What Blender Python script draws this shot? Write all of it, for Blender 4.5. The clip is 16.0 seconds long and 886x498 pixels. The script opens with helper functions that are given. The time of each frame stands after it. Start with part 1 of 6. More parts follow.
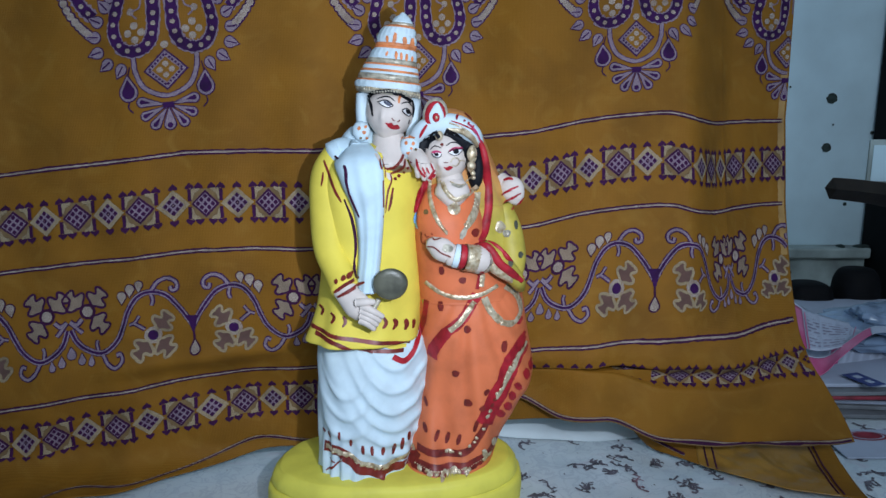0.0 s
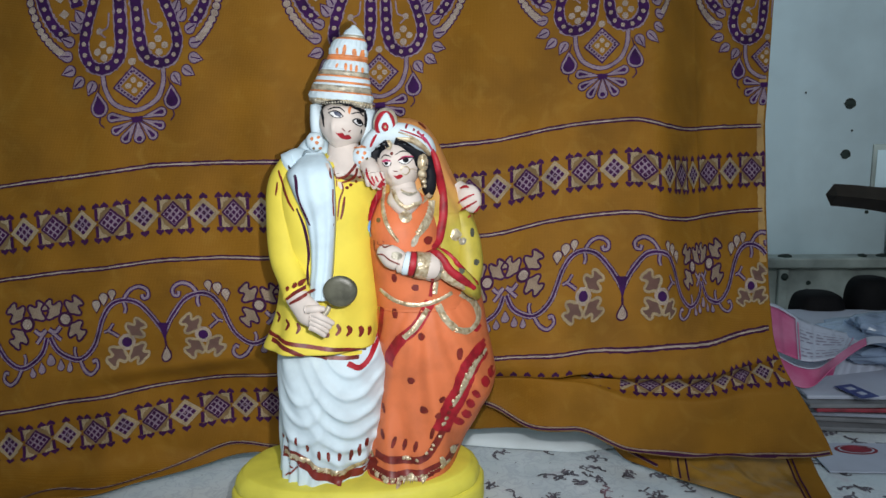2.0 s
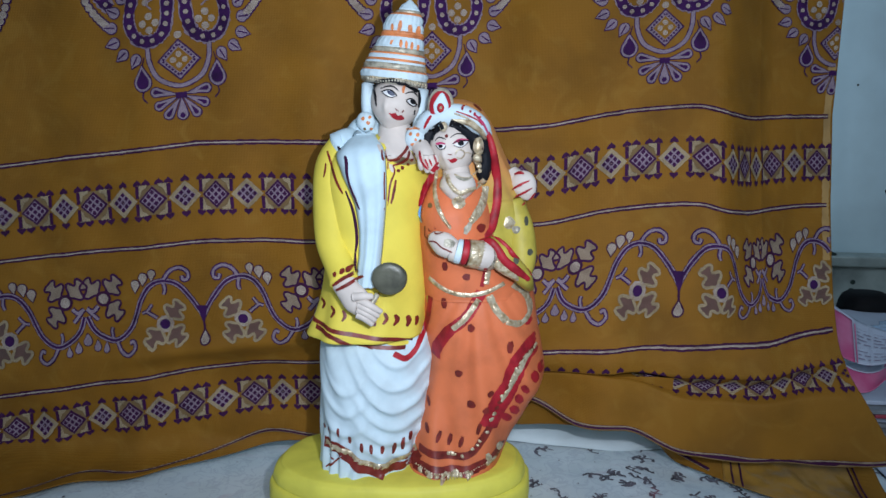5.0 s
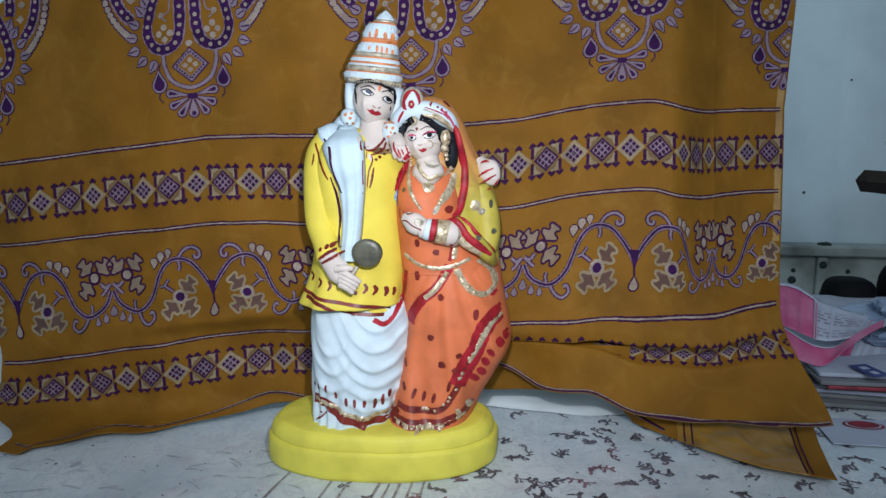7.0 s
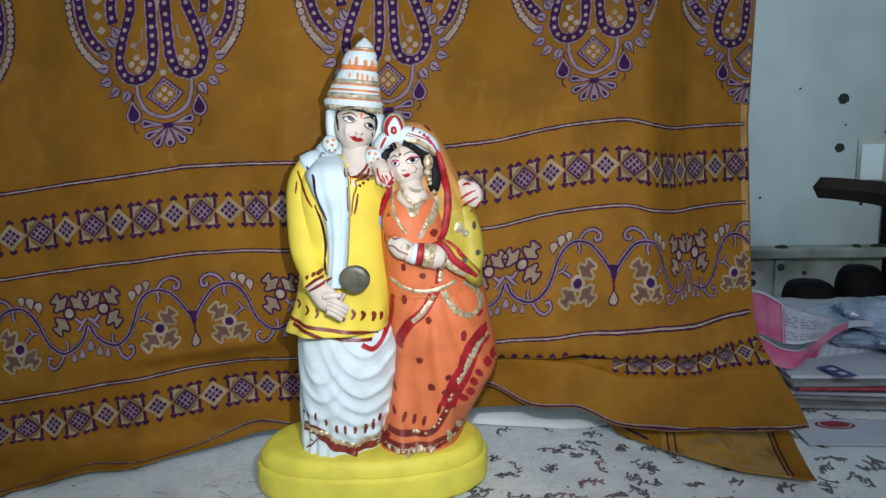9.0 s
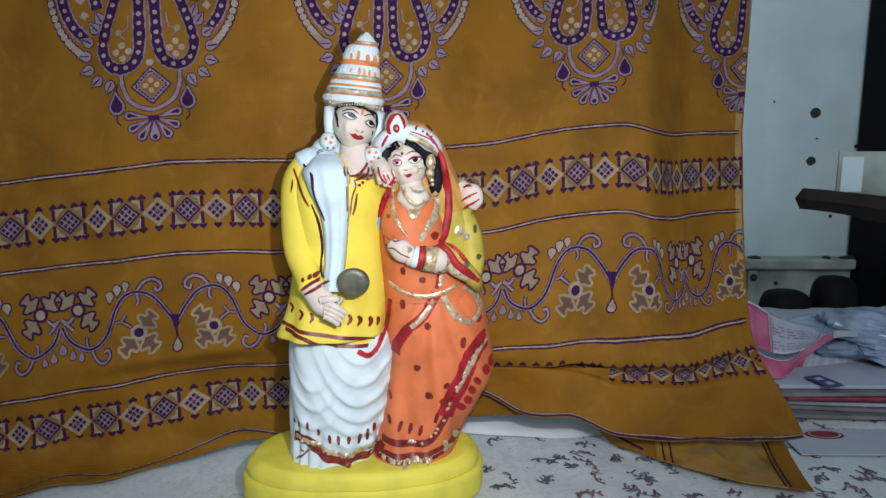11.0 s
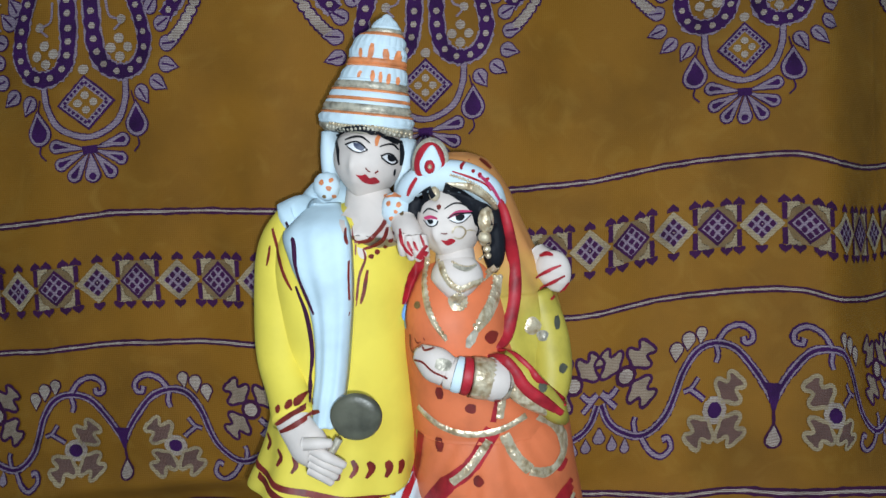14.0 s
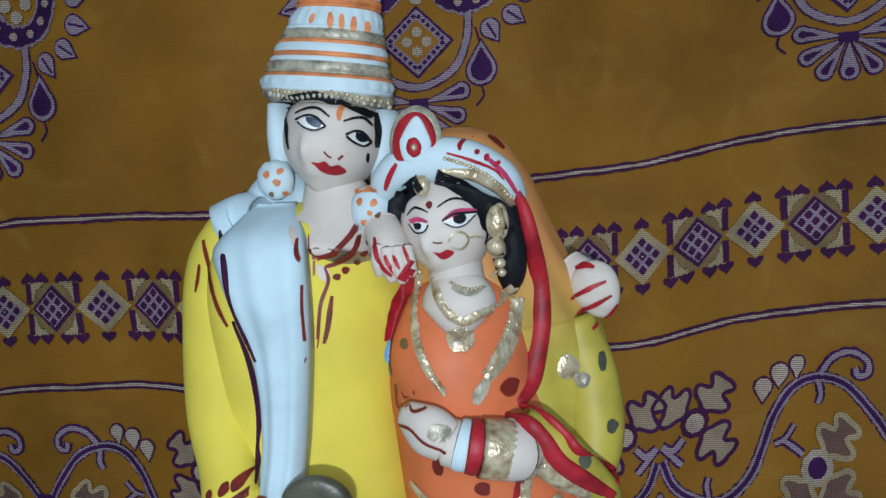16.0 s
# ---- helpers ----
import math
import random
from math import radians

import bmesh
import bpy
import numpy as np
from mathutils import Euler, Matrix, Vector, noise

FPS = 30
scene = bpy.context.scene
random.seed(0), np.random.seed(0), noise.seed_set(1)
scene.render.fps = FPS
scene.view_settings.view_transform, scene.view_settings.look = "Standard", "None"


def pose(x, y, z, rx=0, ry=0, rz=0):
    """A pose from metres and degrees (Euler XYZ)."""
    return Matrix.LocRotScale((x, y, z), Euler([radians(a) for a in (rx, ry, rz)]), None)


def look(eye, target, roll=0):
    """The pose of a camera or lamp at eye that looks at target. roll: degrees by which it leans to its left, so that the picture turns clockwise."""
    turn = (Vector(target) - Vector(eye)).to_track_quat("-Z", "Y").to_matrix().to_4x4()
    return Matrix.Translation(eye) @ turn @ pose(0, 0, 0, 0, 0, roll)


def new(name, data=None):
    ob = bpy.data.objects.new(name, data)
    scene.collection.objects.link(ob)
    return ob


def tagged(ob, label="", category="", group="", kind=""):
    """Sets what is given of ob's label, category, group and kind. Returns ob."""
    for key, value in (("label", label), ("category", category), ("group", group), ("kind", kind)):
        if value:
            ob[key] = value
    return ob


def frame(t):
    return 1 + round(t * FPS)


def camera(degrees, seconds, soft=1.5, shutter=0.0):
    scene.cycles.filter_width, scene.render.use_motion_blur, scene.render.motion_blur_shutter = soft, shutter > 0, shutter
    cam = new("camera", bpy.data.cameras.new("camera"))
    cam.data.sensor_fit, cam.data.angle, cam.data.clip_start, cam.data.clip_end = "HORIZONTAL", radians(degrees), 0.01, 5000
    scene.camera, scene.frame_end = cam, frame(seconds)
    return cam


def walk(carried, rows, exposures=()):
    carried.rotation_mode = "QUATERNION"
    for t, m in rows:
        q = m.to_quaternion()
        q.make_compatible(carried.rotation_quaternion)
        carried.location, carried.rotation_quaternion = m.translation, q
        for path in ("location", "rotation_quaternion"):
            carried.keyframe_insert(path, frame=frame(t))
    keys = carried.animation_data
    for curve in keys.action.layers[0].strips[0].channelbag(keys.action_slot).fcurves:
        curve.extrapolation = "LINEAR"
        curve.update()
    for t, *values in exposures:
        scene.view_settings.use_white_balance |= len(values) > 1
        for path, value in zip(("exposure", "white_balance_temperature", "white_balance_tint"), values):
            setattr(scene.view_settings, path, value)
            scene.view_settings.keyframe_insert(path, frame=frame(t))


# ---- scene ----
cam = camera(63.9, 16.0)
METRES, EYE, TILT, LEAN, TURN = 0.55, 0.267, -11.0, 0.0, 0.0
ROWS = [
    (0.0, 0.0, 0.0, 0.0, 0.0, 0.0, -0.0),
    (0.5, 0.0572, -0.01, -0.0086, 2.68, 0.48, -0.25),
    (1.0, 0.0835, 0.009, -0.0293, 3.56, -0.1, -0.62),
    (1.5, 0.09, 0.0086, -0.0136, 3.1, 0.99, -0.12),
    (2.0, 0.1059, -0.0038, -0.0073, 3.59, 1.11, 0.25),
    (2.5, 0.1241, -0.0121, 0.0004, 5.55, 1.72, 0.39),
    (3.0, 0.1034, 0.0073, 0.0003, 9.61, 0.79, -0.42),
    (5.5, 0.0761, 0.0092, -0.0127, 4.82, 0.23, -0.77),
    (6.0, 0.1087, -0.0284, -0.0192, 5.73, -0.1, -0.82),
    (6.5, 0.1347, -0.0496, -0.0258, 6.46, -0.12, -0.99),
    (7.0, 0.1527, -0.0736, -0.0314, 7.8, 0.0, -1.3),
    (7.5, 0.1501, -0.0746, -0.0183, 5.35, 0.19, 0.56),
    (8.0, 0.1392, -0.0857, -0.0167, 4.3, 0.55, 0.61),
    (8.5, 0.1322, -0.0942, -0.018, 4.62, 0.69, 0.47),
    (9.0, 0.1173, -0.0855, -0.0149, 4.36, 0.81, 0.75),
    (11.5, 0.075, -0.0283, -0.023, 1.89, 2.09, -0.25),
    (12.0, 0.0847, 0.0025, -0.0031, 3.23, 2.42, -0.13),
    (12.5, 0.0955, 0.0245, 0.0078, 4.47, 2.5, -0.45),
    (13.0, 0.0934, 0.0731, 0.0226, 5.88, 2.18, -0.33),
    (13.5, 0.0794, 0.1575, 0.054, 7.52, 3.18, -0.51),
    (14.0, 0.0747, 0.2691, 0.0621, 7.88, 2.46, -0.99),
    (14.5, 0.0756, 0.3354, 0.0686, 8.62, 2.11, -0.78),
    (15.0, 0.0851, 0.3745, 0.0737, 9.08, 2.15, -0.32),
    (15.5, 0.0779, 0.4069, 0.0785, 9.92, 2.1, 0.3),
    (16.0, 0.072, 0.4295, 0.0809, 10.43, 1.87, 0.3),
]
POSES = [(t, pose(0, 0, EYE, TILT, LEAN, TURN) @ pose(METRES * x, METRES * y, METRES * z, 90 + pitch, roll, yaw)) for t, x, y, z, yaw, pitch, roll in ROWS]
POSES += [(3.2, look((0.038, 0.012, 0.261), (-0.275, 1.954, -0.096), -0.6)), (5.3, look((0.037, 0.015, 0.260), (-0.134, 1.972, -0.117), -0.0)),
          (9.2, look((0.054, -0.046, 0.268), (-0.087, 1.920, -0.072), -1.5)), (11.3, look((0.035, -0.026, 0.260), (0.001, 1.946, -0.071), -0.1))]
walk(cam, sorted(POSES, key=lambda row: row[0]), exposures=[
    (0.0, -0.14, 5750, 14), (0.5, -0.10, 6050, 14), (1.5, -0.04, 6700, 16), (3.0, 0.10, 6950, 15), (5.5, -0.16, 5800, 14), (6.0, -0.10, 5850, 14), (7.0, 0.03, 6350, 17), (8.0, 0.06, 6700, 16), (9.0, 0.10, 6900, 16),
    (11.5, 0.06, 6900, 17), (13.0, 0.06, 6900, 15), (13.5, -0.05, 6600, 13), (14.0, -0.06, 6050, 10), (15.0, -0.34, 5900, 7), (16.0, -0.44, 5950, 8)])

# ---- world and lights ----
world = bpy.data.worlds.new("room_world")
scene.world = world
world.use_nodes = True
wb = world.node_tree.nodes["Background"]
wb.inputs[0].default_value = (0.66, 0.82, 0.95, 1)
wb.inputs[1].default_value = 0.23


def area_lamp(name, eye, target, sx, sy, watts, colour):
    data = bpy.data.lights.new(name, "AREA")
    data.shape, data.size, data.size_y, data.energy, data.color = "RECTANGLE", sx, sy, watts, colour
    ob = new(name, data)
    ob.matrix_world = look(eye, target)
    return ob


# the small white lamp beside the lens that lights the figurine
lamp = bpy.data.lights.new("telephone_lamp", "SPOT")
lamp.energy, lamp.color, lamp.shadow_soft_size, lamp.spot_size, lamp.spot_blend = 3.9, (0.93, 0.98, 1.0), 0.005, radians(94), 1.0
new("telephone_lamp", lamp).matrix_world = look((0.064, 0.12, 0.262), (-0.006, 0.50, 0.198))
# added soft daylight fill from behind the camera; no window stands there
area_lamp("added_front_light", (0.35, -1.5, 1.3), (0.0, 0.48, 0.16), 1.0, 0.8, 19.0, (0.85, 0.96, 1.0))
# ---- materials ----


def mat(name, colour, rough=0.6, metal=0.0, vary=0.12, scale=60.0, bump=0.1, bscale=400.0, second=None, spec=0.5, coat=0.0):
    m = bpy.data.materials.new(name)
    m.use_nodes = True
    nt = m.node_tree
    b = nt.nodes["Principled BSDF"]
    tc = nt.nodes.new("ShaderNodeTexCoord")
    n1 = nt.nodes.new("ShaderNodeTexNoise")
    n1.inputs["Scale"].default_value, n1.inputs["Detail"].default_value = scale, 5
    n2 = nt.nodes.new("ShaderNodeTexNoise")
    n2.inputs["Scale"].default_value, n2.inputs["Detail"].default_value = bscale, 3
    ramp = nt.nodes.new("ShaderNodeMix")
    ramp.data_type = "RGBA"
    c2 = second or tuple(max(0.0, c * (1 - 2.2 * vary)) for c in colour)
    ramp.inputs[6].default_value, ramp.inputs[7].default_value = (*colour, 1), (*c2, 1)
    cr = nt.nodes.new("ShaderNodeMapRange")
    cr.inputs[1].default_value, cr.inputs[2].default_value = 0.42, 0.72
    bp = nt.nodes.new("ShaderNodeBump")
    bp.inputs["Strength"].default_value, bp.inputs["Distance"].default_value = bump, 0.001
    L = nt.links.new
    L(tc.outputs["Object"], n1.inputs["Vector"])
    L(tc.outputs["Object"], n2.inputs["Vector"])
    L(n1.outputs["Fac"], cr.inputs[0])
    L(cr.outputs[0], ramp.inputs[0])
    L(ramp.outputs[2], b.inputs["Base Color"])
    L(n2.outputs["Fac"], bp.inputs["Height"])
    L(bp.outputs[0], b.inputs["Normal"])
    b.inputs["Roughness"].default_value, b.inputs["Metallic"].default_value = rough, metal
    b.inputs["Specular IOR Level"].default_value = spec
    b.inputs["Coat Weight"].default_value = coat
    b.inputs["Coat Roughness"].default_value = 0.25
    return m


def weave(m, scale, depth, stripes=0.0, dark=(0, 0, 0)):
    """Adds thread lines to a cloth material: fine bump in both directions and, for embroidery, darker rows between the threads."""
    nt = m.node_tree
    b = nt.nodes["Principled BSDF"]
    tc = nt.nodes.new("ShaderNodeTexCoord")
    L = nt.links.new
    prev = b.inputs["Normal"].links[0].from_socket
    for axis in ("X", "Z"):
        w = nt.nodes.new("ShaderNodeTexWave")
        w.bands_direction = axis
        w.inputs["Scale"].default_value, w.inputs["Distortion"].default_value, w.inputs["Detail"].default_value = scale, 1.2, 1
        w.inputs["Detail Scale"].default_value = 2.0
        bp = nt.nodes.new("ShaderNodeBump")
        bp.inputs["Strength"].default_value, bp.inputs["Distance"].default_value = depth, 0.0005
        L(tc.outputs["Object"], w.inputs["Vector"])
        L(w.outputs["Fac"], bp.inputs["Height"])
        L(prev, bp.inputs["Normal"])
        prev = bp.outputs[0]
        if axis == "Z" and stripes:
            src = b.inputs["Base Color"].links[0].from_socket
            mx = nt.nodes.new("ShaderNodeMix")
            mx.data_type = "RGBA"
            mr = nt.nodes.new("ShaderNodeMapRange")
            mr.inputs[1].default_value, mr.inputs[2].default_value = 0.62, 0.22
            mr.inputs[4].default_value = stripes
            L(w.outputs["Fac"], mr.inputs[0])
            L(mr.outputs[0], mx.inputs[0])
            L(src, mx.inputs[6])
            mx.inputs[7].default_value = (*dark, 1)
            L(mx.outputs[2], b.inputs["Base Color"])
    L(prev, b.inputs["Normal"])
    return m


M = {}
M["mustard"] = weave(mat("mustard_cotton", (0.230, 0.101, 0.007), 0.7, spec=0.2, vary=0.14, scale=22, bump=0.15, bscale=90), 300, 0.20)
# faint tone-on-tone wisps in the mustard ground
nt = M["mustard"].node_tree
pb = nt.nodes["Principled BSDF"]
src = pb.inputs["Base Color"].links[0].from_socket
tc = nt.nodes.new("ShaderNodeTexCoord")
wn = nt.nodes.new("ShaderNodeTexNoise")
wn.inputs["Scale"].default_value, wn.inputs["Detail"].default_value, wn.inputs["Distortion"].default_value = 38.0, 6.0, 1.6
wr = nt.nodes.new("ShaderNodeMapRange")
wr.inputs[1].default_value, wr.inputs[2].default_value, wr.inputs[4].default_value = 0.53, 0.74, 0.22
wm = nt.nodes.new("ShaderNodeMix")
wm.data_type = "RGBA"
wm.inputs[7].default_value = (0.34, 0.20, 0.035, 1)
nt.links.new(tc.outputs["Object"], wn.inputs["Vector"])
nt.links.new(wn.outputs["Fac"], wr.inputs[0])
nt.links.new(wr.outputs[0], wm.inputs[0])
nt.links.new(src, wm.inputs[6])
nt.links.new(wm.outputs[2], pb.inputs["Base Color"])
M["selvedge"] = weave(mat("pale_selvedge", (0.36, 0.21, 0.06), 0.6, vary=0.15, scale=60), 300, 0.2)
M["purple"] = weave(mat("purple_thread", (0.045, 0.008, 0.074), 0.7, spec=0.15, vary=0.25, scale=80), 420, 0.3, 0.35, (0.02, 0.008, 0.04))
M["wine"] = weave(mat("wine_thread", (0.048, 0.008, 0.042), 0.7, spec=0.15, vary=0.15, scale=80), 420, 0.3, 0.35, (0.03, 0.008, 0.02))
M["plum"] = weave(mat("plum_thread", (0.048, 0.008, 0.052), 0.7, spec=0.15, vary=0.2, scale=80), 420, 0.3, 0.35, (0.03, 0.008, 0.03))
M["lilac"] = weave(mat("lilac_thread", (0.34, 0.265, 0.29), 0.55, vary=0.15, scale=80), 420, 0.4, 0.8, (0.07, 0.025, 0.11))
M["cream"] = weave(mat("cream_thread", (0.54, 0.46, 0.39), 0.6, spec=0.25, vary=0.2, scale=80), 420, 0.5, 0.88, (0.15, 0.075, 0.05))
M["beige"] = weave(mat("beige_thread", (0.33, 0.25, 0.175), 0.55, vary=0.15, scale=120), 420, 0.4, 0.75, (0.13, 0.07, 0.035))
M["straw"] = weave(mat("straw_thread", (0.46, 0.37, 0.23), 0.6, spec=0.25, vary=0.2, scale=80), 420, 0.5, 0.7, (0.15, 0.08, 0.03))
M["plank"] = mat("dark_brown_wood", (0.022, 0.016, 0.011), 0.6, vary=0.3, scale=40, spec=0.3)
M["taupe"] = weave(mat("taupe_thread", (0.21, 0.13, 0.045), 0.6, vary=0.15, scale=120), 420, 0.4, 0.4, (0.12, 0.06, 0.03))
M["brown"] = weave(mat("brown_thread", (0.13, 0.06, 0.045), 0.55, vary=0.15, scale=120), 420, 0.4, 0.4, (0.06, 0.03, 0.02))
M["strip"] = mat("gold_strip", (0.30, 0.155, 0.025), 0.28, vary=0.2, scale=60, bump=1.0, bscale=90, spec=0.5)
M["white"] = mat("white_plaster_paint", (0.60, 0.72, 0.78), 0.7, spec=0.3, vary=0.05, scale=90, bump=0.08, bscale=260)
M["skin"] = mat("pale_skin_paint", (0.66, 0.585, 0.53), 0.62, spec=0.35, vary=0.05, scale=90, bump=0.05, bscale=260)
M["yellow"] = mat("yellow_paint", (0.77, 0.63, 0.08), 0.68, spec=0.3, vary=0.06, scale=45, bump=0.10, bscale=220)
M["base_yellow"] = mat("base_yellow_paint", (0.77, 0.69, 0.085), 0.6, vary=0.08, scale=45, bump=0.12, bscale=200)
M["orange"] = mat("orange_paint", (0.68, 0.175, 0.065), 0.55, spec=0.35, vary=0.10, scale=60, bump=0.14, bscale=220)
M["scarf"] = mat("pale_blue_scarf_paint", (0.56, 0.71, 0.79), 0.7, spec=0.3, vary=0.08, scale=70, bump=0.12, bscale=200)
M["iris"] = mat("slate_blue_paint", (0.045, 0.055, 0.10), 0.4)
M["olive"] = mat("olive_veil_paint", (0.50, 0.41, 0.06), 0.5, spec=0.4, vary=0.2, scale=60, bump=0.14, bscale=220)
# the veil's paint runs from peach at the head to olive over the arm
M["veil"] = mat("veil_paint", (0.50, 0.41, 0.06), 0.5, spec=0.4, vary=0.18, scale=60, bump=0.16, bscale=220)
nt = M["veil"].node_tree
pb = nt.nodes["Principled BSDF"]
src = pb.inputs["Base Color"].links[0].from_socket
tc = nt.nodes.new("ShaderNodeTexCoord")
sep = nt.nodes.new("ShaderNodeSeparateXYZ")
vn = nt.nodes.new("ShaderNodeTexNoise")
vn.inputs["Scale"].default_value, vn.inputs["Detail"].default_value = 70.0, 4.0
wob = nt.nodes.new("ShaderNodeMath")
wob.operation = "MULTIPLY_ADD"
wob.inputs[1].default_value = 0.03
vr = nt.nodes.new("ShaderNodeMapRange")
vr.inputs[1].default_value, vr.inputs[2].default_value = 0.208, 0.246
vm = nt.nodes.new("ShaderNodeMix")
vm.data_type = "RGBA"
vm.inputs[7].default_value = (0.62, 0.27, 0.085, 1)
nt.links.new(tc.outputs["Object"], sep.inputs[0])
nt.links.new(tc.outputs["Object"], vn.inputs["Vector"])
nt.links.new(vn.outputs["Fac"], wob.inputs[0])
nt.links.new(sep.outputs["Z"], wob.inputs[2])
nt.links.new(wob.outputs[0], vr.inputs[0])
nt.links.new(vr.outputs[0], vm.inputs[0])
nt.links.new(src, vm.inputs[6])
nt.links.new(vm.outputs[2], pb.inputs["Base Color"])
M["red"] = mat("red_paint", (0.40, 0.014, 0.026), 0.5, spec=0.35, vary=0.25, scale=120, bump=0.3, bscale=240)
M["maroon"] = mat("maroon_paint", (0.20, 0.018, 0.012), 0.45, vary=0.25, scale=160)
M["black"] = mat("black_paint", (0.009, 0.010, 0.014), 0.6, vary=0.1, bump=0.5, bscale=300, spec=0.18)
M["gold"] = mat("gold_paint", (0.62, 0.53, 0.37), 0.3, 0.3, vary=0.3, scale=260, bump=0.9, bscale=380, second=(0.27, 0.17, 0.07))
M["silver"] = mat("tarnished_silver_paint", (0.50, 0.46, 0.36), 0.42, 0.2, vary=0.3, scale=260, bump=0.6, bscale=420)
M["slate"] = mat("grey_mirror_paint", (0.105, 0.105, 0.075), 0.4, 0.1, vary=0.25, scale=110, bump=0.2, bscale=300)
M["peach"] = mat("peach_paint", (0.76, 0.26, 0.09), 0.5, vary=0.2, scale=150)
M["pink"] = mat("pink_paint", (0.60, 0.05, 0.16), 0.45, vary=0.2, scale=150)
M["sky"] = mat("blue_paint", (0.22, 0.42, 0.70), 0.5, vary=0.2, scale=150)
M["eyewhite"] = mat("eye_white_paint", (0.82, 0.82, 0.82), 0.35)
M["wall"] = mat("pale_blue_enamel", (0.62, 0.80, 0.86), 0.5, vary=0.10, scale=7, bump=0.15, bscale=60)
M["rail"] = mat("grey_green_enamel", (0.44, 0.52, 0.49), 0.5, vary=0.3, scale=14, bump=0.2, bscale=80)
M["dark"] = mat("black_steel", (0.006, 0.006, 0.007), 0.7, vary=0.2, spec=0.12)
M["hole"] = mat("dark_hole", (0.03, 0.05, 0.045), 0.8, vary=0.3, scale=200)
M["paper"] = mat("white_paper", (0.42, 0.46, 0.56), 0.6, vary=0.05, scale=30, bump=0.1, bscale=60)
M["paperpink"] = mat("pink_paper", (0.46, 0.075, 0.19), 0.45, vary=0.2, scale=30, bump=0.1, bscale=60, second=(0.56, 0.20, 0.33))
M["ink"] = mat("grey_ink", (0.25, 0.22, 0.30), 0.6)
M["bluebag"] = mat("blue_plastic", (0.30, 0.40, 0.56), 0.22, vary=0.35, scale=18, bump=0.5, bscale=40)
M["navy"] = mat("navy_ink", (0.05, 0.07, 0.22), 0.5)
M["redink"] = mat("red_ink", (0.30, 0.03, 0.05), 0.5, vary=0.3, scale=60)
M["news"] = mat("grey_newsprint", (0.19, 0.20, 0.215), 0.75, vary=0.2, scale=40)
M["sheet"] = mat("white_sheet", (0.64, 0.70, 0.73), 0.65, vary=0.10, scale=22, bump=0.35, bscale=60, second=(0.52, 0.59, 0.61))
nt = M["sheet"].node_tree
pb = nt.nodes["Principled BSDF"]
tc = nt.nodes.new("ShaderNodeTexCoord")
for scale, lo, hi, amount, colour, ridge in ((85.0, 0.05, 0.0, 0.5, (0.40, 0.45, 0.52), True), (9.0, 0.46, 0.64, 0.55, (0.45, 0.54, 0.60), False), (34.0, 0.60, 0.72, 0.35, (0.50, 0.38, 0.45), False), (17.0, 0.56, 0.68, 0.45, (0.76, 0.81, 0.84), False)):
    src = pb.inputs["Base Color"].links[0].from_socket
    sn = nt.nodes.new("ShaderNodeTexNoise")
    sn.inputs["Scale"].default_value, sn.inputs["Detail"].default_value, sn.inputs["Distortion"].default_value = scale, 3.0, 0.9 if ridge else 0.3
    out = sn.outputs["Fac"]
    nt.links.new(tc.outputs["Object"], sn.inputs["Vector"])
    if ridge:
        dip = nt.nodes.new("ShaderNodeMath")
        dip.operation = "SUBTRACT"
        dip.inputs[1].default_value = 0.5
        mag = nt.nodes.new("ShaderNodeMath")
        mag.operation = "ABSOLUTE"
        nt.links.new(out, dip.inputs[0])
        nt.links.new(dip.outputs[0], mag.inputs[0])
        out = mag.outputs[0]
    sr = nt.nodes.new("ShaderNodeMapRange")
    sr.inputs[1].default_value, sr.inputs[2].default_value, sr.inputs[4].default_value = lo, hi, amount
    sm = nt.nodes.new("ShaderNodeMix")
    sm.data_type = "RGBA"
    sm.inputs[7].default_value = (*colour, 1)
    nt.links.new(out, sr.inputs[0])
    nt.links.new(sr.outputs[0], sm.inputs[0])
    nt.links.new(src, sm.inputs[6])
    nt.links.new(sm.outputs[2], pb.inputs["Base Color"])
M["stain"] = mat("violet_print", (0.155, 0.14, 0.17), 0.6, vary=0.35, scale=120)
M["lines"] = mat("line_print", (0.36, 0.34, 0.36), 0.65, vary=0.3, scale=200)
M["stainred"] = mat("wine_print", (0.28, 0.16, 0.20), 0.6, vary=0.35, scale=120)
M["faint"] = mat("faint_grey_print", (0.52, 0.56, 0.60), 0.65, vary=0.2, scale=90)
M["floorm"] = mat("grey_cement", (0.28, 0.27, 0.25), 0.8, vary=0.2, scale=6)
M["linen"] = mat("pale_linen", (0.62, 0.70, 0.73), 0.75, vary=0.08, scale=25, bump=0.4, bscale=70)

# ---- mesh helpers ----


class Build:
    """Collects faces of several materials and turns them into one mesh object."""

    def __init__(self):
        self.v, self.f, self.m, self.mats = [], [], [], []

    def slot(self, key):
        if key not in self.mats:
            self.mats.append(key)
        return self.mats.index(key)

    def add(self, verts, faces, key):
        o = len(self.v)
        self.v.extend(tuple(p) for p in verts)
        s = self.slot(key)
        for f in faces:
            self.f.append(tuple(i + o for i in f))
            self.m.append(s)

    def make(self, name, parent=None, smooth=True):
        me = bpy.data.meshes.new(name)
        me.from_pydata(self.v, [], self.f)
        for k in self.mats:
            me.materials.append(M[k])
        me.polygons.foreach_set("material_index", self.m)
        me.polygons.foreach_set("use_smooth", [smooth] * len(self.f))
        me.update()
        ob = new(name, me)
        if parent is not None:
            ob.parent = parent
        return ob


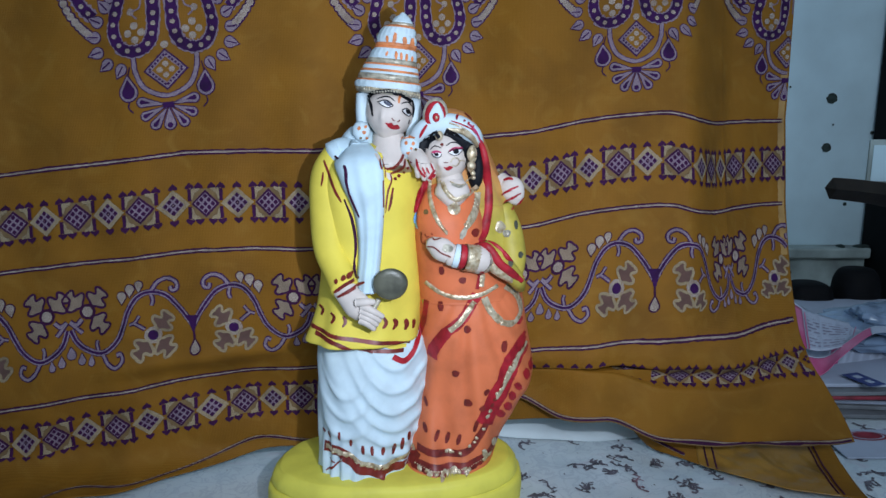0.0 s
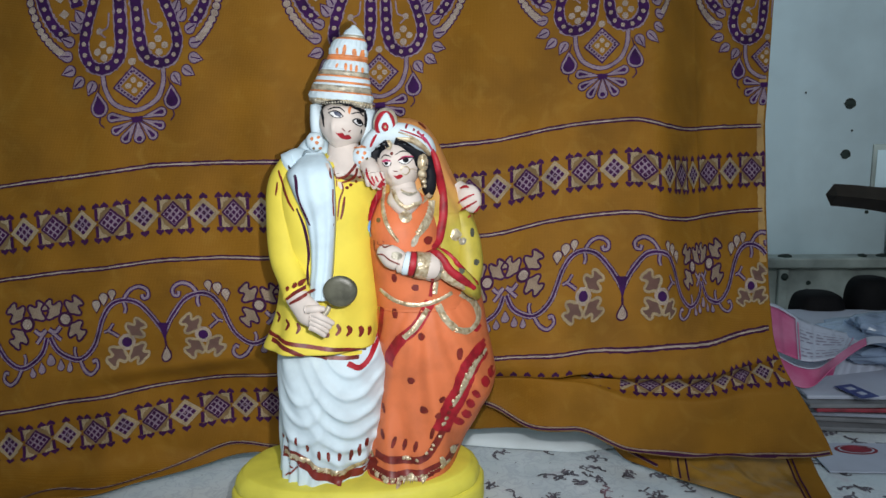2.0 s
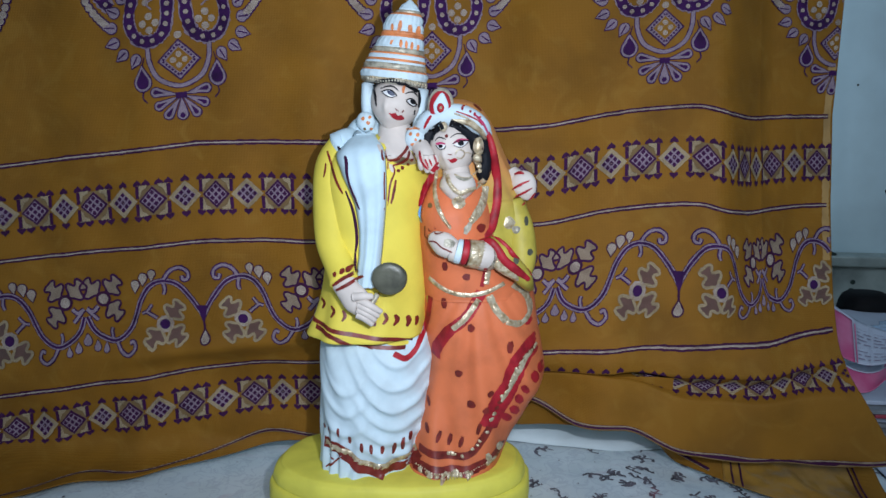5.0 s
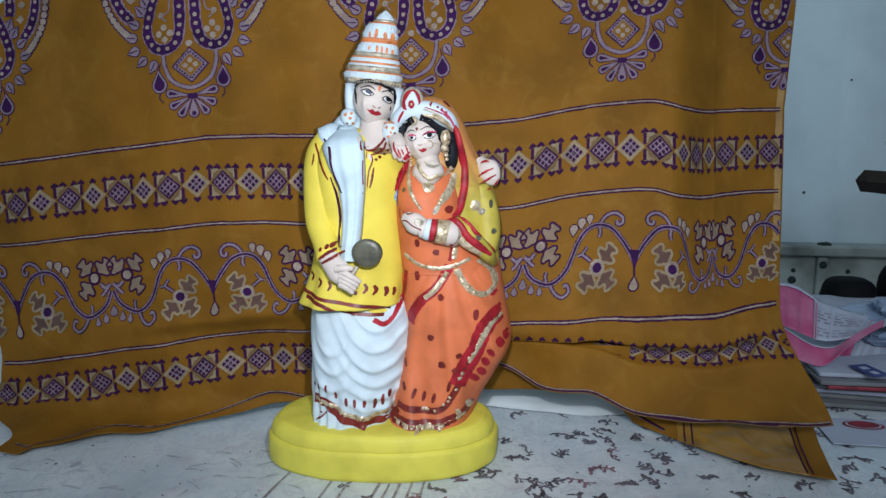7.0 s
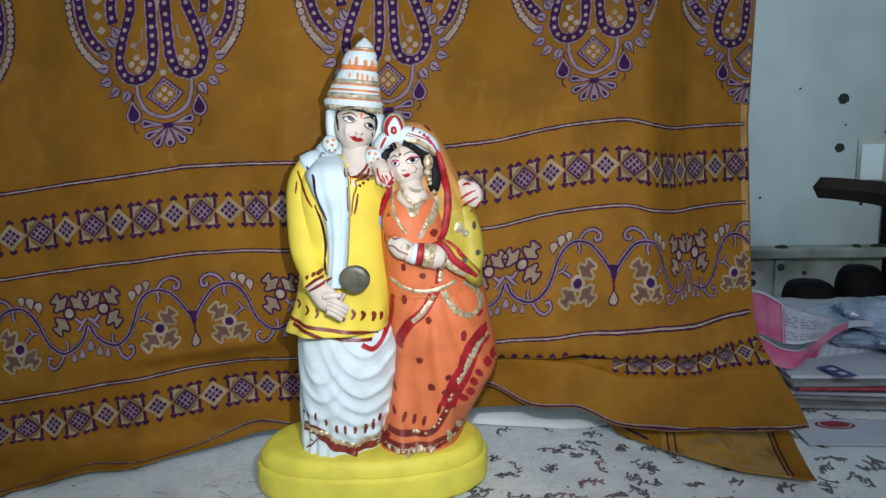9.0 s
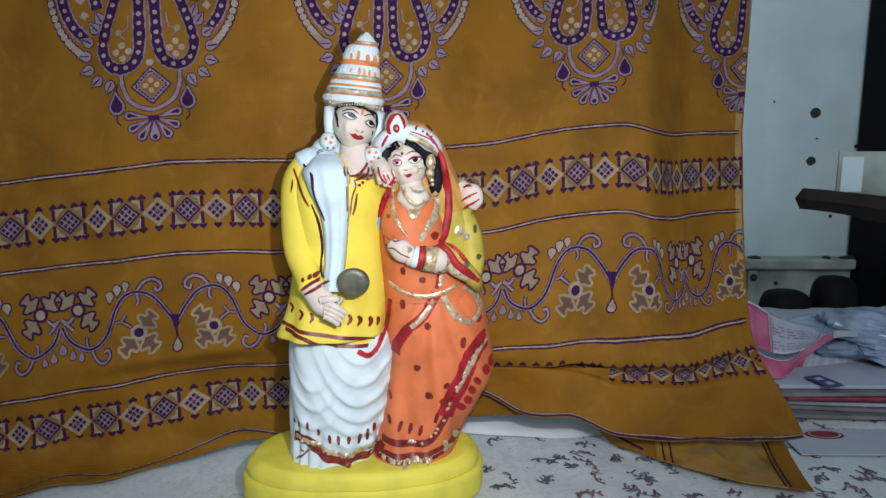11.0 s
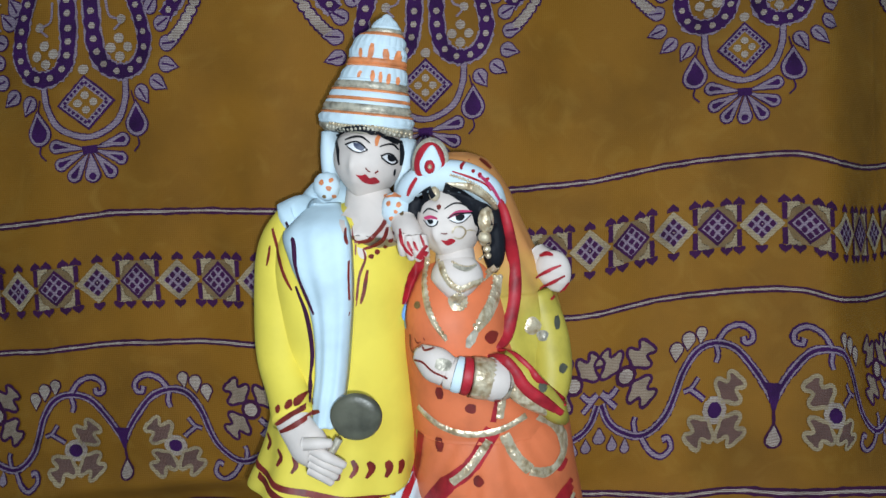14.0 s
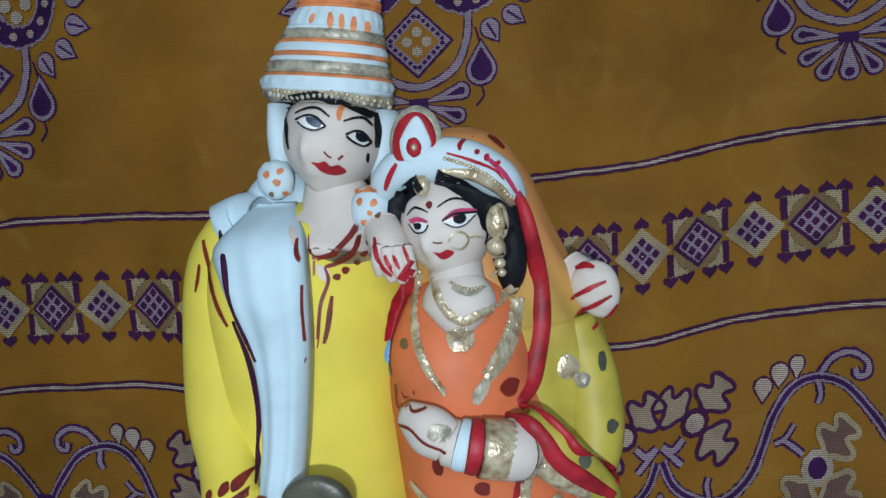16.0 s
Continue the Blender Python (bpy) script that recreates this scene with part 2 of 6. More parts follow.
def eased(xs, ys, width):
    """A smooth curve through rounded corners of the given outline, as a dense table."""
    g = np.linspace(xs[0], xs[-1], 600)
    v = np.interp(g, xs, ys)
    h = max(1, int(width / (g[1] - g[0])))
    k = np.hanning(2 * h + 3)[1:-1]
    pad = np.concatenate([np.full(h, v[0]), v, np.full(h, v[-1])])
    return g, np.convolve(pad, k / k.sum(), "valid")


def ss(a, b, x):
    k = min(1.0, max(0.0, (x - a) / (b - a)))
    return k * k * (3 - 2 * k)


def box(b, x0, x1, y0, y1, z0, z1, key, bev=0.0):
    bm = bmesh.new()
    bmesh.ops.create_cube(bm, size=1)
    for v in bm.verts:
        v.co = ((x0 + x1) / 2 + v.co.x * (x1 - x0), (y0 + y1) / 2 + v.co.y * (y1 - y0), (z0 + z1) / 2 + v.co.z * (z1 - z0))
    if bev:
        bmesh.ops.bevel(bm, geom=bm.edges[:], offset=bev, segments=2, affect="EDGES", profile=0.5)
    bm.verts.index_update()
    b.add([v.co[:] for v in bm.verts], [[v.index for v in f.verts] for f in bm.faces], key)
    bm.free()


def smooth_path(pts, n=6):
    """Catmull-Rom points through pts."""
    P = [Vector(p) for p in pts]
    P = [P[0] * 2 - P[1]] + P + [P[-1] * 2 - P[-2]]
    out = []
    for i in range(1, len(P) - 2):
        a, b, c, d = P[i - 1:i + 3]
        for k in range(n):
            t = k / n
            out.append(0.5 * (2 * b + (c - a) * t + (2 * a - 5 * b + 4 * c - d) * t * t + (3 * b - a - 3 * c + d) * t ** 3))
    out.append(P[-2].copy())
    return out


def tube(b, pts, radii, key, n=14, seg=6, flat=1.0):
    """A round limb along a path, with a radius at each given point, closed at both ends."""
    path = smooth_path(pts, seg)
    rad = [v.x for v in smooth_path([(r, 0, 0) for r in radii], seg)]
    up = Vector((0, 1, 0))
    verts, faces = [], []
    for i, p in enumerate(path):
        d = (path[min(i + 1, len(path) - 1)] - path[max(i - 1, 0)]).normalized()
        s = d.cross(up)
        s = s.normalized() if s.length > 1e-4 else Vector((1, 0, 0))
        u = s.cross(d)
        for k in range(n):
            a = 2 * math.pi * k / n
            verts.append(p + s * (math.cos(a) * rad[i]) + u * (math.sin(a) * rad[i] * flat))
    for i in range(len(path) - 1):
        for k in range(n):
            faces.append((i * n + k, i * n + (k + 1) % n, (i + 1) * n + (k + 1) % n, (i + 1) * n + k))
    for i, e in ((0, -1), (len(path) - 1, 1)):
        d = (path[min(i + 1, len(path) - 1)] - path[max(i - 1, 0)]).normalized() * e
        verts.append(path[i] + d * rad[i] * 0.6)
        t = len(verts) - 1
        for k in range(n):
            faces.append((i * n + k, i * n + (k + 1) % n, t))
    b.add(verts, faces, key)


def ball(b, c, r, key, n=20, m=12, shape=None, turn=None):
    """An ellipsoid of radii r; shape(v) may push its unit points about first."""
    verts, faces = [], []
    R = turn or Matrix.Identity(3)
    for j in range(m + 1):
        th = math.pi * j / m
        for k in range(n):
            a = 2 * math.pi * k / n
            p = Vector((math.sin(th) * math.cos(a), math.sin(th) * math.sin(a), math.cos(th)))
            if shape:
                p = shape(p)
            p = R @ Vector((p.x * r[0], p.y * r[1], p.z * r[2]))
            verts.append((p.x + c[0], p.y + c[1], p.z + c[2]))
    for j in range(m):
        for k in range(n):
            faces.append((j * n + k, (j + 1) * n + k, (j + 1) * n + (k + 1) % n, j * n + (k + 1) % n))
    b.add(verts, faces, key)


def loft(b, rows, key, n=48, levels=40, e=2.0, push=None, back=0.55, turn=0.17):
    """A body through oval rings (z, cx, cy, rx, ry), from top to bottom, closed at both ends. push(x, y, z, a) moves a point; back: how full the rear half is; turn: how far its right side stands back."""
    R = np.array(rows)
    s = np.linspace(0, len(R) - 1, levels)
    c = [np.array([v[0] for v in smooth_path([(q, 0, 0) for q in R[:, i]], 12)]) for i in range(5)]
    g = np.linspace(0, len(R) - 1, len(c[0]))
    Z, CX, CY, RX, RY = (np.interp(s, g, q) for q in c)
    verts, faces = [], []
    for i in range(levels):
        for k in range(n):
            a = 2 * math.pi * k / n
            ca, sa = math.cos(a), math.sin(a)
            x = CX[i] + RX[i] * math.copysign(abs(ca) ** (2 / e), ca)
            y = CY[i] + RY[i] * math.copysign(abs(sa) ** (2 / e), sa) * (back if sa > 0 else 1)
            p = (x, y + turn * (x - CX[i]), Z[i])
            verts.append(push(*p, a) if push else p)
    for i in range(levels - 1):
        for k in range(n):
            faces.append((i * n + k, (i + 1) * n + k, (i + 1) * n + (k + 1) % n, i * n + (k + 1) % n))
    for i in (0, levels - 1):
        verts.append((CX[i], CY[i], Z[i]))
        t = len(verts) - 1
        for k in range(n):
            faces.append((i * n + k, i * n + (k + 1) % n, t))
    b.add(verts, faces, key)

# ---- table, wall behind and surroundings ----


def table_z(x, y):
    z = 0.0010 * noise.noise(Vector((x * 9, y * 9, 1.3))) + 0.0004 * noise.noise(Vector((x * 45, y * 45, 4.0)))
    return z - 0.0008


b = Build()
verts, faces = [], []
nx, ny = 200, 140
for j in range(ny + 1):
    for i in range(nx + 1):
        x, y = -0.9 + 1.9 * i / nx, -0.35 + 1.28 * j / ny
        verts.append((x, y, table_z(x, y)))
for j in range(ny):
    for i in range(nx):
        o = j * (nx + 1) + i
        faces.append((o, o + 1, o + nx + 2, o + nx + 1))
b.add(verts, faces, "sheet")
box(b, -0.9, 1.0, -0.35, 0.93, -0.04, -0.004, "sheet")
table = tagged(b.make("table"), "wide table under a white sheet printed with violet sprigs", "table")
for x in (-0.84, 0.94):
    for y in (-0.29, 0.87):
        leg = Build()
        box(leg, x - 0.03, x + 0.03, y - 0.03, y + 0.03, -0.75, -0.042, "dark", 0.004)
        leg.make("leg", table, False)


def flat_stroke(b, pts, w, key, seg=3):
    P = smooth_path([(x, y, 0) for x, y in pts], seg)
    verts, faces = [], []
    for i, q in enumerate(P):
        d = (P[min(i + 1, len(P) - 1)] - P[max(i - 1, 0)]).normalized()
        k = w * (0.5 + 0.5 * math.sin(math.pi * (0.15 + 0.7 * i / (len(P) - 1)))) * (1 + 0.5 * noise.noise(Vector((q.x * 700, q.y * 700, 0))))
        for s in (0.5, -0.5):
            x, y = q.x - d.y * k * s, q.y + d.x * k * s
            verts.append((x, y, table_z(x, y) + 0.0005))
    b.add(verts, [(2 * i, 2 * i + 1, 2 * i + 3, 2 * i + 2) for i in range(len(P) - 1)], key)


def blot(b, x, y, r, key, rnd):
    pts = []
    ph = rnd.random() * 9
    for k in range(11):
        a = 2 * math.pi * k / 11
        q = r * (0.55 + 0.75 * abs(noise.noise(Vector((math.cos(a) * 1.7 + ph, math.sin(a) * 1.7, ph))) * 1.6))
        pts.append((x + q * math.cos(a), y + q * math.sin(a) * 1.15))
    b.add([(u, v, table_z(u, v) + 0.0006) for u, v in pts] + [(x, y, table_z(x, y) + 0.0006)], [(k, (k + 1) % 11, 11) for k in range(11)], key)


def sprig(b, x, y, a, ln, key, rnd):
    """A spiky printed twig: a bent stem with short side twigs and leaf flecks."""
    pts = [(x, y)]
    for k in range(4):
        a += rnd.uniform(-0.7, 0.7)
        pts.append((pts[-1][0] + math.cos(a) * ln / 4, pts[-1][1] + math.sin(a) * ln / 4))
    flat_stroke(b, pts, rnd.uniform(0.0012, 0.0019), key)
    for k, q in enumerate(pts):
        for side in (-1, 1):
            if rnd.random() < 0.25:
                continue
            t = a + side * rnd.uniform(0.6, 1.7)
            r = rnd.uniform(0.0025, 0.0070)
            e = (q[0] + math.cos(t) * r, q[1] + math.sin(t) * r)
            flat_stroke(b, [q, ((q[0] + e[0]) / 2 + rnd.uniform(-0.0008, 0.0008), (q[1] + e[1]) / 2), e], rnd.uniform(0.0011, 0.0026), key, 2)
            if rnd.random() < 0.55:
                blot(b, e[0] + rnd.uniform(-0.001, 0.001), e[1], rnd.uniform(0.0008, 0.0019), key, rnd)
    c = pts[rnd.choice((1, 2, 3))]
    for r in range(rnd.choice((1, 2, 4))):
        blot(b, c[0] + rnd.uniform(-0.0030, 0.0030), c[1] + rnd.uniform(-0.0022, 0.0022), rnd.uniform(0.0010, 0.0024), key, rnd)


rnd = random.Random(5)
b = Build()
placed = []
tries = 0
while len(placed) < 560 and tries < 12000:
    tries += 1
    x, y = rnd.uniform(-0.06, 0.75), rnd.uniform(0.25, 0.74)
    if any((x - u) ** 2 + (y - v) ** 2 < 0.0143 ** 2 for u, v in placed):
        continue
    placed.append((x, y))
    key = "stainred" if rnd.random() < 0.12 else "stain"
    sprig(b, x, y, rnd.choice((0.2, 1.3, 1.9, -0.9, 2.8)) + rnd.uniform(-0.3, 0.3), rnd.uniform(0.008, 0.021), key, rnd)
for k in range(500):
    blot(b, rnd.uniform(-0.35, 0.75), rnd.uniform(0.25, 0.74), rnd.uniform(0.0004, 0.0012), "stain" if k % 4 else "faint", rnd)
tagged(b.make("sprig_print", table), "violet sprigs printed on the sheet", kind="stuff")
b = Build()
for x0, x1 in ((-0.092, -0.104), (-0.058, -0.065), (-0.046, -0.052), (-0.024, -0.029), (-0.017, -0.021), (-0.010, -0.013), (-0.002, -0.004), (0.006, 0.006)):
    flat_stroke(b, [(x0, 0.425), ((x0 + x1) / 2, 0.390), (x1, 0.350)], 0.0020, "lines")
tagged(b.make("printed_lines", table), "grey lines printed on the sheet")
rnd = random.Random(9)
b = Build()
for k in range(150):
    x, y = rnd.uniform(-0.42, -0.07), rnd.uniform(0.27, 0.47)
    a = rnd.choice((0.15, 0.3, 0.9, -0.5)) + rnd.uniform(-0.4, 0.4)
    ln = rnd.uniform(0.006, 0.02)
    flat_stroke(b, [(x, y), (x + math.cos(a) * ln / 2, y + math.sin(a) * ln / 2 + 0.001), (x + math.cos(a) * ln, y + math.sin(a) * ln)], rnd.uniform(0.0012, 0.003), "faint")
tagged(b.make("faint_print", table), "faint grey swirls on the sheet", kind="stuff")

b = Build()
box(b, -2.05, 2.25, -2.4, 1.21, -0.79, -0.75, "floorm")
tagged(b.make("floor", None, False), "plain grey cement floor", "floor", kind="structure")
b = Build()
box(b, -2.0, 2.2, 1.175, 1.21, -0.75, 2.3, "wall")
wall = tagged(b.make("wall_north", None, False), "pale blue painted wall with old holes", "wall", kind="structure")
b = Build()
box(b, -2.05, -2.0, -2.4, 1.21, -0.75, 2.3, "wall")
tagged(b.make("wall_west", None, False), "pale blue painted wall", "wall", kind="structure")
b = Build()
box(b, 2.2, 2.25, -2.4, 1.21, -0.75, 2.3, "wall")
tagged(b.make("wall_east", None, False), "pale blue painted wall", "wall", kind="structure")

# ---- patterned cloth ----
PITCH = 0.0213
UK = [-9.5, -5.2, 0.8, 3.6, 11.8, 16.8, 17.5, 20.4, 23.5, 28.0]
XK = [-0.39, -0.295, -0.1615, -0.102, 0.0655, 0.1732, 0.1882, 0.2240, 0.2865, 0.378]
SX = [-0.36, -0.31, -0.264, -0.218, -0.172, -0.128, -0.084, 0.026, 0.065, 0.087, 0.110, 0.132, 0.171, 0.186, 0.211, 0.241, 0.40]
SZ = [-0.024, -0.018, -0.012, -0.007, -0.001, 0.0, 0.0, 0.008, 0.011, 0.0155, 0.020, 0.023, 0.026, 0.021, 0.0165, 0.018, 0.020]

SX, SZ = eased(SX, SZ, 0.016)


XL = [-0.39, -0.295, -0.1615, -0.102, 0.065, 0.165, 0.179, 0.233, 0.289, 0.375]
LX, LZ = eased([-0.36, -0.31, -0.264, -0.218, -0.172, -0.128, -0.084, 0.026, 0.065, 0.110, 0.150, 0.20, 0.24, 0.29, 0.40],
               [-0.024, -0.018, -0.012, -0.007, -0.001, 0.0, 0.0, 0.008, 0.011, 0.0155, 0.0195, 0.0195, 0.0205, 0.025, 0.026], 0.016)


def cloth_x(U, v):
    """Where the cloth's column U hangs; its upright pleat opens out towards the hem."""
    low = 1 - ss(0.07, 0.11, v)
    return float(np.interp(U, UK, XK)) * (1 - low) + float(np.interp(U, UK, XL)) * low


def cloth_y(x, z):
    y = 0.482 + (0.023 + (z - 0.13) * (0.24 if z > 0.13 else 0.16)) * ss(-0.11, 0.1, x)
    deep = ss(0.06, 0.2, z)
    y += (0.040 * ss(0.178, 0.234, x) + 0.4 * max(0.0, x - 0.222)) * deep
    y += 0.022 * ss(-0.24, -0.12, x) * (1 - ss(0.05, 0.12, x)) * (1 - ss(0.05, 0.13, z))
    y += 0.0022 * math.sin(x * 47 + z * 7 + 0.6) * ss(0.02, 0.2, z) + 0.0012 * math.sin(x * 113 - z * 15) + 0.003 * noise.noise(Vector((x * 14, z * 10, 0.4)))
    y -= 0.005 * (1 - ss(0.03, 0.10, z)) * noise.noise(Vector((x * 13 + z * 18, z * 20, 7.0)))
    y -= 0.006 * math.exp(-((z - 0.09 - 0.12 * (x + 0.2)) / 0.008) ** 2) * ss(-0.28, -0.2, x) * (1 - ss(-0.14, -0.08, x))
    return y


def fold_in(x):
    """How far the lower border is folded away under the cloth above it."""
    return ss(0.0, 0.05, x) * (1 - 0.48 * ss(0.09, 0.18, x)) * (1 - 0.25 * ss(0.245, 0.285, x))


def surf(U, v, off=0.0):
    """The place of the cloth's point U (in border squares) and v (metres up the cloth); off: metres in front of it."""
    x = cloth_x(U, v)
    flat = 1 - ss(0.09, 0.14, v)
    z = v + float(np.interp(x, SX, SZ)) * (1 - flat) + float(np.interp(x, LX, LZ)) * flat
    low = 1 - ss(0.06, 0.16, v)
    z -= 0.05 * max(0.0, -0.12 - x) * low
    tuck = fold_in(x)
    q = min(1.0, max(0.0, (0.065 - v) / 0.03))
    z += 0.97 * tuck * 0.03 * q - 0.006 * ss(0.12, 0.16, x) * (1 - ss(0.07, 0.10, v))
    z += 0.006 * ss(0.11, 0.20, x) * math.exp(-((v - 0.0815) / 0.016) ** 2)
    y = cloth_y(x, max(z, 0.02)) + 0.016 * tuck * math.sin(math.pi * q) - 0.004 * tuck * math.exp(-((v - 0.074) / 0.010) ** 2)
    right, far = ss(0.20, 0.29, x), ss(-0.29, -0.37, x)
    x += right * (0.019 * (1 - ss(0.005, 0.07, z)) - 0.016 * math.exp(-((z - 0.09) / 0.03) ** 2) - 0.010 * math.exp(-((z - 0.128) / 0.04) ** 2) + 0.10 * max(0.0, z - 0.26))
    z += right * (0.006 * (1 - ss(0.05, 0.12, v)) + 0.004 * math.exp(-((v - 0.056) / 0.022) ** 2))
    x += far * 0.050 * (1 - ss(-0.055, 0.0, z))
    if z < 0.026:
        zz = 0.004 + 0.022 * math.exp((z - 0.026) / 0.022)
        y -= (zz - z) * 0.95
        z = zz + 0.0012 * math.sin(x * 90)
    return (x, y - off, z + off * 0.15)


HX, HZ = eased([-0.37, -0.30, -0.236, -0.19, -0.14, 0.0, 0.056, 0.088, 0.125, 0.15, 0.19, 0.202, 0.244, 0.30],
                           [-0.036, -0.030, -0.012, -0.003, 0.014, 0.016, 0.015, -0.004, 0.0, -0.003, -0.0045, -0.005, -0.010, -0.008], 0.02)


def hem(U):
    return float(np.interp(cloth_x(U, 0.0), HX, HZ))


def top(U):
    x = float(np.interp(U, UK, XK))
    return float(np.interp(x, [-0.37, -0.338, -0.314, -0.2, -0.1, 0.4], [0.338, 0.362, 0.378, 0.46, 0.53, 0.56]))


UL, UR = -9.2, 23.42


def left(v):
    return -8.85 + 0.07 * math.sin(v * 90)


cloth = Build()
NU, NV = 640, 360
verts, faces = [], []
for j in range(NV + 1):
    k = j / NV
    for i in range(NU + 1):
        U = UL + (UR - UL) * i / NU
        h0, h1 = hem(U), top(U)
        v = h0 + (h1 - h0) * k
        verts.append(surf(max(U, left(v)) if i else left(v), v))
for j in range(NV):
    for i in range(NU):
        o = j * (NU + 1) + i
        faces.append((o, o + 1, o + NU + 2, o + NU + 1))
cloth.add(verts, faces, "mustard")
cloth_ob = tagged(cloth.make("hanging_cloth"), "mustard yellow hanging cloth woven with purple and cream borders", "cloth")
sol = cloth_ob.modifiers.new("thickness", "SOLIDIFY")
sol.thickness, sol.offset = 0.0008, -1.0


class Weft:
    """Woven figures laid on the cloth; layer lifts later threads over earlier ones."""

    def __init__(self, u0=0.0, v0=0.0, ku=1 / PITCH, lean=0.0):
        self.b, self.u0, self.v0, self.ku, self.lean = Build(), u0, v0, ku, lean

    def at(self, p, layer):
        return surf(min(self.u0 + (p[0] + self.lean * p[1]) * self.ku, UR - 0.03), self.v0 + p[1], 0.0005 + 0.00022 * layer)

    def inside(self, p):
        U = self.u0 + (p[0] + self.lean * p[1]) * self.ku
        return left(self.v0 + p[1]) + 0.06 < U < UR - 0.05 and self.v0 + p[1] < top(U) - 0.001

    def poly(self, pts, key, layer=0):
        c = (sum(p[0] for p in pts) / len(pts), sum(p[1] for p in pts) / len(pts))
        if not self.inside(c):
            return
        edge = []
        for a, b in zip(pts, list(pts[1:]) + [pts[0]]):
            k = max(1, int(math.hypot(b[0] - a[0], b[1] - a[1]) / 0.0012))
            edge += [(a[0] + (b[0] - a[0]) * i / k, a[1] + (b[1] - a[1]) * i / k) for i in range(k)]
        edge = [(x + 0.0003 * noise.noise(Vector((x * 800, y * 800, self.u0))), y + 0.0003 * noise.noise(Vector((x * 800, y * 800, self.u0 + 7)))) for x, y in edge]
        n = len(edge)
        size = max(math.hypot(q[0] - c[0], q[1] - c[1]) for q in edge)
        rings = 1 if size < 0.002 else 2 if size < 0.005 else 4
        verts, faces = [self.at(c, layer)], []
        for r in range(1, rings + 1):
            t = r / rings
            verts += [self.at((c[0] + (q[0] - c[0]) * t, c[1] + (q[1] - c[1]) * t), layer) for q in edge]
        for i in range(n):
            faces.append((0, 1 + i, 1 + (i + 1) % n))
            for r in range(rings - 1):
                o = 1 + r * n
                faces.append((o + i, o + n + i, o + n + (i + 1) % n, o + (i + 1) % n))
        self.b.add(verts, faces, key)

    def stroke(self, pts, w, key, layer=0, seg=9):
        P = smooth_path([(p[0], p[1], 0) for p in pts], seg) if seg > 1 else [Vector((p[0], p[1], 0)) for p in pts]
        verts, faces = [], []
        for i, p in enumerate(P):
            d = P[min(i + 1, len(P) - 1)] - P[max(i - 1, 0)]
            d = d.normalized() if d.length else Vector((1, 0, 0))
            s = Vector((-d.y, d.x, 0)) * (w / 2) * (1 + 0.3 * noise.noise(Vector((p.x * 900, p.y * 900, w * 5000))))
            verts += [self.at(p + s, layer), self.at(p - s, layer)]
        for i in range(len(P) - 1):
            if self.inside(P[i]) and self.inside(P[i + 1]):
                faces.append((2 * i, 2 * i + 1, 2 * i + 3, 2 * i + 2))
        self.b.add(verts, faces, key)
        return P

    def disc(self, c, r, key, layer=0, n=10, ry=None, turn=0.0):
        ry = ry or r
        ct, st = math.cos(turn), math.sin(turn)
        self.poly([(c[0] + r * math.cos(a) * ct - ry * math.sin(a) * st, c[1] + r * math.cos(a) * st + ry * math.sin(a) * ct)
                   for a in (2 * math.pi * k / n for k in range(n))], key, layer)

    def drop(self, c, r, h, ang, key, layer=0):
        """A teardrop with its round end at c and its point h away towards ang."""
        ca, sa = math.cos(ang), math.sin(ang)
        pts = []
        for k in range(13):
            a = math.pi * 0.35 + (2 * math.pi - 0.7 * math.pi) * k / 12
            x, y = r * math.cos(a), r * math.sin(a)
            pts.append((x, y))
        pts.append((h, 0))
        self.poly([(c[0] + x * ca - y * sa, c[1] + x * sa + y * ca) for x, y in pts], key, layer)

    def petal(self, c, r, ang, key, edge, width, layer=0):
        """A broad petal with a notched outer end and a sewn outline."""
        shape = [(0.0, 0.10), (0.12, 0.26), (0.26, 0.58), (0.44, 0.72), (0.60, 0.66), (0.66, 0.44), (0.74, 0.26), (0.88, 0.32), (1.02, 0.46), (1.17, 0.44), (1.24, 0.20), (1.22, 0.0)]
        shape = shape + [(x, -y) for x, y in shape[-2::-1]]
        ca, sa = math.cos(ang), math.sin(ang)
        pts = [(c[0] + r * x * ca - r * y * sa, c[1] + r * x * sa + r * y * ca) for x, y in shape]
        self.poly(pts, key, layer)
        self.stroke(pts + pts[:1], width, edge, layer + 1, 2)


def stripe(v, u0=UL + 0.02, u1=UR - 0.05):
    w = Weft(0, 0)
    n = 260
    for width, key, lay in ((0.0034, "wine", 0), (0.0011, "cream", 1)):
        w.stroke([((u0 + (u1 - u0) * i / n) * PITCH, v + 0.0003 * noise.noise(Vector((i * 0.3, v * 50, 0)))) for i in range(n + 1)], width, key, lay, 1)
    tagged(w.b.make("stripe", cloth_ob), "thin cream and purple stripe")


